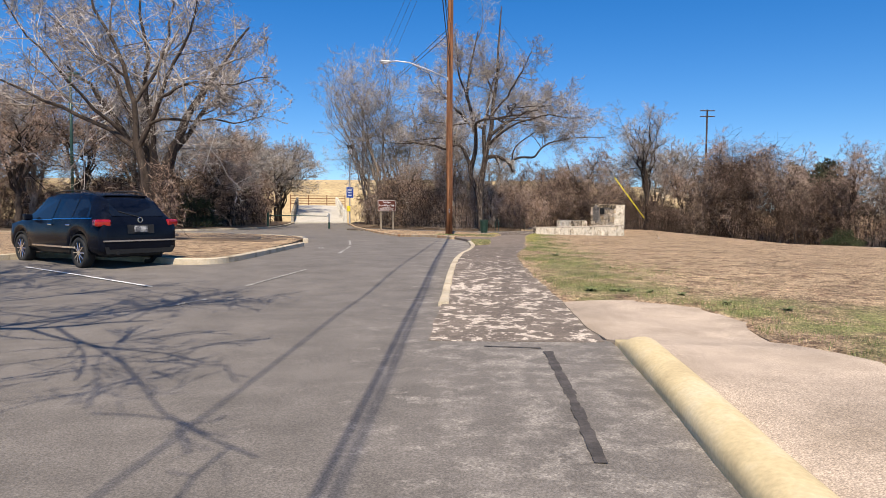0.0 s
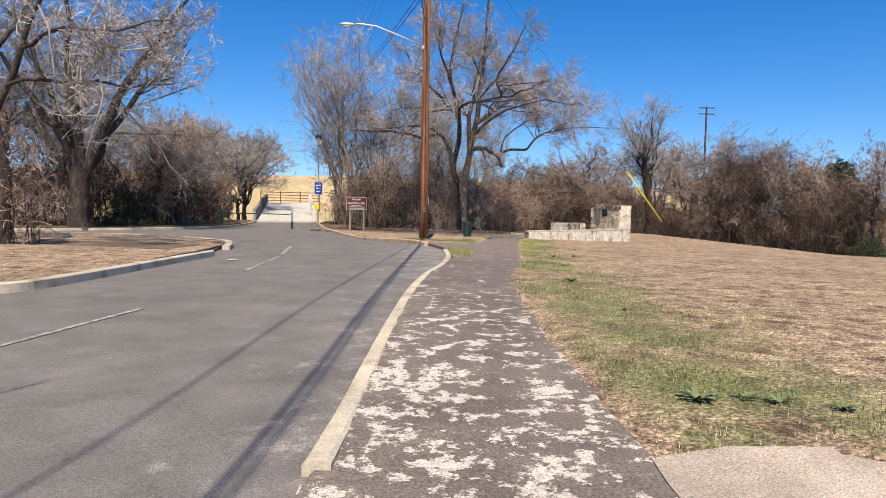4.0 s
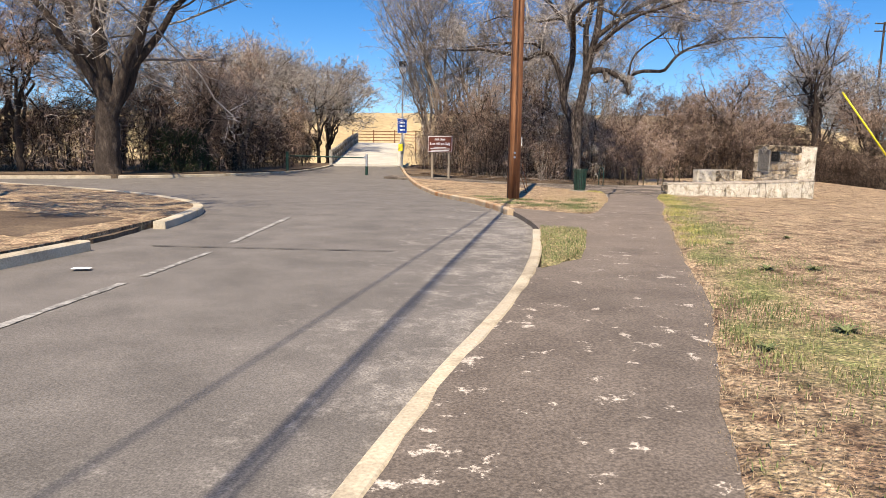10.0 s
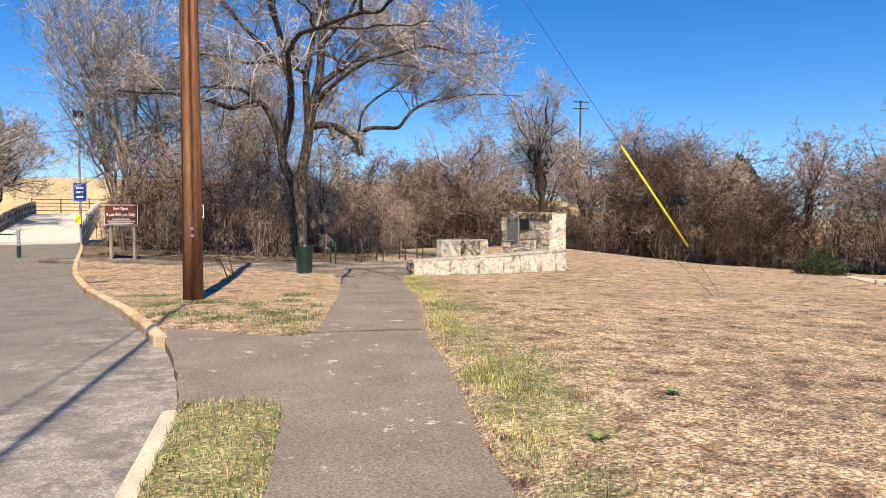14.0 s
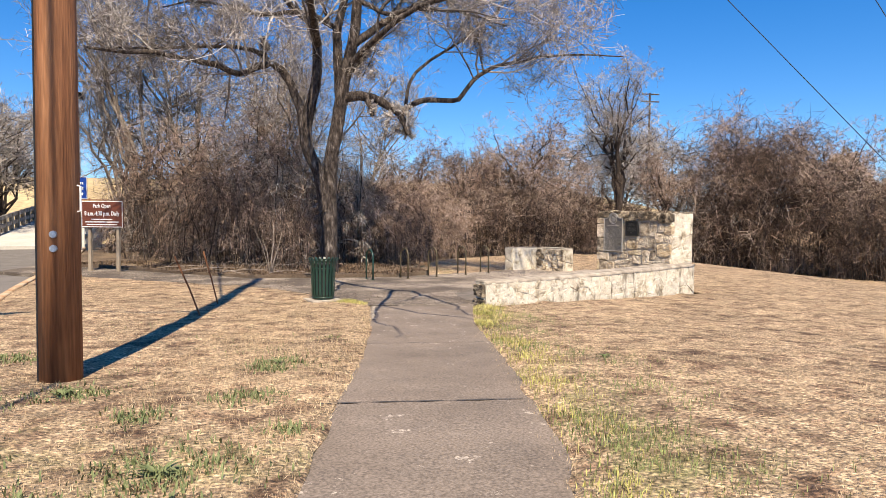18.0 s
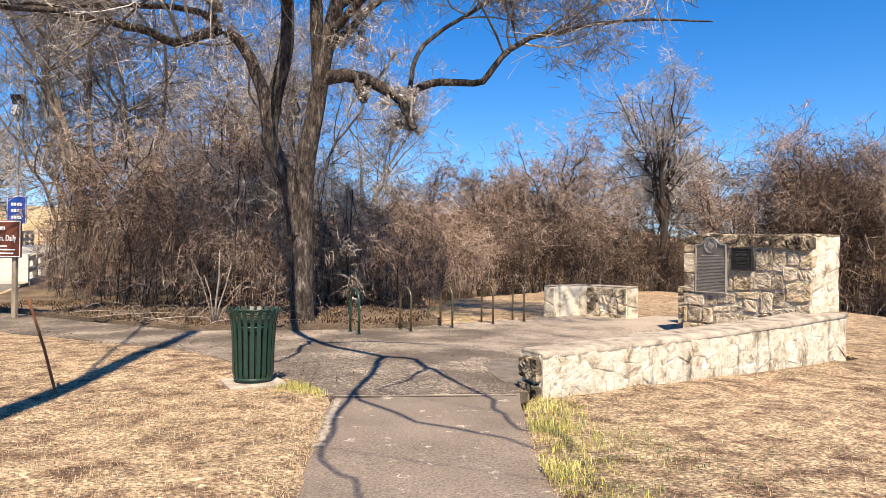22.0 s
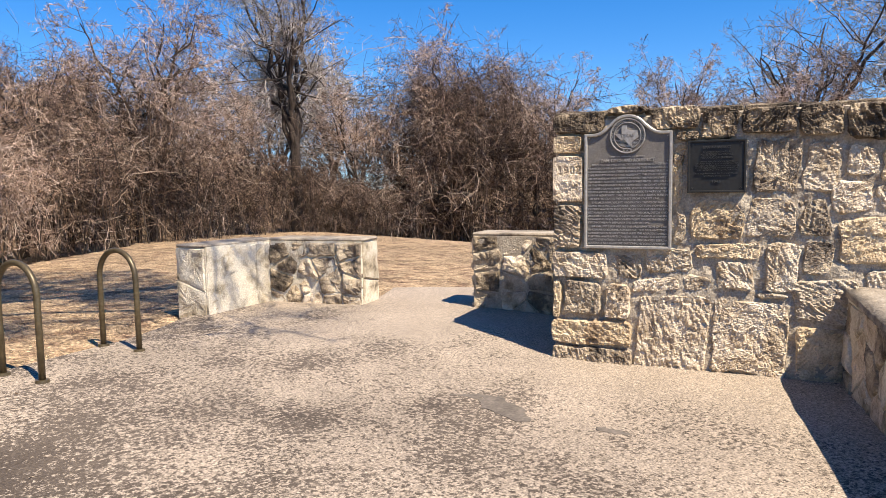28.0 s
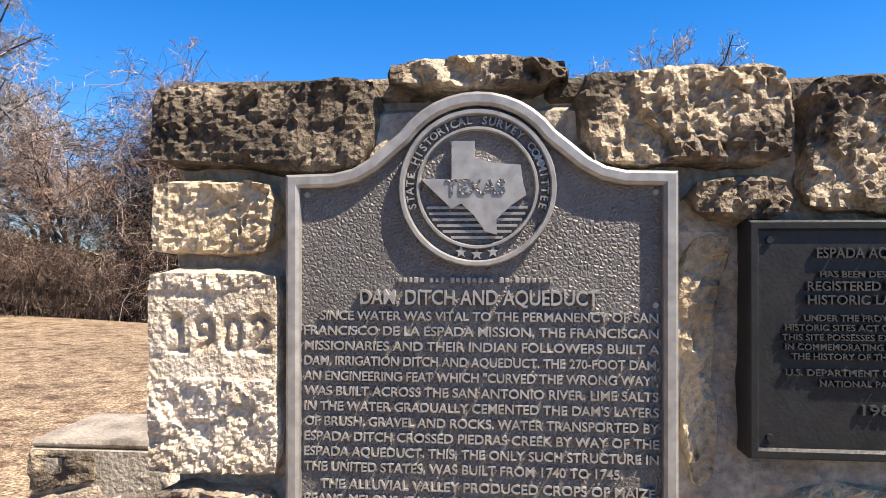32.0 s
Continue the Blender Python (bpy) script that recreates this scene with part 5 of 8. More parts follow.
def far_bank(line, label):
    """A bank of leaf litter rising behind the brush; line runs along its foot, the bank rises on the left of it."""
    ln = smooth_line(line, 1.2)
    bm = bmesh.new()
    rows = []
    for i, p in enumerate(ln):
        t = (ln[min(i + 1, len(ln) - 1)] - ln[max(i - 1, 0)]).normalized()
        row = []
        for u, v in ((0, -0.9), (1.5, -0.4), (3.0, 0.6), (4.6, 1.6), (6.5, 2.1), (8.5, 1.9), (10.5, -1.8)):
            q = Vector((p.x - t.y * u, p.y + t.x * u))
            row.append(bm.verts.new((q.x, q.y, v + h_lawn(p.x, 60) * 0.6 + 0.35 * noise.noise((q.x * 0.35, q.y * 0.35, 2)) + 0.1 * noise.noise((q.x * 1.5, q.y * 1.5, 4)))))
        rows.append(row)
    for p, q in zip(rows, rows[1:]):
        for j in range(len(p) - 1):
            bm.faces.new((p[j], q[j], q[j + 1], p[j + 1]))
    bmesh.ops.recalc_face_normals(bm, faces=bm.faces)
    tagged(link_mesh("creek_bank", bm, M["bank"], smooth=True), label, "bank", kind="structure")


far_bank([(-7.5, 66.5), (-2, 64.5), (4, 64), (9, 68.5), (14, 71.5), (20, 74.5), (27, 75.5), (33, 71.5), (39, 64), (44, 57.5), (52, 48), (66, 24)], "leaf-littered creek bank rising behind the brush")


# ---- stonework ----
def groove(x, z, strokes, r):
    """How deep (0 to 1) a chiselled stroke runs at x, z."""
    best = 9.0
    for (ax, az), (bx, bz) in strokes:
        dx, dz = bx - ax, bz - az
        f = max(0.0, min(1.0, ((x - ax) * dx + (z - az) * dz) / (dx * dx + dz * dz)))
        best = min(best, math.hypot(x - ax - f * dx, z - az - f * dz))
    return max(0.0, 1 - best / r)


def stone_bm(w, hgt, depth=0.12, seed=0, cell=0.04, proud=0.03, rough=0.014, arch=False, strokes=()):
    """A rough-faced stone: face towards -y, foot corner at (0, 0), sides running back to depth."""
    nx, nz = max(2, int(w / cell)), max(2, int(hgt / cell))
    bm = bmesh.new()
    o = Vector((seed * 3.7, seed * 1.3, seed * 2.1))
    slant = math.radians((35, -30, 55, 20, -50)[seed % 5])
    cs, sn = math.cos(slant), math.sin(slant)
    tool = (0.9, 0.3, 0.6, 0.15)[seed % 4]
    pit = (0.4, 1.0, 0.6)[seed % 3]
    # uneven corners, so that no stone is a true rectangle
    rng = random.Random(seed * 13 + 5)
    sk = min(w, hgt) * (0.0 if strokes or cell > 0.03 else 0.07)
    c00, c10, c01, c11 = [(rng.uniform(-0.2, 1.0) * sk, rng.uniform(-0.2, 1.0) * sk) for _ in range(4)]
    grid = []
    for j in range(nz + 1):
        row = []
        for i in range(nx + 1):
            u, v = i / nx, j / nz
            eu, ev = min(u, 1 - u) * w, min(v, 1 - v) * hgt
            edge = min(1.0, min(eu, ev) / 0.017)
            x, z = u * w, v * hgt
            q = Vector((x * 7, z * 7, 0)) + o
            # corners rounded off, sides wandering
            cut = max(0.0, 1 - eu / 0.05) * max(0.0, 1 - ev / 0.05)
            inx = 0.012 * (0.35 + noise.noise(q * 0.9)) + 0.006 * noise.noise(q * 3) + 0.02 * cut
            inz = 0.012 * (0.35 + noise.noise(q * 0.9 + Vector((9, 9, 0)))) + 0.006 * noise.noise(q * 3 + Vector((4, 4, 0))) + 0.02 * cut
            fall = 1 - edge * 0.85
            x += (c00[0] * (1 - u) - c10[0] * u) * (1 - v) + (c01[0] * (1 - u) - c11[0] * u) * v
            z += (c00[1] * (1 - v) - c01[1] * v) * (1 - u) + (c10[1] * (1 - v) - c11[1] * v) * u
            x += inx * fall * (1 if u < 0.5 else -1)
            z += inz * fall * (1 if v < 0.5 else -1)
            if arch and v > 0.5:
                z -= (abs(u - 0.5) * 2) ** 2.2 * hgt * 0.32 * (v - 0.5) * 2
            # chipped facets at two sizes, chisel strokes, pits
            y = 0.0
            for size, amp in ((1.1, 1.0), (2.9, 0.55), (7.0, 0.28)):
                qq = q * size + Vector((0.35 * noise.noise(q * size * 1.3), 0.35 * noise.noise(q * size * 1.3 + Vector((5, 2, 0))), 0))
                cp = noise.voronoi(qq)[1][0]
                tilt = noise.noise_vector(cp * 3.3)
                dv = qq - cp
                y += amp * (0.5 * tilt.z + 1.1 * (tilt.x * dv.x + tilt.y * dv.y))
            p = Vector((x * cs + z * sn, (z * cs - x * sn) * 0.25, seed * 1.7))
            y += tool * (0.5 - 1.5 * abs(noise.noise(p * 34)))
            hole = pit * min(1.0, max(0.0, 0.30 - noise.voronoi(q * 2.3 + Vector((7, 0, 0)))[0][0]) * 5.0) * (0.3 + noise.noise(q * 0.6 + Vector((3, 1, 0))))
            y = -proud * (1 - (1 - edge) ** 3) - rough * (y + 0.25 * noise.noise(q * 18) - 1.5 * max(0.0, hole)) * (0.35 + 0.65 * edge)
            if strokes:
                y = -proud * 0.9 * (1 - (1 - edge) ** 2.2) + (y + proud * 0.9) * (0.25 if any(abs(z - (a[1] + b[1]) / 2) < 0.05 for a, b in strokes) else 0.8) + 0.015 * groove(x, z, strokes, 0.010)
            row.append(bm.verts.new((x, min(y, depth * 0.6), z)))
        grid.append(row)
    for j in range(nz):
        for i in range(nx):
            bm.faces.new((grid[j][i], grid[j][i + 1], grid[j + 1][i + 1], grid[j + 1][i]))
    rim = [grid[0][i] for i in range(nx + 1)] + [grid[j][nx] for j in range(1, nz + 1)] + [grid[nz][i] for i in range(nx - 1, -1, -1)] + [grid[j][0] for j in range(nz - 1, 0, -1)]
    back = [bm.verts.new((v.co.x, depth, v.co.z)) for v in rim]
    n = len(rim)
    for i in range(n):
        bm.faces.new((rim[(i + 1) % n], rim[i], back[i], back[(i + 1) % n]))
    return bm


def lay(parent, frame_m, rects, material="stone", seed=1, cell=0.04, gap=0.012, proud=0.03, rough=0.014, arch=(), carved=None, warp=0.0):
    """Stones of a wall face: rects (u0, u1, z0, z1) in the face's frame; warp: how far their courses wander."""
    for i, (u0, u1, z0, z1) in enumerate(rects):
        bm = stone_bm(u1 - u0 - gap, z1 - z0 - gap, 0.1, seed + i, cell, proud, rough, arch=i in arch, strokes=carved.get(i, ()) if carved else ())
        for v in bm.verts if warp else ():
            q = Vector(((v.co.x + u0) * 3.3, (v.co.z + z0) * 3.3, 1.5))
            v.co.x += warp * (noise.noise(q) + 0.5 * noise.noise(q * 2.3))
            v.co.z += warp * (noise.noise(q + Vector((7, 3, 5))) + 0.5 * noise.noise(q * 2.3 + Vector((2, 9, 4))))
        m = material[(seed + i * 7) % len(material)] if isinstance(material, (list, tuple)) else material
        ob = part("stone", bm, M[m], parent, smooth=False)
        ob.matrix_basis = frame_m @ pose(u0 + gap / 2, 0, z0 + gap / 2)


def coursed(w, z0, z1, seed, hmin=0.14, hmax=0.26, wmin=0.18, wmax=0.5):
    rng = random.Random(seed)
    out, z = [], z0
    while z < z1 - 0.02:
        hh = rng.uniform(hmin, hmax)
        if z1 - z - hh < hmin:
            hh = z1 - z
        u = 0.0
        while u < w - 0.02:
            ww = rng.uniform(wmin, wmax)
            if w - u - ww < wmin:
                ww = w - u
            if hh > 0.2 and rng.random() < 0.3:
                c = hh * rng.uniform(0.4, 0.6)
                out += [(u, u + ww, z, z + c), (u, u + ww, z + c, z + hh)]
            else:
                out.append((u, u + ww, z, z + hh))
            u += ww
        z += hh
    return out


def face_frame(a, b, z=0.0):
    """The frame of a wall face that runs from a to b, seen from its right-hand side: x along it, y into the wall."""
    d = Vector((b[0] - a[0], b[1] - a[1]))
    return pose(a[0], a[1], z, 0, 0, math.degrees(math.atan2(d.y, d.x))), d.length


def mortar_face(parent, m, w, z0, z1, depth, amp, seed, cell=0.022, material="mortar", label="rough grey-tan mortar between the stones"):
    """Uneven mortar between the stones of a face: lumps, hollows and smears; faces -y, depth behind the face plane."""
    nx, nz = int(w / cell), int((z1 - z0) / cell)
    bm = bmesh.new()
    rows = []
    for j in range(nz + 1):
        row = []
        for i in range(nx + 1):
            x, z = i * w / nx, z0 + j * (z1 - z0) / nz
            q = Vector((x * 3.1 + seed, z * 3.1, seed * 1.7))
            y = depth - amp * (1.1 * noise.noise(q) + 0.7 * noise.noise(q * 2.7) + 0.45 * noise.noise(q * 7.5))
            edge = min(i, nx - i, j, nz - j)
            row.append(bm.verts.new((x, y if edge else depth + 0.06, z)))
        rows.append(row)
    for p, q in zip(rows, rows[1:]):
        for i in range(nx):
            bm.faces.new((p[i], p[i + 1], q[i + 1], q[i]))
    ob = part("mortar", bm, M[material], parent, label, smooth=False)
    ob.matrix_basis = m


def clip_half(poly, m, n):
    """The part of a polygon on the near side of the line through m across n."""
    out = []
    for p, q in zip(poly, poly[1:] + poly[:1]):
        a, b = (p - m).dot(n), (q - m).dot(n)
        if a <= 0:
            out.append(p)
        if a * b < 0:
            out.append(p.lerp(q, a / (a - b)))
    return out


def rubble(parent, f, w, z0, z1, size, material, seed, proud=0.012, inset=0.009, rough=0.012):
    """Irregular many-sided stones that fill a wall face, each one a part."""
    rng = random.Random(seed)
    nz = max(1, round((z1 - z0) / size[1]))
    seeds = []
    for j in range(nz):
        nx = max(1, round(w / size[0] * rng.uniform(0.8, 1.2)))
        for i in range(nx):
            seeds.append(Vector(((i + 0.5 + rng.uniform(-0.32, 0.32)) * w / nx, z0 + (j + 0.5 + rng.uniform(-0.28, 0.28)) * (z1 - z0) / nz)))
    for k, c in enumerate(seeds):
        poly = [Vector((0, z0)), Vector((w, z0)), Vector((w, z1)), Vector((0, z1))]
        for o in seeds:
            if o is not c and poly and (o - c).length < size[0] * 4:
                poly = clip_half(poly, (o + c) / 2, o - c)
        if len(poly) < 3:
            continue
        g = sum(poly, Vector((0, 0))) / len(poly)
        edge = []
        for p, q in zip(poly, poly[1:] + poly[:1]):
            n = max(1, round((q - p).length / 0.035))
            for i in range(n):
                v = p.lerp(q, i / n)
                d = (g - v).length or 1
                sh = inset + 0.007 * noise.noise((v.x * 22, v.y * 22, seed))
                edge.append(v.lerp(g, min(0.5, sh / d)))
        bm = bmesh.new()
        lift = proud * rng.uniform(0.4, 1.5)
        tip = Vector((rng.uniform(-1, 1), rng.uniform(-1, 1))) * 0.05
        rings = []
        for sc, up in ((1.0, -4.0), (1.0, 0.0), (0.95, 0.75), (0.8, 1.0), (0.58, 1.0), (0.32, 1.0)):
            ring = []
            for v in edge:
                p = g.lerp(v, sc)
                q = Vector((p.x * 7, p.y * 7, seed * 0.3))
                y = -up * lift - (tip.dot(p - g) if up > 0 else 0) - (rough * (noise.noise(q) + 0.6 * noise.noise(q * 2.6) + 0.3 * noise.noise(q * 6)) if up >= 0 else 0)
                ring.append(bm.verts.new((p.x, y, p.y)))
            rings.append(ring)
        m = len(edge)
        for a, b in zip(rings, rings[1:]):
            for i in range(m):
                bm.faces.new((a[i], a[(i + 1) % m], b[(i + 1) % m], b[i]))
        bm.faces.new(rings[-1])
        part("stone", bm, M[material[k % len(material)]], parent).matrix_basis = f


# marker wall
TW = pose(10.27, 47.45, 0.0, 0, 0, -65.87)
tower = tagged(link_mesh("marker_wall", box(bmesh.new(), (2.50, 0.81, 2.17), TW @ pose(1.01, 0.44, 0.835)), M["mortar"]), "tall rough limestone wall bearing two plaques", "stone wall")
TOPS = [(-0.28, 0.17, 1.762, 1.955), (0.165, 0.525, 1.905, 1.982), (0.52, 0.89, 1.762, 1.955), (0.692, 0.89, 1.67, 1.764), (0.89, 1.16, 1.68, 1.94), (1.16, 1.56, 1.70, 1.92), (1.56, 1.86, 1.66, 1.915), (1.86, 2.3, 1.63, 1.905)]
LEFT = [(-0.28, -0.004, 1.60, 1.765), (-0.28, -0.004, 1.20, 1.60), (-0.28, -0.01, 0.80, 1.20), (-0.28, 0.20, 0.56, 0.80), (-0.28, -0.19, 0.22, 0.56), (-0.19, 0.16, 0.26, 0.56), (0.16, 0.37, 0.24, 0.56), (-0.28, 0.39, 0.0, 0.24), (-0.28, 0.41, -0.17, 0.0)]
MID = [(0.70, 0.80, 1.22, 1.67), (0.20, 0.50, 0.60, 0.80), (0.50, 0.86, 0.62, 0.86), (0.37, 0.76, 0.47, 0.61), (0.76, 1.0, 0.49, 0.61), (0.80, 1.22, 0.90, 1.26), (0.70, 0.80, 0.86, 1.22), (0.41, 0.98, -0.17, 0.47), (0.98, 1.56, -0.17, 0.47), (1.0, 1.30, 0.49, 0.74), (0.86, 1.36, 0.74, 0.90), (-0.01, 0.7, 0.86, 1.28), (-0.01, 0.7, 1.28, 1.70), (0.10, 0.60, 1.70, 1.88)]
RIGHT = [(1.24, 1.62, 1.26, 1.68), (1.62, 1.84, 1.26, 1.64), (1.84, 2.06, 1.38, 1.62), (2.06, 2.3, 1.30, 1.62), (1.22, 1.56, 0.90, 1.24), (1.56, 1.80, 0.94, 1.24), (1.80, 2.06, 1.12, 1.36), (2.06, 2.3, 1.10, 1.30), (1.82, 2.28, 0.74, 1.10), (1.36, 1.62, 0.52, 0.88), (1.62, 1.82, 0.66, 0.92), (1.56, 2.0, 0.30, 0.64), (2.0, 2.3, 0.30, 0.72), (1.56, 2.3, -0.17, 0.30), (1.3, 1.56, 0.47, 0.53), (0.80, 1.24, 1.26, 1.70)]
mortar_face(tower, TW @ pose(-0.25, 0, 0), 2.52, -0.2, 1.9, -0.004, 0.026, 3)
lay(tower, TW, TOPS, "stone_dark", 11, 0.008, 0.002, 0.048, 0.034, warp=0.012)
# the year cut into the stone beside the large plaque
YEAR = [((0.035, 0.275), (0.05, 0.29)), ((0.05, 0.29), (0.05, 0.232)), ((0.035, 0.231), (0.066, 0.231))]
for cx, cz, rx, rz, a0, a1 in ((0.108, 0.274, 0.017, 0.016, 0, 360), (0.172, 0.26, 0.017, 0.03, 0, 360), (0.232, 0.274, 0.017, 0.016, 160, -40)):
    ring = [(cx + rx * math.cos(radians(a0 + (a1 - a0) * k / 9)), cz + rz * math.sin(radians(a0 + (a1 - a0) * k / 9))) for k in range(10)]
    YEAR += list(zip(ring, ring[1:]))
YEAR += [((0.125, 0.274), (0.122, 0.25)), ((0.122, 0.25), (0.100, 0.232)), ((0.246, 0.264), (0.214, 0.232)), ((0.214, 0.232), (0.252, 0.232))]
lay(tower, TW, LEFT[:1] + LEFT[2:], ["stone", "stone_tan", "stone_grey"], 31, 0.008, 0.004, 0.052, 0.026, warp=0.016)
YEAR = [((a[0] * 0.83 + 0.033, a[1] + 0.01), (b[0] * 0.83 + 0.033, b[1] + 0.01)) for a, b in YEAR]
lay(tower, TW, LEFT[1:2], "stone", 35, 0.005, 0.002, 0.062, 0.022, carved={0: YEAR})
lay(tower, TW, MID[:-3], ["stone", "stone_tan", "stone", "stone_grey", "stone"], 51, 0.009, 0.006, 0.022, 0.024, arch=(5,), warp=0.04)
lay(tower, TW, MID[-3:], "stone", 71, 0.05, 0.012, -0.01, 0.008)
lay(tower, TW, RIGHT[:-1], ["stone", "stone_grey", "stone_tan", "stone", "stone"], 81, 0.0095, 0.006, 0.022, 0.024, warp=0.045)
lay(tower, TW, RIGHT[-1:], "stone", 99, 0.05, 0.012, -0.02, 0.008)
mortar_face(tower, TW @ pose(2.268, 0.02, 0, 0, 0, 90), 0.84, -0.25, 1.91, -0.004, 0.016, 23, 0.03, "limewash", "limewashed mortar between the stones")
rubble(tower, TW @ pose(2.268, 0.02, 0, 0, 0, 90), 0.84, -0.25, 1.905, (0.36, 0.3), ["stone_pale"], 111, 0.012, 0.006, 0.016)
lay(tower, TW @ pose(-0.25, 0.86, 0, 0, 0, -90), coursed(0.84, -0.1, 1.92, 6, 0.16, 0.3, 0.25, 0.5), "stone", 131, 0.05, 0.014, 0.03, 0.014)
lay(tower, TW @ pose(2.28, 0.84, 0, 0, 0, 180), coursed(2.54, -0.25, 1.9, 7, 0.2, 0.36, 0.3, 0.7), "stone", 151, 0.08, 0.014, 0.03, 0.012)
bm = bmesh.new()
for i in range(7):
    box(bm, (0.36, 0.85, 0.05), TW @ pose(-0.09 + i * 0.366, 0.45, 1.935 - 0.006 * i, random.uniform(-1, 1), random.uniform(-1, 1), 0), 0.012)
part("capping", bm, M["stone_dark"], tower, "weathered grey mortar capping")

# stub of lower wall behind the marker wall
STUB = TW @ pose(-1.57, 1.38, 0)
stub = tagged(link_mesh("low_stone_wall", box(bmesh.new(), (1.85, 0.48, 1.06), STUB @ pose(0.94, 0.228, 0.28)), M["mortar"]), "short low limestone wall behind the marker", "stone wall")
mortar_face(stub, STUB, 1.85, -0.2, 0.8, -0.004, 0.022, 9)
rubble(stub, STUB, 1.85, -0.15, 0.815, (0.34, 0.2), ["stone_grey", "stone", "stone_dark", "stone"], 201, 0.03, 0.012, 0.034)
lay(stub, STUB @ pose(0.0, 0.48, 0, 0, 0, -90), coursed(0.48, -0.05, 0.82, 22), "stone", 231, 0.04)
part("capping", box(bmesh.new(), (1.87, 0.47, 0.035), STUB @ pose(0.93, 0.24, 0.828), 0.014), M["cap"], stub, "pale mortar capping")

# seat wall with a corner
SA, SB, SC = (8.54, 51.15), (9.48, 51.52), (10.1, 50.46)


def seat_wall():
    f1, l1 = face_frame(SA, SB)
    f2, l2 = face_frame(SB, SC)
    bm = bmesh.new()
    box(bm, (l1 + 0.1, 0.42, 1.0), f1 @ pose(l1 / 2 + 0.06, 0.2, 0.25))
    box(bm, (l2 + 0.1, 0.42, 0.99), f2 @ pose(l2 / 2 - 0.06, 0.2, 0.25))
    w = tagged(link_mesh("seat_wall", bm, M["limewash"]), "low angled limestone wall with a whitewashed side", "stone wall")
    mortar_face(w, f1, l1, -0.1, 0.735, -0.002, 0.01, 19, 0.03, "limewash", "limewashed mortar between the stones")
    rubble(w, f1, l1, -0.06, 0.735, (0.46, 0.36), ["stone_pale"], 301, 0.008, 0.005, 0.012)
    mortar_face(w, f2, l2, -0.2, 0.74, -0.006, 0.022, 13)
    rubble(w, f2, l2, -0.06, 0.735, (0.3, 0.2), ["stone_grey", "stone_dark", "stone", "stone_grey"], 311, 0.03, 0.012, 0.036)
    rubble(w, f2 @ pose(l2, 0.02, 0, 0, 0, 90), 0.42, -0.06, 0.735, (0.4, 0.36), ["stone_pale"], 341, 0.012, 0.006, 0.014)
    rubble(w, f1 @ pose(0.0, 0.44, 0, 0, 0, -90), 0.42, -0.06, 0.735, (0.4, 0.36), ["stone_pale"], 351, 0.012, 0.006, 0.014)
    bm = bmesh.new()
    box(bm, (l1 + 0.14, 0.44, 0.035), f1 @ pose(l1 / 2 + 0.06, 0.22, 0.757), 0.014)
    box(bm, (l2 + 0.02, 0.44, 0.035), f2 @ pose(l2 / 2, 0.22, 0.761), 0.014)
    part("capping", bm, M["cap"], w, "pale mortar capping")


seat_wall()

# long low wall curving up to the marker
OUT = [(5.62, 42.08), (7.1, 42.86), (8.6, 43.66), (10.1, 44.46), (11.9, 45.45)]
INN = [(5.50, 42.5), (6.85, 43.33), (8.3, 44.2), (9.75, 45.0), (11.1, 45.74)]


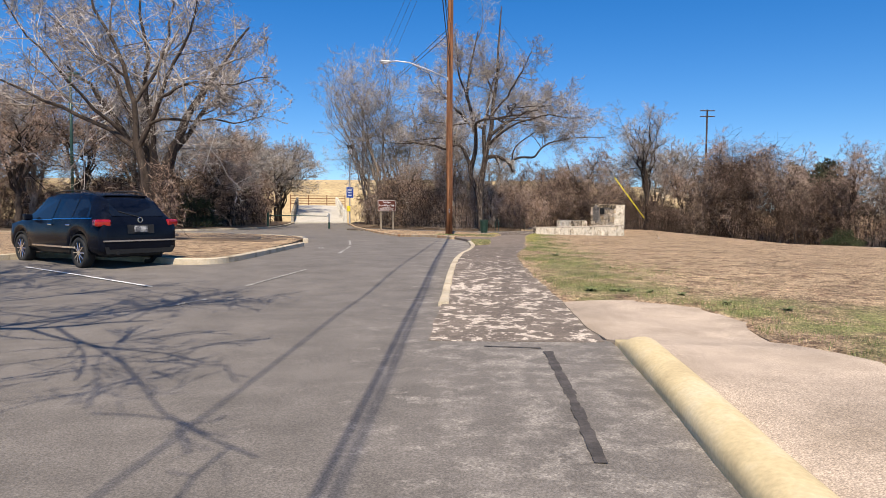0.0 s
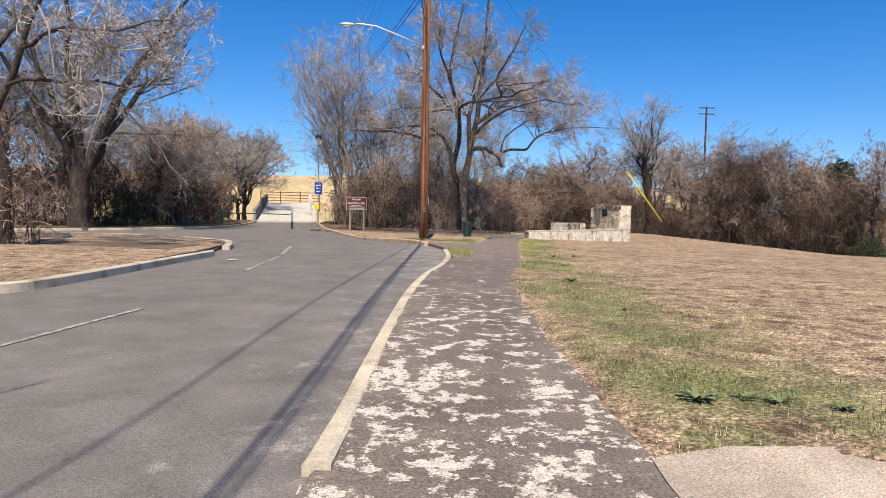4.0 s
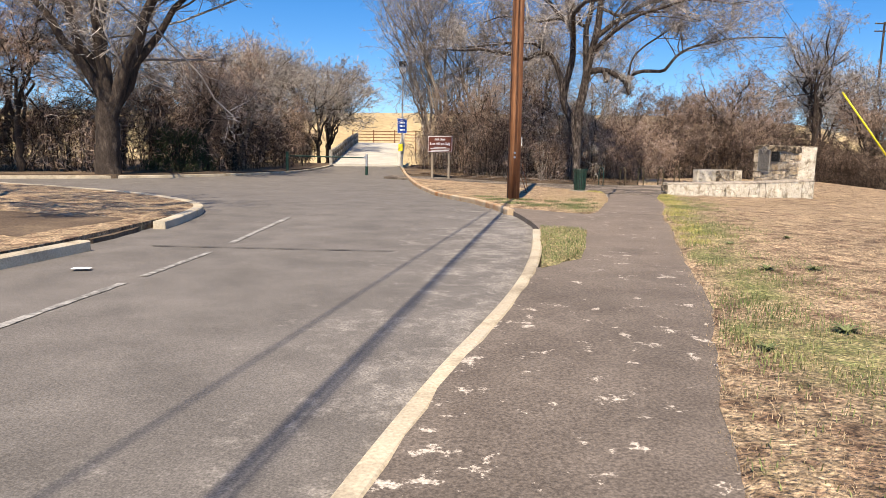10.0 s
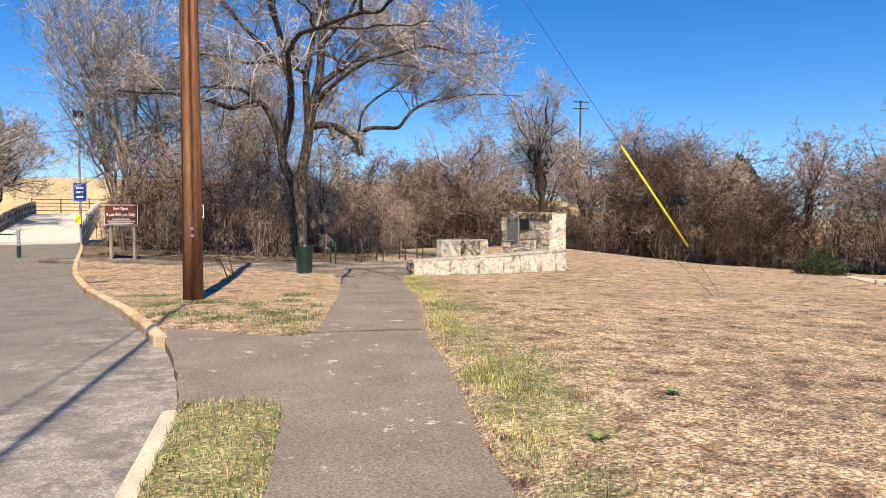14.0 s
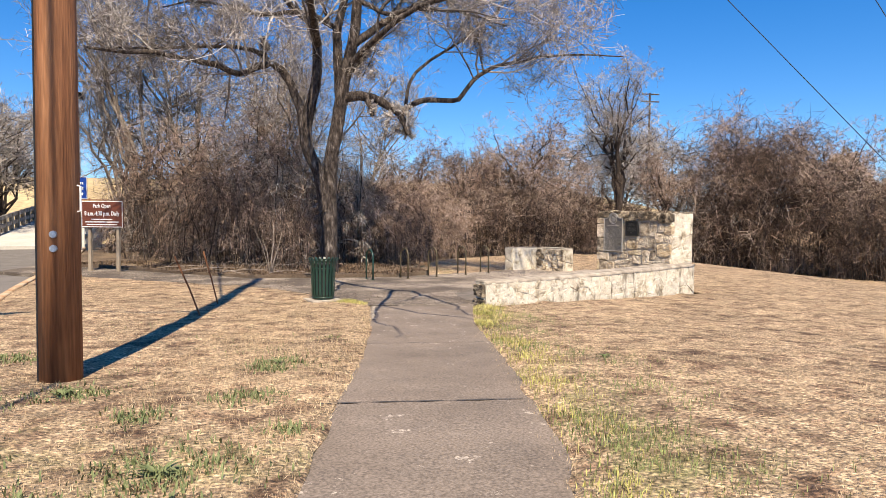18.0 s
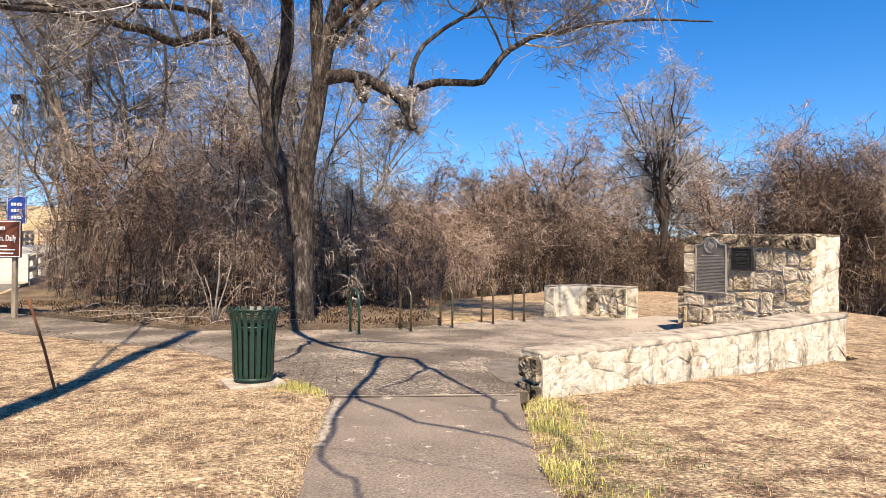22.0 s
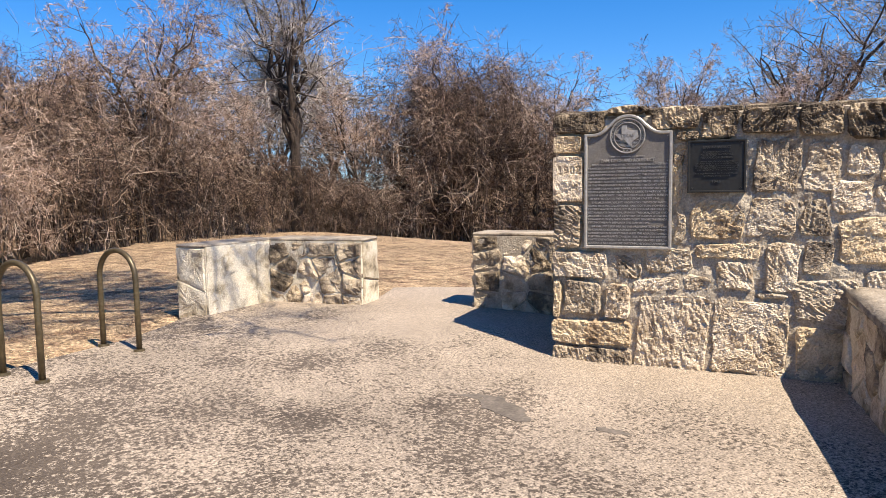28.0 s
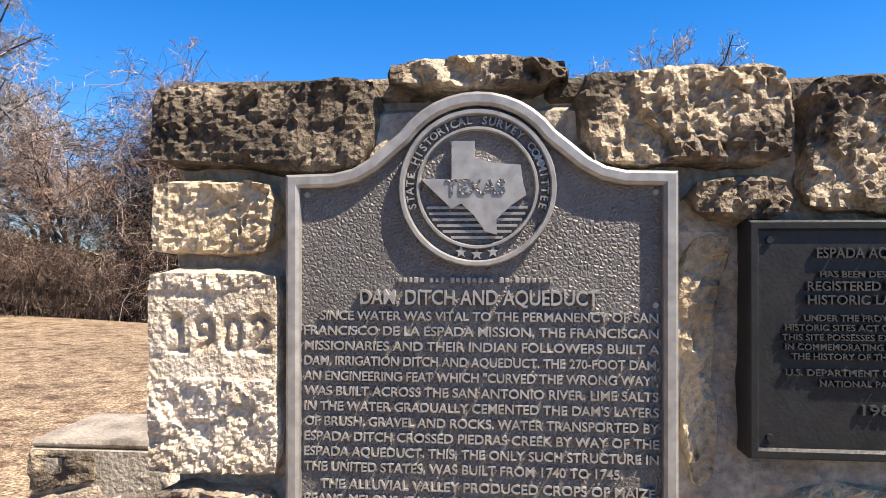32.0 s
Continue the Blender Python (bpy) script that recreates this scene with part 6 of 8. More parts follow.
def low_wall():
    bm = bmesh.new()
    zt = [0.44, 0.45, 0.47, 0.5, 0.56]
    rings = [[bm.verts.new((*INN[i], -0.4)), bm.verts.new((*OUT[i], -0.5)), bm.verts.new((*OUT[i], zt[i])), bm.verts.new((*INN[i], zt[i]))] for i in range(5)]
    for a, b in zip(rings, rings[1:]):
        for j in range(4):
            bm.faces.new((a[j], a[(j + 1) % 4], b[(j + 1) % 4], b[j]))
    bm.faces.new(rings[0][::-1])
    bm.faces.new(rings[-1])
    bmesh.ops.recalc_face_normals(bm, faces=bm.faces)
    w = tagged(link_mesh("low_stone_wall", bm, M["limewash"]), "long low limewashed stone wall curving to the marker", "stone wall")
    for i in range(4):
        f, ln = face_frame(OUT[i], OUT[i + 1])
        mortar_face(w, f, ln, -0.4, zt[i] - 0.005, -0.006, 0.014, 17 + i, 0.025, "limewash", "limewashed mortar between the stones")
        rubble(w, f, ln, -0.3, zt[i] - 0.012, (0.34, 0.26), ["stone_pale"], 410 + i * 20, 0.010, 0.005, 0.014)
        f, ln = face_frame(INN[i + 1], INN[i])
        rubble(w, f, ln, -0.2, zt[i] - 0.012, (0.32, 0.22), ["stone_grey", "stone_pale", "stone"], 510 + i * 20, 0.018, 0.008, 0.018)
    f, ln = face_frame(INN[0], OUT[0])
    lay(w, f, [(0, ln, 0.12, 0.42), (0, ln * 0.6, -0.2, 0.12), (ln * 0.6, ln, -0.2, 0.12)], "stone_dark", 600, 0.02, 0.01, 0.06, 0.03)
    bm = bmesh.new()
    n = 24
    top = []
    for i in range(n + 1):
        s = i / n * 4
        k = min(3, int(s))
        fr = s - k
        a, b = Vector(INN[k]).lerp(Vector(INN[k + 1]), fr), Vector(OUT[k]).lerp(Vector(OUT[k + 1]), fr)
        z = zt[k] * (1 - fr) + zt[k + 1] * fr
        row = []
        for j in range(7):
            p = a.lerp(b, -0.03 + 1.06 * j / 6)
            p += Vector((noise.noise((s * 4, j, 1)), noise.noise((s * 4, j, 7)))) * 0.02
            row.append(bm.verts.new((p.x, p.y, z + 0.03 + 0.012 * noise.noise((s * 3, j * 0.7, 3)) - (0.02 if j in (0, 6) else 0))))
        top.append(row)
    for a, b in zip(top, top[1:]):
        for j in range(6):
            bm.faces.new((a[j], a[j + 1], b[j + 1], b[j]))
    be = [e for e in bm.edges if e.is_boundary]
    ex = bmesh.ops.extrude_edge_only(bm, edges=be)
    for v in ex["geom"]:
        if isinstance(v, bmesh.types.BMVert):
            v.co.z -= 0.05
    bmesh.ops.recalc_face_normals(bm, faces=bm.faces)
    part("capping", bm, M["cap"], w, "smooth pale mortar capping", smooth=True)


low_wall()


# ---- plaques ----
def text_mesh(s, width, height, depth):
    """A line of raised letters, width x height metres, standing on its baseline centred at the origin, facing -y."""
    cu = bpy.data.curves.new("letters", "FONT")
    cu.body, cu.align_x, cu.size, cu.extrude, cu.resolution_u, cu.offset = s, "CENTER", 1.0, 0.5, 3, 0.014
    ob = bpy.data.objects.new("letters", cu)
    scene.collection.objects.link(ob)
    bpy.context.view_layer.update()
    me = bpy.data.meshes.new_from_object(ob.evaluated_get(bpy.context.evaluated_depsgraph_get()))
    bpy.data.objects.remove(ob)
    bpy.data.curves.remove(cu)
    co = np.empty(len(me.vertices) * 3, np.float32)
    me.vertices.foreach_get("co", co)
    co = co.reshape(-1, 3)
    w = max(1e-6, co[:, 0].max() - co[:, 0].min())
    sx = width / w if width else height / 0.69
    out = np.stack([co[:, 0] * sx, -(co[:, 2] + 0.5) * depth, co[:, 1] * height / 0.69], 1)
    me.vertices.foreach_set("co", out.astype(np.float32).ravel())
    me.update()
    return me


def letters(parent, m, s, width, height, depth, material, label=""):
    me = text_mesh(s, width, height, depth)
    me.materials.append(M[material])
    ob = new("lettering", me)
    ob.parent = parent
    ob.matrix_basis = m
    if label:
        tagged(ob, label)
    return ob


def prism(bm, pts, y0, y1):
    """A flat plate with outline pts (x, z) from y0 (front) to y1 (back)."""
    f = [bm.verts.new((x, y0, z)) for x, z in pts]
    b = [bm.verts.new((x, y1, z)) for x, z in pts]
    bm.faces.new(f)
    bm.faces.new(b[::-1])
    n = len(pts)
    for i in range(n):
        bm.faces.new((f[(i + 1) % n], f[i], b[i], b[(i + 1) % n]))
    return bm


def rim_bm(outer, inner, y0, y1):
    bm = bmesh.new()
    n = len(outer)
    rows = [[bm.verts.new((x, y, z)) for x, z in ring] for ring, y in ((outer, y1), (outer, y0 + 0.004), ([(a[0] * 0.8 + b[0] * 0.2, a[1] * 0.8 + b[1] * 0.2) for a, b in zip(outer, inner)], y0),
                                                                        ([(a[0] * 0.25 + b[0] * 0.75, a[1] * 0.25 + b[1] * 0.75) for a, b in zip(outer, inner)], y0), (inner, y0 + 0.006), (inner, y1))]
    for a, b in zip(rows, rows[1:]):
        for i in range(n):
            bm.faces.new((a[i], a[(i + 1) % n], b[(i + 1) % n], b[i]))
    bmesh.ops.recalc_face_normals(bm, faces=bm.faces)
    return bm


def offset_ring(pts, d):
    out, n = [], len(pts)
    for i in range(n):
        a, b, c = Vector(pts[i - 1]), Vector(pts[i]), Vector(pts[(i + 1) % n])
        n1, n2 = (b - a).normalized(), (c - b).normalized()
        m1, m2 = Vector((-n1.y, n1.x)), Vector((-n2.y, n2.x))
        m = (m1 + m2).normalized()
        out.append(tuple(b + m * d / max(0.5, m.dot(m1))))
    return out


def ring_xz(cx, cz, r0, r1, y0, y1, n=48):
    o = [(cx + r0 * math.cos(i * math.tau / n), cz + r0 * math.sin(i * math.tau / n)) for i in range(n)]
    i_ = [(cx + r1 * math.cos(i * math.tau / n), cz + r1 * math.sin(i * math.tau / n)) for i in range(n)]
    return rim_bm(o, i_, y0, y1)


def star(cx, cz, r):
    return [(cx + (r if i % 2 == 0 else r * 0.42) * math.sin(i * math.pi / 5), cz + (r if i % 2 == 0 else r * 0.42) * math.cos(i * math.pi / 5)) for i in range(10)]


def big_plaque():
    e = thing("plaque", "large arched grey metal plaque with raised lettering on the stone wall", "plaque")
    e.matrix_basis = TW
    cx, cz, r = 0.343, 1.735, 0.168
    half = [(0.0, 0.83), (0.686, 0.83), (0.686, 1.76), (0.60, 1.762), (0.565, 1.77), (0.535, 1.787), (0.51, 1.808)]
    arc = [(cx + r * math.cos(a), cz + r * math.sin(a)) for a in [radians(d) for d in range(36, 145, 9)]]
    out = half + arc + [(0.686 - x, z) for x, z in half[:2:-1]] + [(0.0, 1.76)]
    inn = offset_ring(out, 0.024)
    part("plate", prism(bmesh.new(), inn, -0.045, 0.03), M["lead"], e, "pebble-grained grey backing plate")
    part("frame", rim_bm(out, inn, -0.066, 0.04), M["lead_hi"], e, "polished raised border")
    part("seal_rim", ring_xz(cx, cz, 0.139, 0.128, -0.063, -0.04), M["lead_hi"], e)
    part("seal_rim", ring_xz(cx, cz, 0.108, 0.101, -0.060, -0.04), M["lead_hi"], e)
    part("seal_field", prism(bmesh.new(), [(cx + 0.13 * math.cos(i * math.tau / 48), cz + 0.13 * math.sin(i * math.tau / 48)) for i in range(48)], -0.050, -0.04), M["lead"], e)
    state = [(-0.10, 0.005), (-0.045, 0.005), (-0.045, 0.075), (-0.004, 0.075), (-0.004, 0.045), (0.03, 0.034), (0.078, 0.030), (0.083, -0.005), (0.088, -0.025), (0.06, -0.045), (0.035, -0.07), (0.036, -0.098), (0.015, -0.092), (-0.005, -0.062), (-0.028, -0.04), (-0.045, -0.05), (-0.065, -0.03)]
    part("map_relief", prism(bmesh.new(), [(cx + x * 0.98, cz + 0.01 + z * 0.95) for x, z in state], -0.064, -0.04), M["lead_hi"], e, "raised outline map")
    for j in range(6):
        z = cz - 0.035 - j * 0.0105
        hw = math.sqrt(max(0.0, 0.1 ** 2 - (z - cz) ** 2)) * 0.95
        part("wave_line", box(bmesh.new(), (hw * 2, 0.008, 0.0045), pose(cx, -0.052, z)), M["lead_hi"], e)
    for j in (-1, 0, 1):
        part("star", prism(bmesh.new(), star(cx + j * 0.028, cz - 0.117 + abs(j) * 0.004, 0.011), -0.058, -0.045), M["lead_hi"], e)
    letters(e, pose(cx - 0.002, -0.062, cz - 0.012), "TEXAS", 0.105, 0.026, 0.004, "lead", "darker incised lettering")
    word = "STATE HISTORICAL SURVEY COMMITTEE"
    for i, ch in enumerate(word):
        if ch != " ":
            a = radians(196 - 212 * i / (len(word) - 1))
            letters(e, pose(cx + 0.1125 * math.cos(a), -0.049, cz + 0.1125 * math.sin(a), 0, 90 - math.degrees(a), 0), ch, 0, 0.0135, 0.009, "lead_hi")
    bm = bmesh.new()
    x, rng = 0.205, random.Random(4)
    for w in (5, 3, 8, 2, 7):
        for _ in range(w):
            box(bm, (rng.uniform(0.005, 0.008), 0.006, rng.uniform(0.007, 0.011)), pose(x, -0.049, 1.572), 0.001)
            x += 0.0098
        x += 0.008
    part("lettering", bm, M["lead_hi"], e, "small worn heading, unreadable")
    letters(e, pose(0.343, -0.045, 1.529), "DAM, DITCH AND AQUEDUCT", 0.42, 0.025, 0.011, "lead_hi")
    paras = [["SINCE WATER WAS VITAL TO THE PERMANENCY OF SAN", "FRANCISCO DE LA ESPADA MISSION, THE FRANCISCAN", "MISSIONARIES AND THEIR INDIAN FOLLOWERS BUILT A", "DAM, IRRIGATION DITCH AND AQUEDUCT. THE 270-FOOT DAM,",
              "AN ENGINEERING FEAT WHICH \"CURVED THE WRONG WAY\",", "WAS BUILT ACROSS THE SAN ANTONIO RIVER. LIME SALTS", "IN THE WATER GRADUALLY CEMENTED THE DAM'S LAYERS", "OF BRUSH, GRAVEL AND ROCKS. WATER TRANSPORTED BY",
              "ESPADA DITCH CROSSED PIEDRAS CREEK BY WAY OF THE", "ESPADA AQUEDUCT. THIS, THE ONLY SUCH STRUCTURE IN", "THE UNITED STATES, WAS BUILT FROM 1740 TO 1745."],
             ["THE ALLUVIAL VALLEY PRODUCED CROPS OF MAIZE,", "BEANS, MELONS, CALABASHES, AND COTTON. HOWEVER,", "DETERIORATION HAD SET IN AT ESPADA BEFORE ITS", "SECULARIZATION IN 1794. EVEN SO THE DAM, DITCH AND",
              "AQUEDUCT SURVIVED A CENTURY OF INDIAN ATTACKS,", "RAVAGING FLOODS, AND CONTROVERSY BEFORE THE ESPADA", "DITCH COMPANY REPAIRED THE DAM IN 1895."],
             ["IN 1941, TO HELP INSURE THE PRESERVATION OF THIS", "SINGULAR COLONIAL AQUEDUCT, THE SAN ANTONIO", "CONSERVATION SOCIETY PURCHASED THE ADJACENT LANDS.", "FURTHER ASSURANCE CAME IN 1965, WHEN THE UNITED",
              "STATES DEPARTMENT OF INTERIOR DESIGNATED ESPADA", "AQUEDUCT AS A REGISTERED NATIONAL HISTORIC LANDMARK."]]
    z = 1.500
    for p in paras:
        for i, s in enumerate(p):
            w = 0.625 if i else 0.595
            c = 0.343 if i else 0.358
            if s.endswith("1745."):
                w, c = 0.565, 0.313
            if s.endswith("1895."):
                w, c = 0.49, 0.276
            letters(e, pose(c, -0.045, z), s, w, 0.0155, 0.007, "lead_hi")
            z -= 0.0272
        z -= 0.004
    letters(e, pose(0.63, -0.045, 0.863), "(1970)", 0.04, 0.009, 0.006, "lead_hi")
    for x, zz in ((0.035, 1.725), (0.651, 1.725), (0.035, 0.872), (0.651, 1.53)):
        part("stud", cy(0.007, 0.005, (x, -0.04, zz), (x, -0.05, zz), 10), M["lead_hi"], e)


def small_plaque():
    e = thing("plaque", "small square black metal plaque on the stone wall", "plaque")
    e.matrix_basis = TW
    o = [(0.80, 1.275), (1.215, 1.275), (1.215, 1.675), (0.80, 1.675)]
    part("plate", box(bmesh.new(), (0.40, 0.05, 0.385), pose(1.008, -0.035, 1.475), 0.004), M["blackplate"], e)
    part("frame", rim_bm(o, offset_ring(o, 0.018), -0.068, 0.03), M["blackplate"], e, "raised black border")
    rows = [("ESPADA AQUEDUCT", 0.20, 0.017, 1.612), ("HAS BEEN DESIGNATED A", 0.19, 0.010, 1.580), ("REGISTERED NATIONAL", 0.23, 0.015, 1.558), ("HISTORIC LANDMARK", 0.23, 0.015, 1.535),
            ("UNDER THE PROVISIONS OF THE", 0.24, 0.010, 1.507), ("HISTORIC SITES ACT OF AUGUST 21, 1935", 0.30, 0.010, 1.491), ("THIS SITE POSSESSES EXCEPTIONAL VALUE", 0.31, 0.010, 1.475),
            ("IN COMMEMORATING AND ILLUSTRATING", 0.30, 0.010, 1.459), ("THE HISTORY OF THE UNITED STATES", 0.28, 0.010, 1.443), ("U.S. DEPARTMENT OF THE INTERIOR", 0.30, 0.010, 1.416), ("NATIONAL PARK SERVICE", 0.19, 0.010, 1.398), ("1965", 0.06, 0.016, 1.352)]
    for s, w, hh, z in rows:
        letters(e, pose(1.008, -0.060, z), s, w, hh, 0.008, "blackletter")
    for x in (0.835, 1.18):
        for z in (1.31, 1.642):
            part("screw", cy(0.008, 0.006, (x, -0.055, z), (x, -0.066, z), 10), M["blackplate"], e)


big_plaque()
small_plaque()


# ---- things of the plaza ----
def hoop(x0, y0, x1, y1, hgt, material, label):
    a, b = Vector((x0, y0, 0)), Vector((x1, y1, 0))
    e = thing("bicycle_rack", label, "bike rack", group="bicycle racks beside the paving")
    c, d = (a + b) / 2, (b - a)
    r = d.length / 2
    d.normalize()
    pts = [a + Vector((0, 0, -0.05)), a + Vector((0, 0, 0.4)), a + Vector((0, 0, hgt - r))]
    pts += [c + d * (-r * math.cos(t)) + Vector((0, 0, hgt - r + r * math.sin(t))) for t in [i * math.pi / 12 for i in range(1, 12)]]
    pts += [b + Vector((0, 0, hgt - r)), b + Vector((0, 0, 0.4)), b + Vector((0, 0, -0.05))]
    part("hoop", tube_bm(pts, 0.024, 10), M[material], e, smooth=True)
    for p in (a, b):
        part("foot_plate", cy(0.05, 0.045, (p.x, p.y, 0.005), (p.x, p.y, 0.03), 14), M[material], e)
    return e


hoop(3.54, 48.19, 3.70, 47.70, 0.84, "green", "dark green tubular steel bicycle rack hoop")
for q in ((4.53, 48.51, 4.71, 48.10), (5.42, 49.10, 5.61, 48.68), (6.45, 49.88, 6.62, 49.45), (7.28, 50.38, 7.44, 49.94)):
    hoop(*q, 0.86, "bronze", "bronze tubular steel bicycle rack hoop")


def litter_bin(x, y):
    e = thing("litter_bin", "dark green slatted steel litter bin on a concrete slab", "litter bin", (x, y, 0.05))
    part("slab", bx((0.64, 0.64, 0.08), (0, 0, -0.03), 20, 0.01), M["cap"], e, "small concrete slab")
    n = 21
    for i in range(n):
        a = i * math.tau / n
        c, s = math.cos(a), math.sin(a)
        bm = bmesh.new()
        prof = [(0.205, 0.03), (0.228, 0.12), (0.238, 0.45), (0.254, 0.68), (0.276, 0.77), (0.312, 0.84)]
        rows = []
        for rr, z in prof:
            w = 0.0225
            rows.append([bm.verts.new((rr * c + t * -s * w + o * c, rr * s + t * c * w + o * s, z)) for t, o in ((-1, 0), (1, 0), (1, -0.008), (-1, -0.008))])
        for p, q in zip(rows, rows[1:]):
            for j in range(4):
                bm.faces.new((p[j], p[(j + 1) % 4], q[(j + 1) % 4], q[j]))
        bm.faces.new(rows[0][::-1])
        bm.faces.new(rows[-1])
        part("slat", bm, M["green"], e)
    for rr, z, t in ((0.206, 0.05, 0.015), (0.232, 0.64, 0.012), (0.272, 0.79, 0.012)):
        pts = [(rr * math.cos(i * math.tau / 32), rr * math.sin(i * math.tau / 32), z) for i in range(32)]
        part("band", tube_bm(pts, t, 6, close=True), M["green"], e, smooth=True)
    part("liner", cy(0.165, 0.19, (0, 0, 0.04), (0, 0, 0.72), 24), M["blackplastic"], e, "black plastic liner")
    part("base", cy(0.2, 0.2, (0, 0, 0.008), (0, 0, 0.045), 24), M["green"], e)
    return e


litter_bin(2.44, 42.9)

for x, y, dx, dy in ((0.50, 40.8, -0.42, -0.02), (0.47, 42.6, -0.26, -0.05)):
    e = thing("steel_stake", "thin rusty leaning steel stake in the grass", "stake", group="stakes beside the pole")
    part("shaft", tube_bm([(x, y, -0.1), (x + dx * 0.5, y + dy, 0.5), (x + dx, y + dy * 2, 1.0)], 0.016, 6), M["rust"], e)
    part("tip", cy(0.017, 0.01, (x + dx, y + dy * 2, 1.0), (x + dx * 1.03, y + dy * 2, 1.04), 6), M["rust"], e)


# ---- utility pole, wires, guy ----
PX, PY, PZ = 0.22, 35.6, 0.2


def pole():
    e = thing("utility_pole", "tall reddish-brown treated wooden utility pole with a street light arm", "utility pole")
    part("shaft", tube_bm([(PX, PY, -0.3), (PX, PY, 3), (PX - 0.02, PY, 7), (PX, PY, 13), (PX, PY, 18.4)], [0.185, 0.175, 0.16, 0.14, 0.115], 20), M["pole"], e, smooth=True)
    part("arm", tube_bm([(PX - 0.1, PY, 8.25), (PX - 1.0, PY - 0.1, 8.62), (PX - 2.1, PY - 0.25, 9.0), (PX - 2.75, PY - 0.32, 9.06), (PX - 3.05, PY - 0.36, 9.02)], 0.033, 8), M["galv"], e, "galvanised curved light arm", smooth=True)
    bm = bmesh.new()
    prof = [(0, 0.035, 0.03), (0.12, 0.07, 0.06), (0.35, 0.11, 0.08), (0.55, 0.1, 0.07), (0.68, 0.04, 0.03)]
    rings = []
    for s, w, hh in prof:
        c = Vector((PX - 2.95 - s, PY - 0.36, 9.02))
        rings.append([bm.verts.new(c + Vector((0, math.cos(i * math.tau / 12) * w, math.sin(i * math.tau / 12) * hh))) for i in range(12)])
    for a, b in zip(rings, rings[1:]):
        for i in range(12):
            bm.faces.new((a[i], a[(i + 1) % 12], b[(i + 1) % 12], b[i]))
    bm.faces.new(rings[0][::-1])
    bm.faces.new(rings[-1])
    bmesh.ops.recalc_face_normals(bm, faces=bm.faces)
    head = part("lamp_head", bm, M["galv"], e, "pale grey cobra-head street light", smooth=True)
    bm = bmesh.new()
    bmesh.ops.create_uvsphere(bm, u_segments=14, v_segments=8, radius=1, matrix=pose(PX - 3.32, PY - 0.36, 8.965) @ Matrix.Diagonal((0.2, 0.085, 0.06, 1)))
    part("lens", bm, M["lampglass"], head, smooth=True)
    part("bracket", bx((0.1, 0.3, 0.16), (PX - 0.14, PY, 8.22), 0, 0.01), M["galv"], e)
    for z in (1.51, 1.385):
        part("bolt_plate", cy(0.035, 0.03, (PX + 0.02, PY - 0.172, z), (PX + 0.02, PY - 0.19, z), 12), M["galv"], e, "small bright metal disc")
    part("conduit_handle", tube_bm([(PX + 0.165, PY - 0.03, 1.95), (PX + 0.2, PY - 0.03, 1.94), (PX + 0.2, PY - 0.03, 1.72), (PX + 0.165, PY - 0.03, 1.71)], 0.009, 6), M["sign_white"], e, "white bracket")
    part("ground_wire", tube_bm([(PX - 0.15, PY - 0.11, 0.0), (PX - 0.14, PY - 0.105, 5), (PX - 0.12, PY - 0.09, 12)], 0.008, 5), M["wire"], e)
    for z in (7.1, 7.35):
        part("insulator", cy(0.04, 0.03, (PX - 0.16, PY - 0.06, z), (PX - 0.22, PY - 0.08, z), 10), M["galv"], e)


pole()


def wire(a, b, r, sag, label="black overhead cable between poles", n=24):
    a, b = Vector(a), Vector(b)
    pts = [a.lerp(b, i / n) - Vector((0, 0, sag * 4 * (i / n) * (1 - i / n))) for i in range(n + 1)]
    return tagged(link_mesh("overhead_cable", tube_bm(pts, r, 5), M["wire"]), label, "cable", "overhead cables")


for dz, bx_, r in ((17.6, -16.2, 0.012), (17.0, -15.0, 0.012), (16.4, -13.6, 0.012), (10.9, -15.8, 0.018), (10.6, -15.6, 0.02)):
    wire((PX, PY, dz), (bx_, 122, 20.2), r, 0.5)
for dz, xx, r in ((17.6, -1.6, 0.012), (9.4, -1.52, 0.015), (11.0, -4.0, 0.014), (8.8, -1.72, 0.019)):
    wire((PX, PY, dz), (xx, -44, dz - 0.4), r, 0.4)
for gz, gx_, gy_ in ((14.6, 11.2, 35.2), (9.5, 11.1, 35.25)):
    wire((PX, PY, gz), (gx_, gy_, -0.1), 0.0045, 0.0, "steel guy cable down to the lawn", 4)
ga, gb = Vector((PX, PY, 14.6)), Vector((11.2, 35.2, -0.1))
e = thing("guy_guard", "bright yellow plastic guard on the guy cable", "cable guard")
part("tube", tube_bm([ga.lerp(gb, 0.778), ga.lerp(gb, 0.85), ga.lerp(gb, 0.916)], 0.022, 10), M["yellow"], e, smooth=True)
part("end_cap", cy(0.024, 0.014, ga.lerp(gb, 0.778), ga.lerp(gb, 0.773), 10), M["yellow"], e)
e = thing("guy_anchor", "galvanised anchor rod set in the lawn", "anchor")
part("rod", cy(0.012, 0.012, (11.22, 35.2, -0.3), (11.05, 35.2, 0.1), 8), M["galv"], e)
part("eye", tube_bm([(11.04 + 0.03 * math.cos(i * 1.047), 35.2, 0.12 + 0.03 * math.sin(i * 1.047)) for i in range(6)], 0.008, 6, close=True), M["galv"], e)

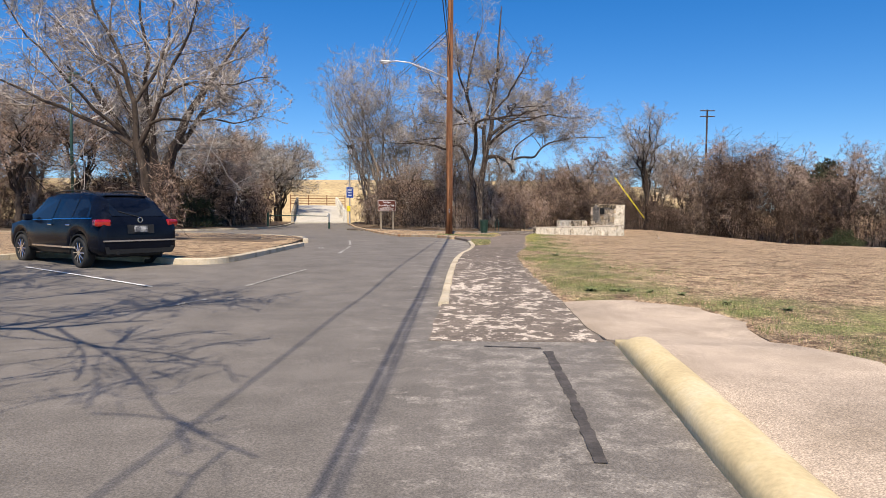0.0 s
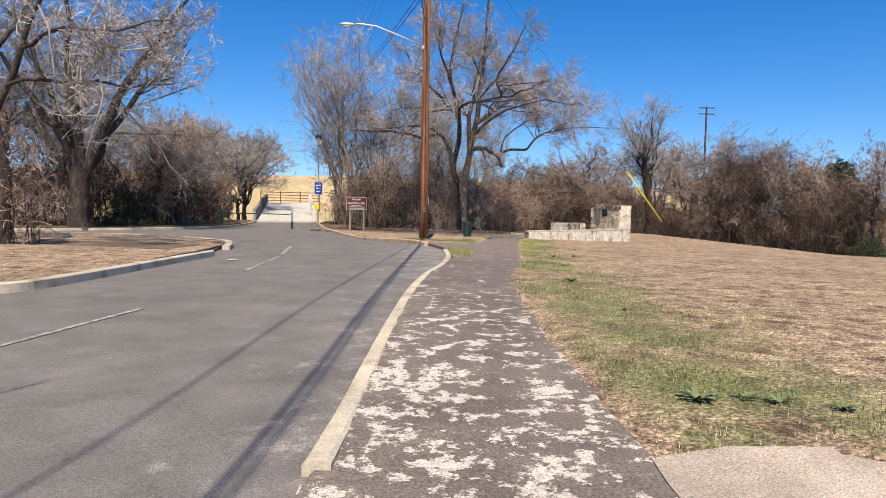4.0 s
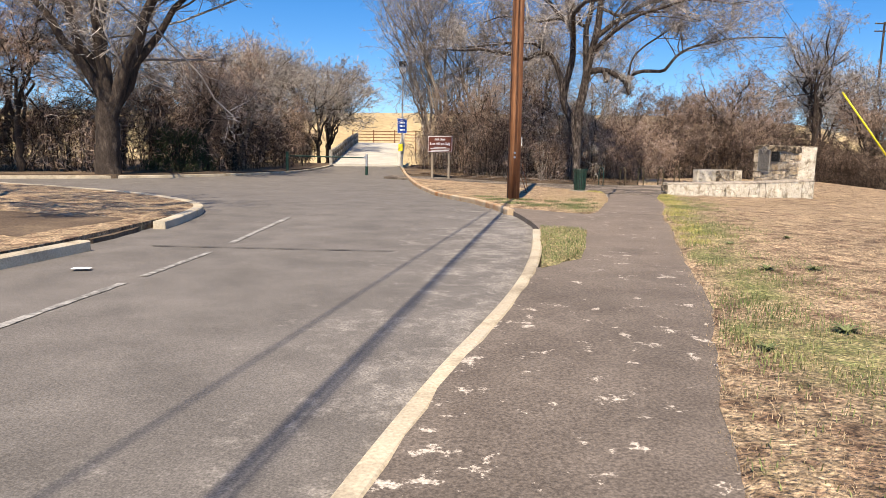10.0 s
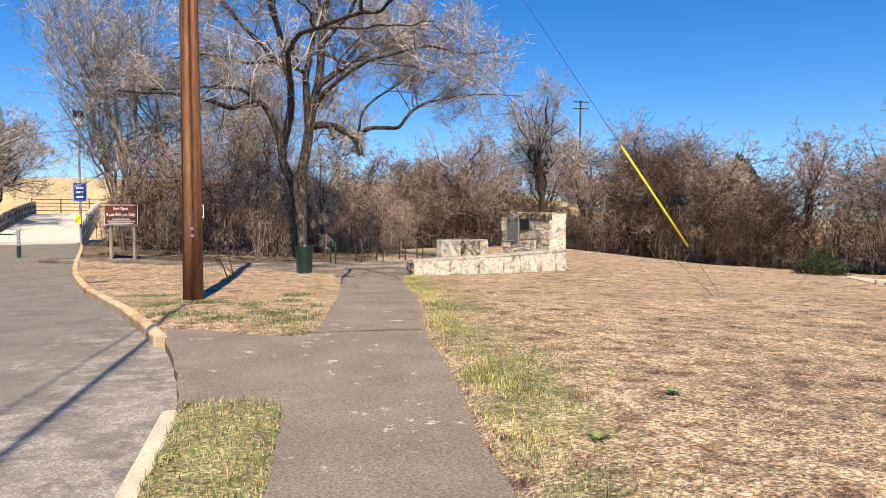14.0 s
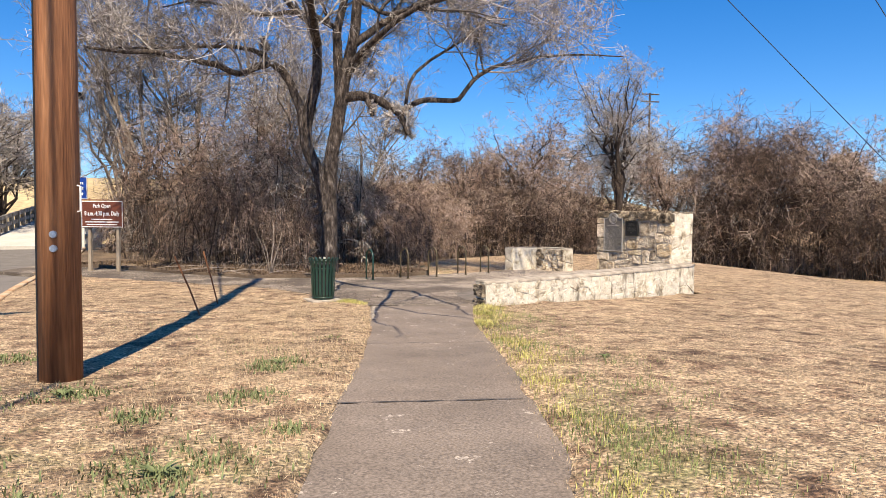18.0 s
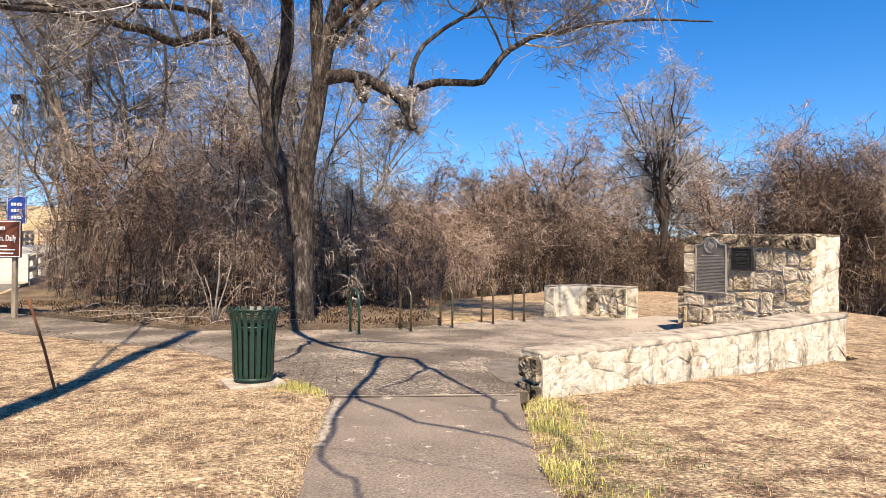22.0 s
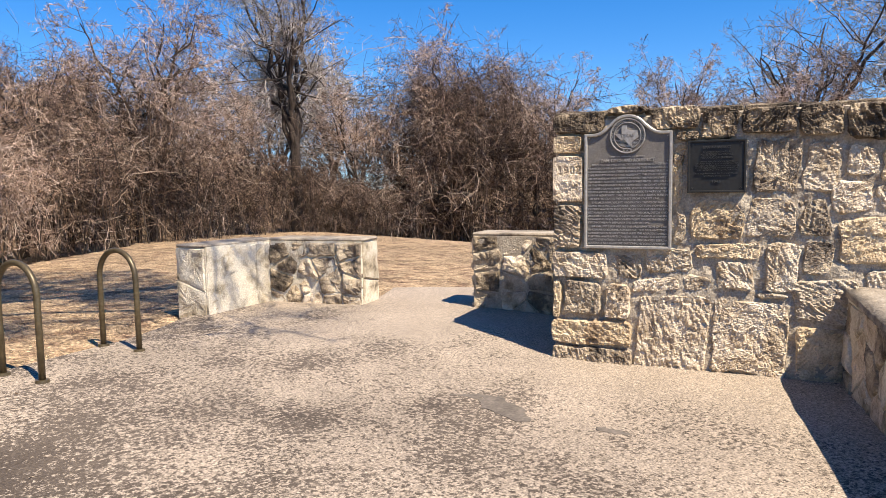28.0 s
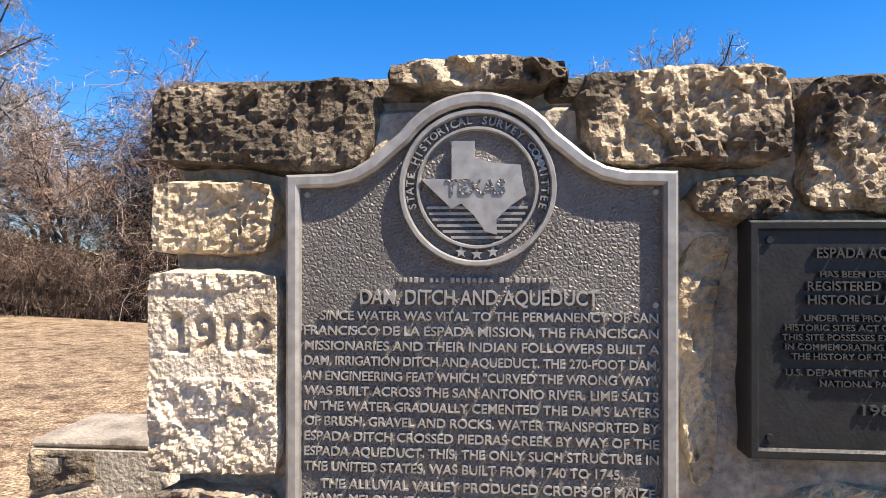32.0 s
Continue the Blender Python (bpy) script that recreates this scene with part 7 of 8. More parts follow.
for x, y, zt, zb in ((41, 109, 17.6, 0), (-15, 122, 20.4, 6)):
    e = thing("utility_pole", "distant wooden utility pole with crossarms", "utility pole")
    part("shaft", tube_bm([(x, y, zb), (x, y, (zt + zb) / 2), (x, y, zt)], [0.17, 0.15, 0.12], 10), M["bark_dark"], e)
    for z in (zt - 0.2, zt - 1.1):
        part("crossarm", bx((2.3, 0.12, 0.14), (x, y - 0.15, z), 0, 0.01), M["bark_dark"], e)
        for k in (-1.0, -0.5, 0.5, 1.0):
            part("insulator", cy(0.05, 0.04, (x + k, y - 0.15, z + 0.07), (x + k, y - 0.15, z + 0.22), 8), M["galv"], e)


# ---- signs ----
def park_sign():
    e = thing("park_sign", "brown park-hours sign with white lettering on two posts", "sign")
    m = pose(-4.45, 51.5, 0, 0, 0, -22)
    e.matrix_basis = m
    part("panel", box(bmesh.new(), (1.5, 0.05, 0.84), pose(0, 0, 1.78), 0.03, 2), M["sign_brown"], e)
    o = [(-0.735, 1.375), (0.735, 1.375), (0.735, 2.185), (-0.735, 2.185)]
    part("border", rim_bm(o, offset_ring(o, 0.022), -0.03, -0.02), M["sign_white"], e, "thin white border")
    for x in (-0.52, 0.5):
        part("post", box(bmesh.new(), (0.11, 0.09, 2.3), pose(x, 0.075, 0.75), 0.01), M["sign_wood"], e, "weathered square timber post")
    letters(e, pose(0, -0.026, 1.98), "Park Open", 0.62, 0.12, 0.004, "sign_white")
    letters(e, pose(0, -0.026, 1.74), "8 a.m.-4:30 p.m. Daily", 1.25, 0.13, 0.004, "sign_white")
    bm = bmesh.new()
    for z, w in ((1.62, 0.75), (1.54, 1.2), (1.46, 1.1)):
        box(bm, (w, 0.006, 0.03), pose(0, -0.027, z))
    part("small_print", bm, M["sign_white"], e, "rows of unreadable small print")


park_sign()


def blue_sign():
    e = thing("blue_sign", "blue sign with white wording on a pale post", "sign")
    e.matrix_basis = pose(-8.75, 62.0, 0.2, 0, 0, 8)
    part("post", cy(0.06, 0.055, (0, 0.1, -0.3), (0, 0.1, 6.9), 12), M["galv"], e)
    part("panel", box(bmesh.new(), (0.66, 0.03, 1.02), pose(0, 0.02, 2.82), 0.012), M["sign_blue"], e)
    o = [(-0.315, 2.325), (0.315, 2.325), (0.315, 3.315), (-0.315, 3.315)]
    part("border", rim_bm(o, offset_ring(o, 0.018), -0.004, 0.01), M["sign_white"], e, "thin white border")
    for z, w in ((3.03, 0.36), (2.80, 0.36), (2.55, 0.34)):
        n = 4
        for i in range(n):
            bm = bmesh.new()
            box(bm, (w / n * 0.75, 0.008, 0.11), pose(-w / 2 + w / n * (i + 0.5), 0.0, z))
            part("wording", bm, M["sign_white"], e, "white wording, unreadable")
    part("call_box", box(bmesh.new(), (0.3, 0.2, 0.5), pose(-0.1, 0.0, 1.35), 0.02), M["yellow"], e, "yellow call box")
    part("sensor_box", box(bmesh.new(), (0.42, 0.22, 0.42), pose(0, 0.02, 6.5), 0.03), M["sign_white"], e, "pale box high on the post")
    part("solar_panel", box(bmesh.new(), (0.5, 0.04, 0.4), pose(0, 0.1, 6.95, 40), 0.01), M["glass"], e, "dark tilted panel")


blue_sign()


# ---- bridge, barrier and far gate ----
def bridge():
    a, b = Vector((-11.9, 64.0)), Vector((-16.6, 87.5))
    d = (b - a).normalized()
    r = Vector((d.y, -d.x))
    n = 16
    bm = bmesh.new()
    rows = []
    for i in range(n + 1):
        p = a.lerp(b, i / n)
        z = h_bridge(p.y) + 0.03
        rows.append([bm.verts.new((p.x + r.x * u, p.y + r.y * u, z + v)) for u, v in ((-2.6, -0.5), (-2.6, 0.0), (0, 0.03), (2.6, 0.0), (2.6, -0.5))])
    for p, q in zip(rows, rows[1:]):
        for j in range(4):
            bm.faces.new((p[j], p[j + 1], q[j + 1], q[j]))
        bm.faces.new((p[4], p[0], q[0], q[4]))
    bm.faces.new(rows[0][::-1])
    bm.faces.new(rows[-1])
    bmesh.ops.recalc_face_normals(bm, faces=bm.faces)
    tagged(link_mesh("bridge_deck", bm, M["deck"]), "pale concrete bridge deck rising towards the gate", "bridge", kind="structure")
    for side, mt, lab in ((-1, "rail", "weathered grey bridge railing with square posts"), (1, "rail_white", "pale concrete bridge railing")):
        e = thing("bridge_railing", lab, "railing")
        for i in range(0, n + 1):
            p = a.lerp(b, i / n) + r * side * 2.45
            part("post", bx((0.24, 0.24, 1.15), (p.x, p.y, h_bridge(p.y) + 0.5), math.degrees(math.atan2(d.y, d.x)), 0.02), M[mt], e)
        for zz in (0.45, 0.92):
            pts = [(*(a.lerp(b, i / n) + r * side * 2.45), h_bridge(a.lerp(b, i / n).y) + zz) for i in range(n + 1)]
            bm = bmesh.new()
            rr = []
            for x, y, z in pts:
                rr.append([bm.verts.new((x + r.x * u, y + r.y * u, z + v)) for u, v in ((-0.07, -0.1), (-0.07, 0.1), (0.07, 0.1), (0.07, -0.1))])
            for p, q in zip(rr, rr[1:]):
                for j in range(4):
                    bm.faces.new((p[j], p[(j + 1) % 4], q[(j + 1) % 4], q[j]))
            bm.faces.new(rr[0][::-1])
            bm.faces.new(rr[-1])
            bmesh.ops.recalc_face_normals(bm, faces=bm.faces)
            part("rail", bm, M[mt], e)


bridge()
e = thing("farm_gate", "rusty tubular steel field gate at the foot of the levee", "gate")
for z in (2.35, 2.7, 3.05, 3.4):
    part("bar", cy(0.04, 0.04, (-21.5, 94, z - 0.1), (-14.0, 94, z - 0.1), 8), M["rust"], e)
for x in (-21.5, -19.0, -16.5, -14.0):
    part("upright", cy(0.06, 0.06, (x, 94, 1.0), (x, 94, 3.45), 8), M["rust"], e)

e = thing("barrier", "steel swing barrier bar between green posts across the road", "barrier")
part("post", cy(0.085, 0.085, (-9.5, 55.5, -0.2), (-9.5, 55.5, 0.42), 14), M["green"], e, "dark green lower post")
part("post", cy(0.07, 0.07, (-9.5, 55.5, 0.42), (-9.5, 55.5, 1.12), 14), M["galv"], e, "pale grey upper post")
part("cap", cy(0.075, 0.03, (-9.5, 55.5, 1.12), (-9.5, 55.5, 1.17), 14), M["galv"], e)
part("post", cy(0.09, 0.09, (-14.6, 55.9, -0.2), (-14.6, 55.9, 1.2), 14), M["green"], e, "dark green hinge post")
part("bar", cy(0.04, 0.035, (-14.6, 55.9, 0.95), (-9.6, 55.5, 0.92), 10), M["green"], e)
part("latch", bx((0.12, 0.08, 0.14), (-9.62, 55.5, 0.95), 0, 0.01), M["galv"], e)

e = thing("drain_outlet", "pale concrete drain outlet with a dark pipe mouth", "drain")
dz = h_lawn(27.7, 47.0)
part("headwall", bx((0.9, 0.25, 0.55), (27.7, 47.0, dz + 0.1), -35, 0.03), M["kerb"], e)
part("pipe", cy(0.16, 0.16, (27.64, 46.90, dz + 0.12), (27.5, 46.74, dz + 0.12), 14), M["blackplastic"], e, "dark pipe mouth")

patch("concrete_path", smooth_line([(33.2, 55.5), (30.4, 50), (26.8, 44.2), (22, 37), (20.4, 33), (21.4, 32.6), (23, 36.4), (27.8, 43.6), (31.6, 49.6), (34.2, 55)], 0.6, 1, True), lambda x, y: h_lawn(x, y) + 0.03, M["kerb"], 0.6, 0.15, label="pale concrete path crossing the lawn")
e = thing("lamp_post", "slim dark green steel lamp post on the grass island", "lamp post")
lz = h_road(-16.6, 30.4)
part("shaft", tube_bm([(-16.6, 30.4, lz), (-16.6, 30.4, lz + 4), (-16.6, 30.4, lz + 7.2)], [0.075, 0.065, 0.055], 12), M["green"], e, smooth=True)
part("base", cy(0.16, 0.13, (-16.6, 30.4, lz), (-16.6, 30.4, lz + 0.25), 14), M["green"], e)
part("lamp_head", bx((0.6, 0.22, 0.1), (-16.5, 30.4, lz + 7.22), 0, 0.02), M["green"], e)


# ---- road markings and patches ----
def strip_on(name, a, b, w, zf, material, label, lift=0.006, seg=8, jag=0.0):
    a, b = Vector(a), Vector(b)
    d = (b - a).normalized()
    r = Vector((d.y, -d.x)) * w / 2
    bm = bmesh.new()
    rows = []
    rng = random.Random(int(a.x * 100))
    for i in range(seg + 1):
        p = a.lerp(b, i / seg)
        j = r * (1 + 1.6 * jag * noise.noise((i * 0.37, a.x * 7, a.y)))
        rows.append([bm.verts.new((p.x + s * j.x, p.y + s * j.y, zf(p.x, p.y) + lift)) for s in (-1, 1)])
    for p, q in zip(rows, rows[1:]):
        bm.faces.new((p[0], p[1], q[1], q[0]))
    bmesh.ops.recalc_face_normals(bm, faces=bm.faces)
    if bm.faces[:] and bm.faces[:][0].normal.z < 0:
        bmesh.ops.reverse_faces(bm, faces=bm.faces)
    return tagged(link_mesh(name, bm, M[material]), label, "road marking", kind="structure")


strip_on("parking_line", (-9.36, 15.2), (-5.2, 12.2), 0.085, z_road, "white", "white painted parking bay line", 0.016, 24)
strip_on("parking_line", (-3.55, 12.4), (-3.0, 15.2), 0.08, z_road, "faint", "worn white road line", 0.008, 16, 0.3)
strip_on("parking_line", (-3.9, 9.8), (-3.6, 11.2), 0.08, z_road, "faint", "faint worn road line", 0.008, 12, 0.3)
for a, b in (((-3.1, 20.3), (-3.2, 22.2)), ((-3.22, 22.6), (-3.36, 24.4)), ((-3.48, 25.3), (-4.04, 29.1))):
    strip_on("parking_line", a, b, 0.09, z_road, "faint", "worn white road line", 0.008, 24, 0.3)
for a, b, w in (((1.2, 7.0), (1.15, 5.4), 0.09), ((1.15, 5.4), (1.06, 3.9), 0.08), ((0.55, 7.24), (1.15, 7.16), 0.03)):
    strip_on("tar_patch", a, b, w, z_road, "patch", "dark tar-filled crack in the asphalt", 0.008, 40, 0.3)
for jy in (31.05, 34.3, 37.6):
    strip_on("path_joint", (edge_of(jy) - 1.75, jy + 0.05), (edge_of(jy) - 0.05, jy), 0.022, z_walk, "patch", "dark expansion joint across the footpath", 0.008, 30, 0.8)
strip_on("tar_patch", (-4.4, 24.7), (-0.9, 25.1), 0.035, z_road, "patch", "dark sealed crack across the road", 0.014, 20, 0.8)
for cx, cy_, rx, ry, rz_, sd in ((5.66, 43.6, 0.36, 0.88, -0.12, 3), (8.93, 47.5, 0.2, 0.24, -0.5, 5), (8.8, 47.02, 0.13, 0.28, -0.35, 6), (8.96, 46.28, 0.05, 0.1, 0.2, 8)):
    ring = []
    for i in range(40):
        a = i * math.tau / 40
        k = 1 + 0.34 * noise.noise((math.cos(a) * 1.7, math.sin(a) * 1.7, sd)) + 0.16 * noise.noise((math.cos(a) * 4, math.sin(a) * 4, sd))
        u, v = rx * k * math.cos(a), ry * k * math.sin(a)
        ring.append((cx + u * math.cos(rz_) - v * math.sin(rz_), cy_ + u * math.sin(rz_) + v * math.cos(rz_)))
    patch("tar_patch", ring, lambda x, y: z_plaza(x, y) + 0.005, M["paving_patch"], 0.12, 0.01, label="smooth dark patch in the worn paving", jag=0.02)
strip_on("path_joint", (3.36, 42.17), (5.34, 42.08), 0.03, lambda x, y: 0.012, "cap", "pale joint where the footpath meets the paving", 0.008, 40, 0.7)
strip_on("path_joint", (3.42, 42.1), (3.3, 40.3), 0.07, z_walk, "cap", "pale crumbled edge of the footpath", 0.007, 60, 1.0)
strip_on("paper_scrap", (-4.2, 22.74), (-4.0, 22.8), 0.12, z_road, "sign_white", "crumpled white paper scrap on the road", 0.03, 3, 0.4)


# ---- parked car ----
def suv():
    e = thing("car", "black sport utility car parked nose-in at the kerb", "car")
    e.matrix_basis = pose(-7.6, 15.95, h_road(-7, 15) - 0.02, 0, 0, math.degrees(math.atan2(0.59, -0.81))) @ Matrix.Scale(0.975, 4)
    # stations from tail to nose: x, sill, belt, roof, half width low, half width at roof
    st = [(-1.02, 0.50, 0.86, 0.92, 0.80, 0.72), (-0.98, 0.36, 1.00, 1.08, 0.90, 0.76), (-0.86, 0.34, 1.08, 1.24, 0.94, 0.72), (-0.55, 0.34, 1.12, 1.58, 0.96, 0.62), (-0.25, 0.34, 1.12, 1.70, 0.97, 0.64),
          (0.5, 0.32, 1.10, 1.76, 0.98, 0.67), (1.4, 0.32, 1.08, 1.76, 0.98, 0.68), (2.1, 0.32, 1.06, 1.68, 0.98, 0.66), (2.75, 0.32, 1.05, 1.32, 0.97, 0.70), (3.05, 0.32, 1.04, 1.13, 0.96, 0.76), (3.6, 0.33, 0.98, 1.04, 0.94, 0.74), (3.85, 0.36, 0.86, 0.92, 0.86, 0.66), (3.98, 0.42, 0.66, 0.74, 0.70, 0.55)]
    bm = bmesh.new()
    rings = []
    xs = {s_[0] for s_ in st}
    for c in (0.0, 3.02):
        xs |= {c - 0.435, c + 0.435} | {c + 0.425 * math.sin(radians(d)) for d in (-89, -70, -45, -20, 0, 20, 45, 70, 89)}
    for x in sorted(xs):
        sl_, bl, rf, w, wr = [float(np.interp(x, [s_[0] for s_ in st], [s_[i] for s_ in st])) for i in range(1, 6)]
        for c in (0.0, 3.02):
            if abs(x - c) < 0.426:
                sl_ = max(sl_, 0.365 + math.sqrt(0.426 ** 2 - (x - c) ** 2))
        half = [(w * 0.90, sl_), (w * 0.985, sl_ + 0.12), (w, (sl_ + bl) / 2 + 0.03), (w * 0.975, bl), (wr + (w - wr) * 0.32, bl + (rf - bl) * 0.62), (wr, rf - 0.03 * min(1, (rf - bl) * 3)), (wr * 0.62, rf + 0.012), (0.0, rf + 0.02)]
        ring = [(y, z) for y, z in half] + [(-y, z) for y, z in half[-2::-1]]
        rings.append([bm.verts.new((x, y, z)) for y, z in ring])
    for a, b in zip(rings, rings[1:]):
        for j in range(len(a) - 1):
            bm.faces.new((a[j], a[j + 1], b[j + 1], b[j]))
        bm.faces.new((a[-1], a[0], b[0], b[-1]))
    bm.faces.new(rings[0][::-1])
    bm.faces.new(rings[-1])
    bmesh.ops.recalc_face_normals(bm, faces=bm.faces)
    body = part("body", bm, M["car"], e, smooth=True)

    def side_y(x, z):
        k = max(i for i in range(len(st) - 1) if st[i][0] <= x)
        f = (x - st[k][0]) / (st[k + 1][0] - st[k][0])
        sl_, bl, rf, w, wr = [st[k][i] * (1 - f) + st[k + 1][i] * f for i in range(1, 6)]
        half = [(w * 0.90, sl_), (w * 0.985, sl_ + 0.12), (w, (sl_ + bl) / 2 + 0.03), (w * 0.975, bl), (wr + (w - wr) * 0.32, bl + (rf - bl) * 0.62), (wr, rf - 0.03)]
        return float(np.interp(z, [p[1] for p in half], [p[0] for p in half]))

    def panel(pts, s, off, mt, name, parent=e, label=""):
        b2 = bmesh.new()
        f = [b2.verts.new((x, s * (side_y(x, z) + off), z)) for x, z in pts]
        k = [b2.verts.new((x, s * (side_y(x, z) - 0.02), z)) for x, z in pts]
        b2.faces.new(f)
        n = len(pts)
        for i in range(n):
            b2.faces.new((f[i], f[(i + 1) % n], k[(i + 1) % n], k[i]))
        bmesh.ops.recalc_face_normals(b2, faces=b2.faces)
        return part(name, b2, M[mt], parent, label)

    for s in (-1, 1):
        for pts in ([(-0.42, 1.20), (0.28, 1.17), (0.28, 1.60), (-0.05, 1.60), (-0.28, 1.45)], [(0.34, 1.165), (1.22, 1.14), (1.22, 1.62), (0.34, 1.61)], [(1.28, 1.135), (2.45, 1.12), (2.2, 1.42), (1.95, 1.58), (1.28, 1.62)]):
            panel(pts, s, 0.006, "glass", "side_window", e, "dark tinted window")
        for x0, x1, z in ((-0.55, 0.3, 1.155), (0.3, 1.25, 1.135), (1.25, 2.6, 1.10)):
            panel([(x0, z), (x1, z - 0.01), (x1, z + 0.012), (x0, z + 0.022)], s, 0.012, "chrome", "window_trim", e, "chrome window trim")
        panel([(0.1, 0.46), (2.3, 0.46), (2.3, 0.50), (0.1, 0.50)], s, 0.015, "chrome", "sill_trim", e, "chrome lower door strip")
        for x in (0.42, 1.32):
            part("door_handle", bx((0.2, 0.035, 0.035), (x, s * 0.985, 1.0), 0, 0.012), M["chrome"], e, "chrome door handle")
        for x in (0.32, 1.24, 2.2):
            panel([(x, 0.5), (x + 0.012, 0.5), (x + 0.012, 1.1), (x, 1.1)], s, 0.002, "blackplastic", "door_gap", body)
        part("mirror", bx((0.14, 0.2, 0.16), (2.32, s * 1.06, 1.16), 0, 0.04, 2), M["car"], e)
        part("tail_light", bx((0.44, 0.34, 0.17), (-0.765, s * 0.795, 1.06), s * -16, 0.06, 3), M["tail"], e, "red tail light")
        part("roof_rail", tube_bm([(-0.1, s * 0.60, 1.74), (0.3, s * 0.62, 1.81), (1.3, s * 0.63, 1.81), (1.75, s * 0.62, 1.76)], 0.018, 6), M["blackplastic"], e)
        for x in (0.0, 3.02):
            bm = bmesh.new()
            arc = [(x + r_ * math.cos(a), 0.365 + r_ * math.sin(a)) for r_ in (0.435, 0.405) for a in [radians(d) for d in range(0, 181, 12)]]
            vs = [[bm.verts.new((px_, s * q, pz_)) for q in (0.62, 0.978 * side_y(x, 0.75) + 0.012)] for px_, pz_ in arc]
            k = len(vs) // 2
            for i in range(k - 1):
                for p_, q_ in ((0, 1), (k, 1)):
                    bm.faces.new((vs[p_ + i][0], vs[p_ + i + 1][0], vs[p_ + i + 1][1], vs[p_ + i][1]))
                bm.faces.new((vs[i][1], vs[i + 1][1], vs[k + i + 1][1], vs[k + i][1]))
            bmesh.ops.recalc_face_normals(bm, faces=bm.faces)
            part("wheel_arch", bm, M["blackplastic"], e)
            w = new("wheel")
            w.parent = e
            w.location = (x, s * 0.835, 0.365)
            bm = bmesh.new()
            prof = [(0.245, -0.11), (0.33, -0.12), (0.362, -0.09), (0.366, 0), (0.362, 0.09), (0.33, 0.12), (0.245, 0.11)]
            rr = []
            for i in range(32):
                a = i * math.tau / 32
                rr.append([bm.verts.new((q * math.cos(a), y, q * math.sin(a))) for q, y in prof])
            for i in range(32):
                p, q = rr[i], rr[(i + 1) % 32]
                for j in range(len(p)):
                    bm.faces.new((p[j], p[(j + 1) % len(p)], q[(j + 1) % len(p)], q[j]))
            bmesh.ops.recalc_face_normals(bm, faces=bm.faces)
            part("tyre", bm, M["tyre"], w, smooth=True)
            bm = bmesh.new()
            cyl(bm, 0.07, 0.06, (0, s * 0.06, 0), (0, s * 0.115, 0), 14)
            for i in range(10):
                a = i * math.tau / 10
                box(bm, (0.2, 0.03, 0.032), pose(0.145 * math.cos(a), s * 0.1, 0.145 * math.sin(a), 0, -math.degrees(a), 0), 0.006)
            part("rim", bm, M["chrome"], w, "bright alloy spokes")
            bm = bmesh.new()
            cyl(bm, 0.245, 0.245, (0, s * 0.02, 0), (0, s * 0.05, 0), 24)
            part("brake_disc", bm, M["blackplastic"], w)

    def back(name, pts, off, mt, label=""):
        b2 = bmesh.new()
        fx = lambda z: float(np.interp(z, [0.36, 0.86, 0.92, 1.08, 1.24, 1.58, 1.70], [-0.99, -1.03, -1.03, -0.99, -0.87, -0.56, -0.26]))
        f = [b2.verts.new((fx(z) - off, y, z)) for y, z in pts]
        k = [b2.verts.new((fx(z) + 0.03, y, z)) for y, z in pts]
        b2.faces.new(f)
        for i in range(len(pts)):
            b2.faces.new((f[i], f[(i + 1) % len(pts)], k[(i + 1) % len(pts)], k[i]))
        bmesh.ops.recalc_face_normals(b2, faces=b2.faces)
        return part(name, b2, M[mt], e, label)

    back("rear_window", [(-0.62, 1.22), (0.62, 1.22), (0.64, 1.3), (0.5, 1.60), (-0.5, 1.60), (-0.64, 1.3)], 0.012, "glass", "dark tinted rear window")
    back("number_plate", [(-0.16, 0.86), (0.16, 0.86), (0.16, 0.995), (-0.16, 0.995)], 0.02, "plate", "grey number plate")
    back("plate_recess", [(-0.32, 0.82), (0.32, 0.82), (0.32, 1.02), (-0.32, 1.02)], 0.008, "blackplastic")
    back("chrome_strip", [(-0.88, 0.64), (0.88, 0.64), (0.88, 0.675), (-0.88, 0.675)], 0.025, "chrome", "chrome bumper strip")
    back("lower_bumper", [(-0.8, 0.36), (0.8, 0.36), (0.84, 0.52), (-0.84, 0.52)], 0.012, "blackplastic")
    part("badge", ring_xz(0, 0, 0.06, 0.045, -0.012, 0.012, 24), M["chrome"], e, "round chrome badge").matrix_basis = pose(-0.985, 0, 1.13, 0, 0, -90)
    part("underbody", bx((4.4, 1.3, 0.3), (1.45, 0, 0.42), 0, 0.03), M["blackplastic"], e)
    part("spoiler", bx((0.16, 1.05, 0.03), (-0.33, 0, 1.675), 0, 0.012, 2, ry=14), M["car"], e)
    part("wiper", tube_bm([(-0.93, 0.0, 1.20), (-0.86, 0.25, 1.27), (-0.80, 0.42, 1.33)], 0.01, 5), M["blackplastic"], e)
    for s in (-0.55, 0.55):
        part("exhaust", cy(0.04, 0.04, (-1.03, s, 0.38), (-0.85, s, 0.38), 12), M["blackplastic"], e)


suv()


# ---- grass ----
def in_poly(poly, X, Y):
    c = np.zeros(len(X), bool)
    for (x0, y0), (x1, y1) in zip(poly, poly[1:] + poly[:1]):
        if y0 != y1:
            c ^= ((y0 > Y) != (y1 > Y)) & (X < (x1 - x0) * (Y - y0) / (y1 - y0) + x0)
    return c


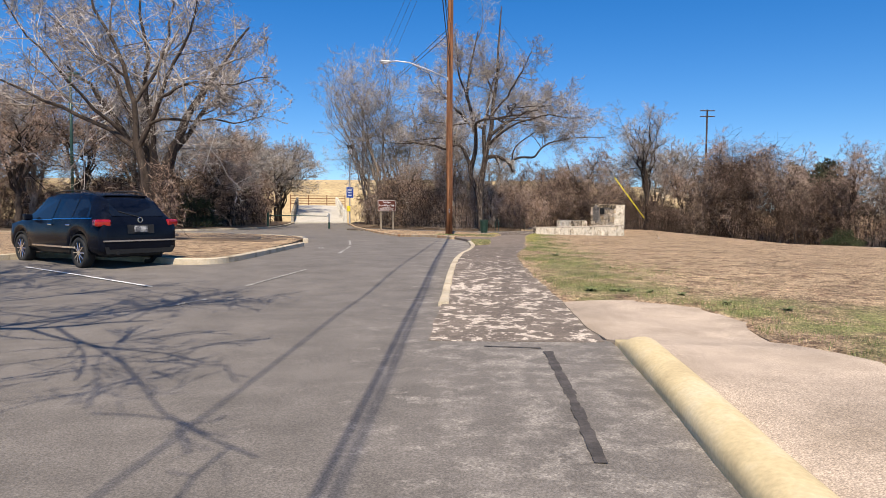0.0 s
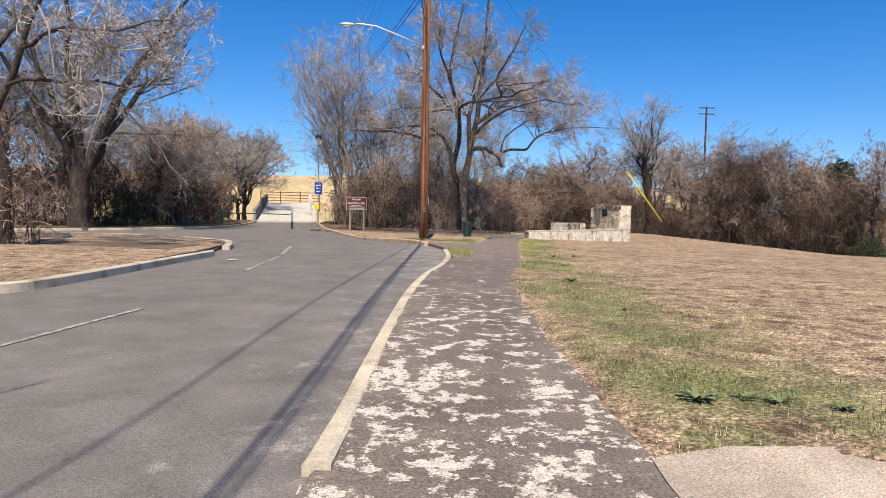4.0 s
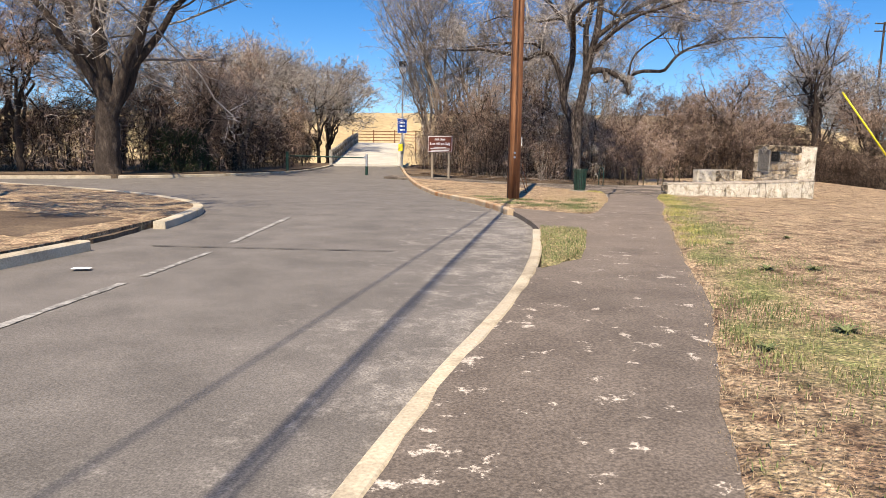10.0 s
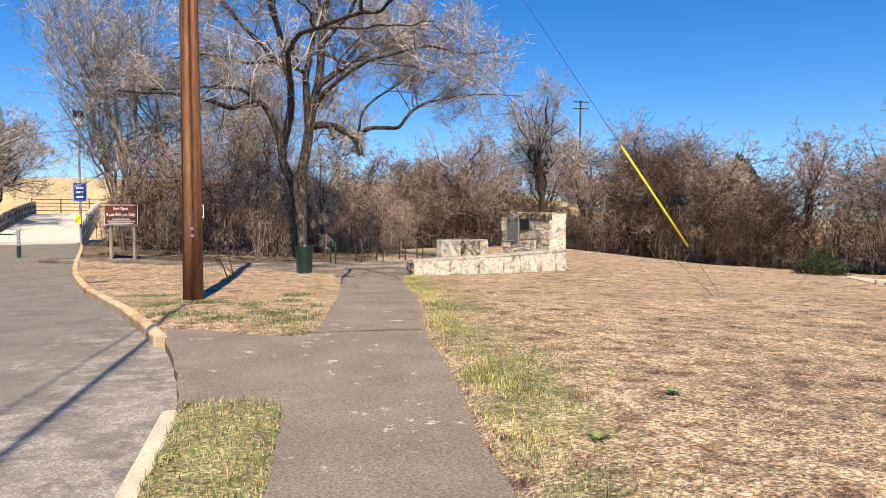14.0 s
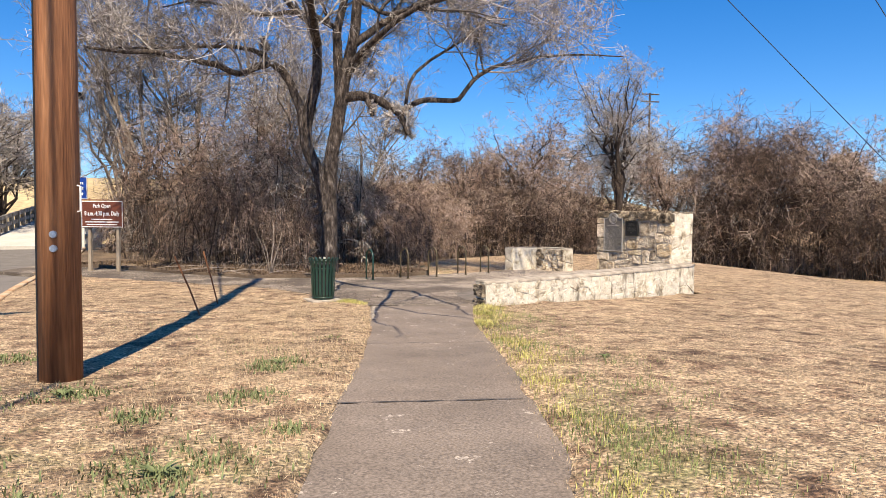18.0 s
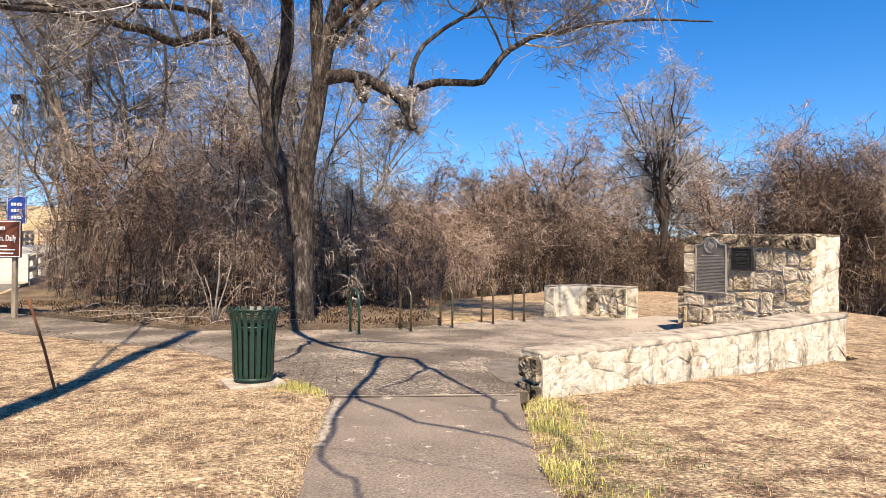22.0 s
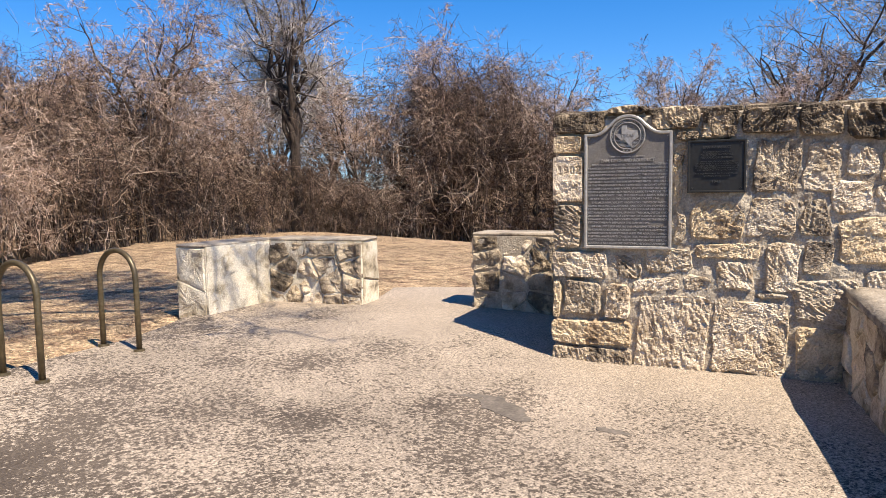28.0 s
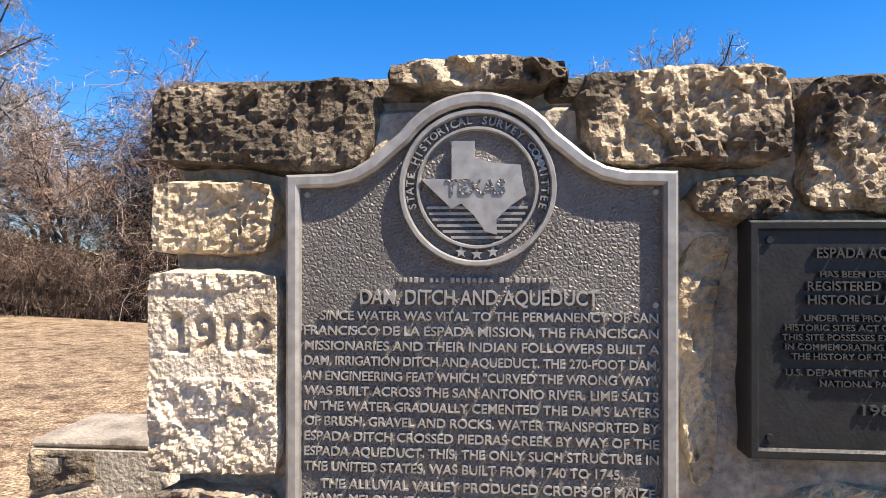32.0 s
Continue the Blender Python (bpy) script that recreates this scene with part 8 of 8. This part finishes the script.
def edge_x(Y):
    return np.interp(Y, [7.4, 10.2, 13.3, 15.4, 17.0, 18.6, 20.4, 21.8, 23.4, 24.6, 26, 28, 31.3, 33, 35.2, 39.5, 41.3, 41.85], [3.7, 1.93, 1.83, 1.87, 1.94, 2.04, 2.35, 2.65, 2.83, 2.94, 3.12, 3.37, 3.72, 4.06, 4.38, 4.86, 5.2, 5.5])


def waves(X, Y, s, k):
    return np.sin(X * s + k) * np.sin(Y * s * 0.8 + 2 * k) + 0.6 * np.sin(X * s * 2.3 + Y * s * 1.7 + 3 * k) + 0.4 * np.sin(X * s * 5.1 - Y * s * 4.3 + k)


def grass(name, poly, area, n, zf, keep, length, width, material, label, seed, flat=0.7, parent=None):
    """Single blades scattered in a polygon, thinned by keep(X, Y)."""
    rng = np.random.default_rng(seed)
    x0, x1, y0, y1 = area
    X, Y = rng.uniform(x0, x1, n), rng.uniform(y0, y1, n)
    ok = in_poly(poly, X, Y)
    X, Y = X[ok], Y[ok]
    ok = rng.random(len(X)) < keep(X, Y)
    X, Y = X[ok], Y[ok]
    n = len(X)
    Z = np.array([zf(x, y) for x, y in zip(X, Y)])
    a = rng.uniform(0, math.tau, n)
    ln = length * rng.uniform(0.5, 1.4, n)
    lean = rng.uniform(0.15, 1.0, n) * flat
    d = np.stack([np.cos(a), np.sin(a)], 1)
    w = np.stack([-np.sin(a), np.cos(a)], 1) * (width * rng.uniform(0.6, 1.4, n))[:, None]
    b = np.stack([X, Y, Z - 0.008], 1)
    V = np.empty((n, 5, 3))
    mid = b + np.concatenate([d * (ln * lean * 0.35)[:, None], (ln * np.sqrt(1 - lean * lean * 0.8) * 0.6)[:, None]], 1)
    tip = b + np.concatenate([d * (ln * lean)[:, None], (ln * np.sqrt(1.001 - np.minimum(lean, 1) ** 2) * 0.9 + 0.004)[:, None]], 1)
    w3 = np.concatenate([w, np.zeros((n, 1))], 1)
    V[:, 0], V[:, 1], V[:, 2], V[:, 3], V[:, 4] = b - w3, b + w3, mid + w3 * 0.8, mid - w3 * 0.8, tip
    i = np.arange(n)[:, None] * 5
    F = np.concatenate([i + np.array([0, 1, 2]), i + np.array([0, 2, 3]), i + np.array([3, 2, 4])])
    if material == "straw":
        V = V[:, [0, 1, 4]]
        F = np.arange(n * 3).reshape(n, 3)
    ob = new(name, mesh_from(name, V.reshape(-1, 3), F, M[material], smooth=False))
    return tagged(ob, label, "grass", kind="stuff")


def dry_keep(X, Y):
    d = X - edge_x(Y)
    return np.clip(np.exp(-np.maximum(d, 0) / 4.0) * 0.9 + 0.12, 0, 1) * np.clip(0.6 + 0.35 * waves(X, Y, 1.3, 1.0), 0.15, 1) * np.clip(0.68 + 0.6 * waves(X, Y, 9.0, 2.0), 0.1, 1)


def green_keep(X, Y):
    d = X - edge_x(Y)
    wide = 1.0 + 1.1 * np.clip((24 - Y) / 10, 0, 1)
    band = np.exp(-((d - 0.45 * wide) / (0.75 * wide)) ** 2) * (0.5 + 0.5 * np.clip((42 - Y) / 10, 0, 1))
    band = band * np.clip((d + 0.02) / 0.15, 0, 1)
    return np.clip(band * np.clip(0.25 + 0.7 * waves(X, Y, 1.7, 0.4), 0.08, 1.0), 0, 1)


grass("dry_grass", LAWN, (1.7, 30, 3, 60), 1900000, z_lawn, dry_keep, 0.04, 0.0026, "straw", "short dry straw-coloured grass on the lawn", 61, 0.95)
grass("green_grass", LAWN, (1.7, 9, 6, 42), 420000, z_lawn, green_keep, 0.05, 0.0026, "blade", "patches of green grass along the path edge", 62, 0.7)
grass("green_grass", LAWN, (2.4, 6.0, 26, 42), 90000, z_lawn, lambda X, Y: np.clip(np.exp(-((X - edge_x(Y) - 0.28) / 0.26) ** 2) * np.clip(0.45 + 0.6 * waves(X, Y, 2.3, 1.7), 0.05, 1), 0, 1), 0.055, 0.0028, "blade_yellow", "yellow-green grass along the path edge", 73, 0.8)
grass("leaf_litter", FARBANK, (-6, 8, 48.4, 56), 60000, z_bank, lambda X, Y: np.clip(0.35 + 0.6 * waves(X, Y, 1.9, 3), 0.1, 1), 0.075, 0.014, "litter", "dead leaves and dry grass under the brush", 66, 0.98)
grass("leaf_litter", PLAZA, (-6, 7, 43, 52), 7000, lambda x, y: 0.024, lambda X, Y: np.clip(0.25 + 0.6 * waves(X, Y, 1.1, 4), 0.02, 1) * np.clip((6.5 - X) / 5, 0, 1), 0.02, 0.008, "litter", "scattered dead leaves on the worn paving", 69, 0.99)
grass("dry_grass", VERGE, (-5, 3.5, 30, 47), 70000, z_verge, lambda X, Y: np.clip(0.6 + 0.4 * waves(X, Y, 1.5, 2), 0.15, 1), 0.036, 0.0024, "straw", "dry grass round the pole", 63, 0.9)
grass("green_grass", VERGE, (-1, 3.5, 30, 43), 30000, z_verge, lambda X, Y: np.clip(0.9 * waves(X, Y, 1.4, 5) - 0.35, 0, 1) * np.clip((38 - Y) / 5, 0.1, 1), 0.055, 0.0026, "blade", "green tufts in the verge", 64, 0.7)
grass("green_grass", STRIP, (1, 2, 24, 28), 5000, lambda x, y: h_walk(y) + 0.035, lambda X, Y: np.full(len(X), 0.7), 0.055, 0.0026, "blade", "green grass in the small strip", 65, 0.75)
grass("dry_grass", STRIP, (1, 2, 24, 28), 5000, lambda x, y: h_walk(y) + 0.035, lambda X, Y: np.full(len(X), 0.8), 0.045, 0.0024, "straw", "dry grass in the small strip", 66, 0.85)

grass("dry_grass", [(p[0] - 0.12, p[1]) if 10 < p[1] < 42 and p[0] < 6 else p for p in LAWN], (1.6, 5.8, 10, 42), 420000, lambda x, y: h_walk(y) + 0.004, lambda X, Y: np.clip(np.exp(-((X - edge_x(Y) - 0.08) / 0.10) ** 2) * 0.6 * np.clip(0.75 + 0.5 * waves(X, Y, 3.1, 2), 0.2, 1), 0, 1), 0.026, 0.0022, "straw", "pale straw fringe along the path edge", 67, 1.0)
grass("dry_grass", VERGE, (1.0, 3.5, 31, 42.2), 60000, lambda x, y: z_verge(x, y), lambda X, Y: np.full(len(X), 0.5), 0.045, 0.0022, "straw", "long dry grass beside the path", 68, 0.95)


# ---- weeds, shrubs and litter ----
def rosette(x, y, z, r, n, seed, label):
    rng = random.Random(seed)
    e = thing("weed", label, "plant", (x, y, z), "low weeds in the lawn")
    for i in range(n):
        a, ln = rng.uniform(0, math.tau), r * rng.uniform(0.6, 1.1)
        up = rng.uniform(0.25, 0.9)
        bm = bmesh.new()
        rows = []
        for k in range(5):
            t = k / 4
            w = 0.075 * r * math.sin(math.pi * min(1, t * 0.85 + 0.12)) * (1 + 0.25 * (k % 2))
            p = Vector((math.cos(a) * ln * t, math.sin(a) * ln * t, ln * up * math.sin(t * 1.9) * 0.55))
            s_ = Vector((-math.sin(a), math.cos(a), 0)) * w
            rows.append([bm.verts.new(p - s_), bm.verts.new(p + Vector((0, 0, -0.15 * w))), bm.verts.new(p + s_)])
        for p, q in zip(rows, rows[1:]):
            bm.faces.new((p[0], p[1], q[1], q[0]))
            bm.faces.new((p[1], p[2], q[2], q[1]))
        part("leaf", bm, M["weed"], e)


M["weed"] = mat("grey_green_leaf", [(0.3, (0.08, 0.105, 0.04)), (0.7, (0.20, 0.22, 0.095))], 14, 0.7, 0.2, 60, 0.003)
M["evergreen"] = mat("evergreen_leaf", [(0.3, (0.02, 0.03, 0.012)), (0.7, (0.055, 0.065, 0.025))], 2, 0.7, 0, rnd="island", rndamt=0.4)
WEEDS = [(3.0, 17.9, 0.16, 16, 1), (3.5, 21.2, 0.12, 12, 2), (3.75, 24.0, 0.14, 12, 3), (4.3, 24.1, 0.13, 12, 4), (3.9, 26.3, 0.10, 10, 5), (2.75, 20.6, 0.09, 10, 6), (5.0, 27.2, 0.11, 10, 7), (5.6, 36.0, 0.08, 9, 8), (3.05, 14.9, 0.08, 9, 9), (2.55, 11.25, 0.17, 18, 10), (2.92, 11.3, 0.12, 14, 11), (3.1, 11.2, 0.13, 14, 12), (3.46, 11.06, 0.12, 14, 13), (3.9, 10.83, 0.12, 14, 14), (4.3, 10.05, 0.1, 12, 15), (4.9, 9.45, 0.13, 14, 16)]
for x, y, r, n, sd in WEEDS:
    rosette(x, y, z_lawn(x, y), r * 1.0, n + 22, sd, "low grey-green broadleaf weed in the dry lawn")
CLUMPS = [(0.55, 34.9, 0.3), (-0.1, 34.5, 0.3), (1.3, 34.0, 0.22), (2.02, 34.47, 0.25), (2.35, 33.5, 0.16), (2.1, 36.1, 0.28), (1.75, 32.85, 0.4), (1.93, 32.05, 0.35), (0.4, 32.9, 0.35), (2.0, 35.8, 0.2), (-0.7, 36.9, 0.35), (1.0, 32.3, 0.3), (2.6, 38.2, 0.14)]


def clump_keep(X, Y):
    return np.clip(sum(np.exp(-((X - x) ** 2 + (Y - y) ** 2) / (r * 0.75) ** 2) for x, y, r in CLUMPS) * np.clip(0.6 + 0.6 * waves(X, Y, 9.0, 1.2), 0.05, 1), 0, 1)


def fallen_branch(x, y, a, ln, r, seed):
    """A bare branch lying on the litter, with a few side shoots."""
    rng = random.Random(seed)
    e = thing("fallen_branch", "pale bare fallen branch at the foot of the brush", "branch", (x, y, 0.08), "fallen branches")

    def run(p, d, length, lift, n=7):
        pts = []
        for i in range(n):
            u = i / (n - 1)
            b = d + 0.5 * math.sin(u * 3 + seed)
            pts.append((p[0] + math.cos(b) * length * u, p[1] + math.sin(b) * length * u, max(0.0, p[2] + lift * math.sin(u * 2.6)) + rng.uniform(0, 0.02)))
        return pts

    main = run((0, 0, 0.0), radians(a), ln, 0.12)
    part("stem", tube_bm(main, [r * (1 - 0.1 * i) for i in range(7)], 6), M["bark_pale"], e, smooth=True)
    for i in (2, 3, 4, 5):
        part("shoot", tube_bm(run(main[i], radians(a) + rng.choice((-1, 1)) * rng.uniform(0.5, 1.0), ln * rng.uniform(0.2, 0.4), 0.18, 5), [r * 0.45, r * 0.4, r * 0.35, r * 0.28, r * 0.2], 5), M["bark_pale"], e, smooth=True)


for i, (x, y, a, ln, r) in enumerate(((-1.9, 50.3, -25, 1.9, 0.018), (-0.6, 49.6, -40, 1.6, 0.02), (0.1, 49.2, 150, 1.4, 0.014), (0.75, 48.75, 20, 1.2, 0.016), (1.5, 48.8, 165, 1.5, 0.014), (1.75, 48.7, 5, 0.9, 0.012), (-2.8, 51.3, -30, 1.7, 0.016))):
    fallen_branch(x, y, a, ln, r, 5 + i)
e = thing("sapling", "pale multi-stemmed sapling leaning out of the brush", "sapling", (0.85, 49.0, 0.06))
for i, (dx, dy, hh, r) in enumerate(((0.1, -0.1, 1.5, 0.028), (0.32, -0.05, 1.25, 0.022), (-0.22, 0.05, 1.0, 0.016), (-0.45, -0.1, 1.35, 0.014), (0.5, 0.1, 0.8, 0.012))):
    part("stem", tube_bm([(0, 0, -0.1), (dx * 0.25, dy * 0.3, hh * 0.3), (dx * 0.6 + 0.03, dy * 0.7, hh * 0.65), (dx, dy, hh)], [r, r * 0.85, r * 0.65, r * 0.35], 6), M["bark_pale"], e, smooth=True)


YELLOW = [(2.95, 42.6, 0.3), (3.2, 42.35, 0.24), (5.4, 41.35, 0.36), (5.15, 40.6, 0.3), (4.95, 39.4, 0.28)]
for poly, zf, sd in ((VERGE, z_verge, 71), (LAWN, z_lawn, 72)):
    grass("green_grass", poly, (2.5, 6.0, 38.8, 43), 60000, zf, lambda X, Y: np.clip(sum(np.exp(-((X - x) ** 2 + (Y - y) ** 2) / (r * 0.75) ** 2) for x, y, r in YELLOW), 0, 1), 0.06, 0.003, "blade_yellow", "yellow-green grass tufts beside the path", sd, 0.8)
grass("weed_clumps", VERGE, (-1.2, 3.2, 31.2, 39), 150000, z_verge, clump_keep, 0.055, 0.006, "weed", "ragged clumps of green broadleaf weeds in the verge", 69, 0.9)
for x, y, r, n, sd in ((2.1, 36.15, 0.12, 12, 25), (1.75, 32.8, 0.14, 14, 26), (0.5, 34.85, 0.13, 12, 27)):
    rosette(x, y, z_verge(x, y), r, n + 14, sd, "green broadleaf weed in the verge")


def leafy(name, at, size, n, label, seed, category="shrub", leaf=0.05):
    """A dense evergreen of many small leaves on a few stems."""
    rng = np.random.default_rng(seed)
    e = thing(name, label, category, at)
    P = []
    for i in range(9):
        a, t = rng.uniform(0, math.tau), rng.uniform(0.2, 0.8)
        P.append(limb([(0, 0, -0.1), (math.cos(a) * size[0] * t * 0.5, math.sin(a) * size[1] * t * 0.5, size[2] * 0.45), (math.cos(a) * size[0] * t, math.sin(a) * size[1] * t, size[2] * 0.8)], 0.03 * size[2], 0.01, rng=rng)[0])
    P = np.stack(P)
    st = new("stem_cluster", mesh_from("stem_cluster", *tubes([(P, np.full(P.shape[:2], 0.012 * size[2]), 5)]), M["bark_dark"]))
    st.parent = e
    v = unit(rng.normal(size=(n, 3)))
    v[:, 2] = np.abs(v[:, 2]) * 0.95 + 0.02
    lump = 1 + 0.22 * np.sin(v[:, 0] * 7 + seed) * np.sin(v[:, 1] * 6) + 0.15 * np.sin(v[:, 2] * 11 + seed)
    c = v * np.array(size) * (rng.uniform(0.55, 1.0, n) ** 0.5 * lump)[:, None]
    a, b = unit(rng.normal(size=(n, 3))) * leaf, unit(rng.normal(size=(n, 3))) * leaf * 0.5
    V = np.stack([c - a, c + b, c + a, c - b], 1).reshape(-1, 3)
    F = np.arange(n * 4).reshape(n, 4)
    lf = new("foliage", mesh_from("foliage", V, F, M["evergreen"], smooth=False))
    lf.parent = e


leafy("evergreen_shrub", (33.0, 56.8, h_lawn(33, 56.8) - 0.1), (1.55, 1.4, 1.6), 7000, "rounded dark green shrub at the lawn edge", 3, leaf=0.06)
leafy("evergreen_tree", (43.5, 80, -1.0), (4.6, 4.2, 7.4), 11000, "dark evergreen tree standing behind the bare brush", 5, "tree", 0.3)
leafy("evergreen_shrub", (-18.6, 50.5, 0.1), (1.6, 1.5, 2.6), 5000, "dark olive evergreen shrub among the brush", 7, leaf=0.07)
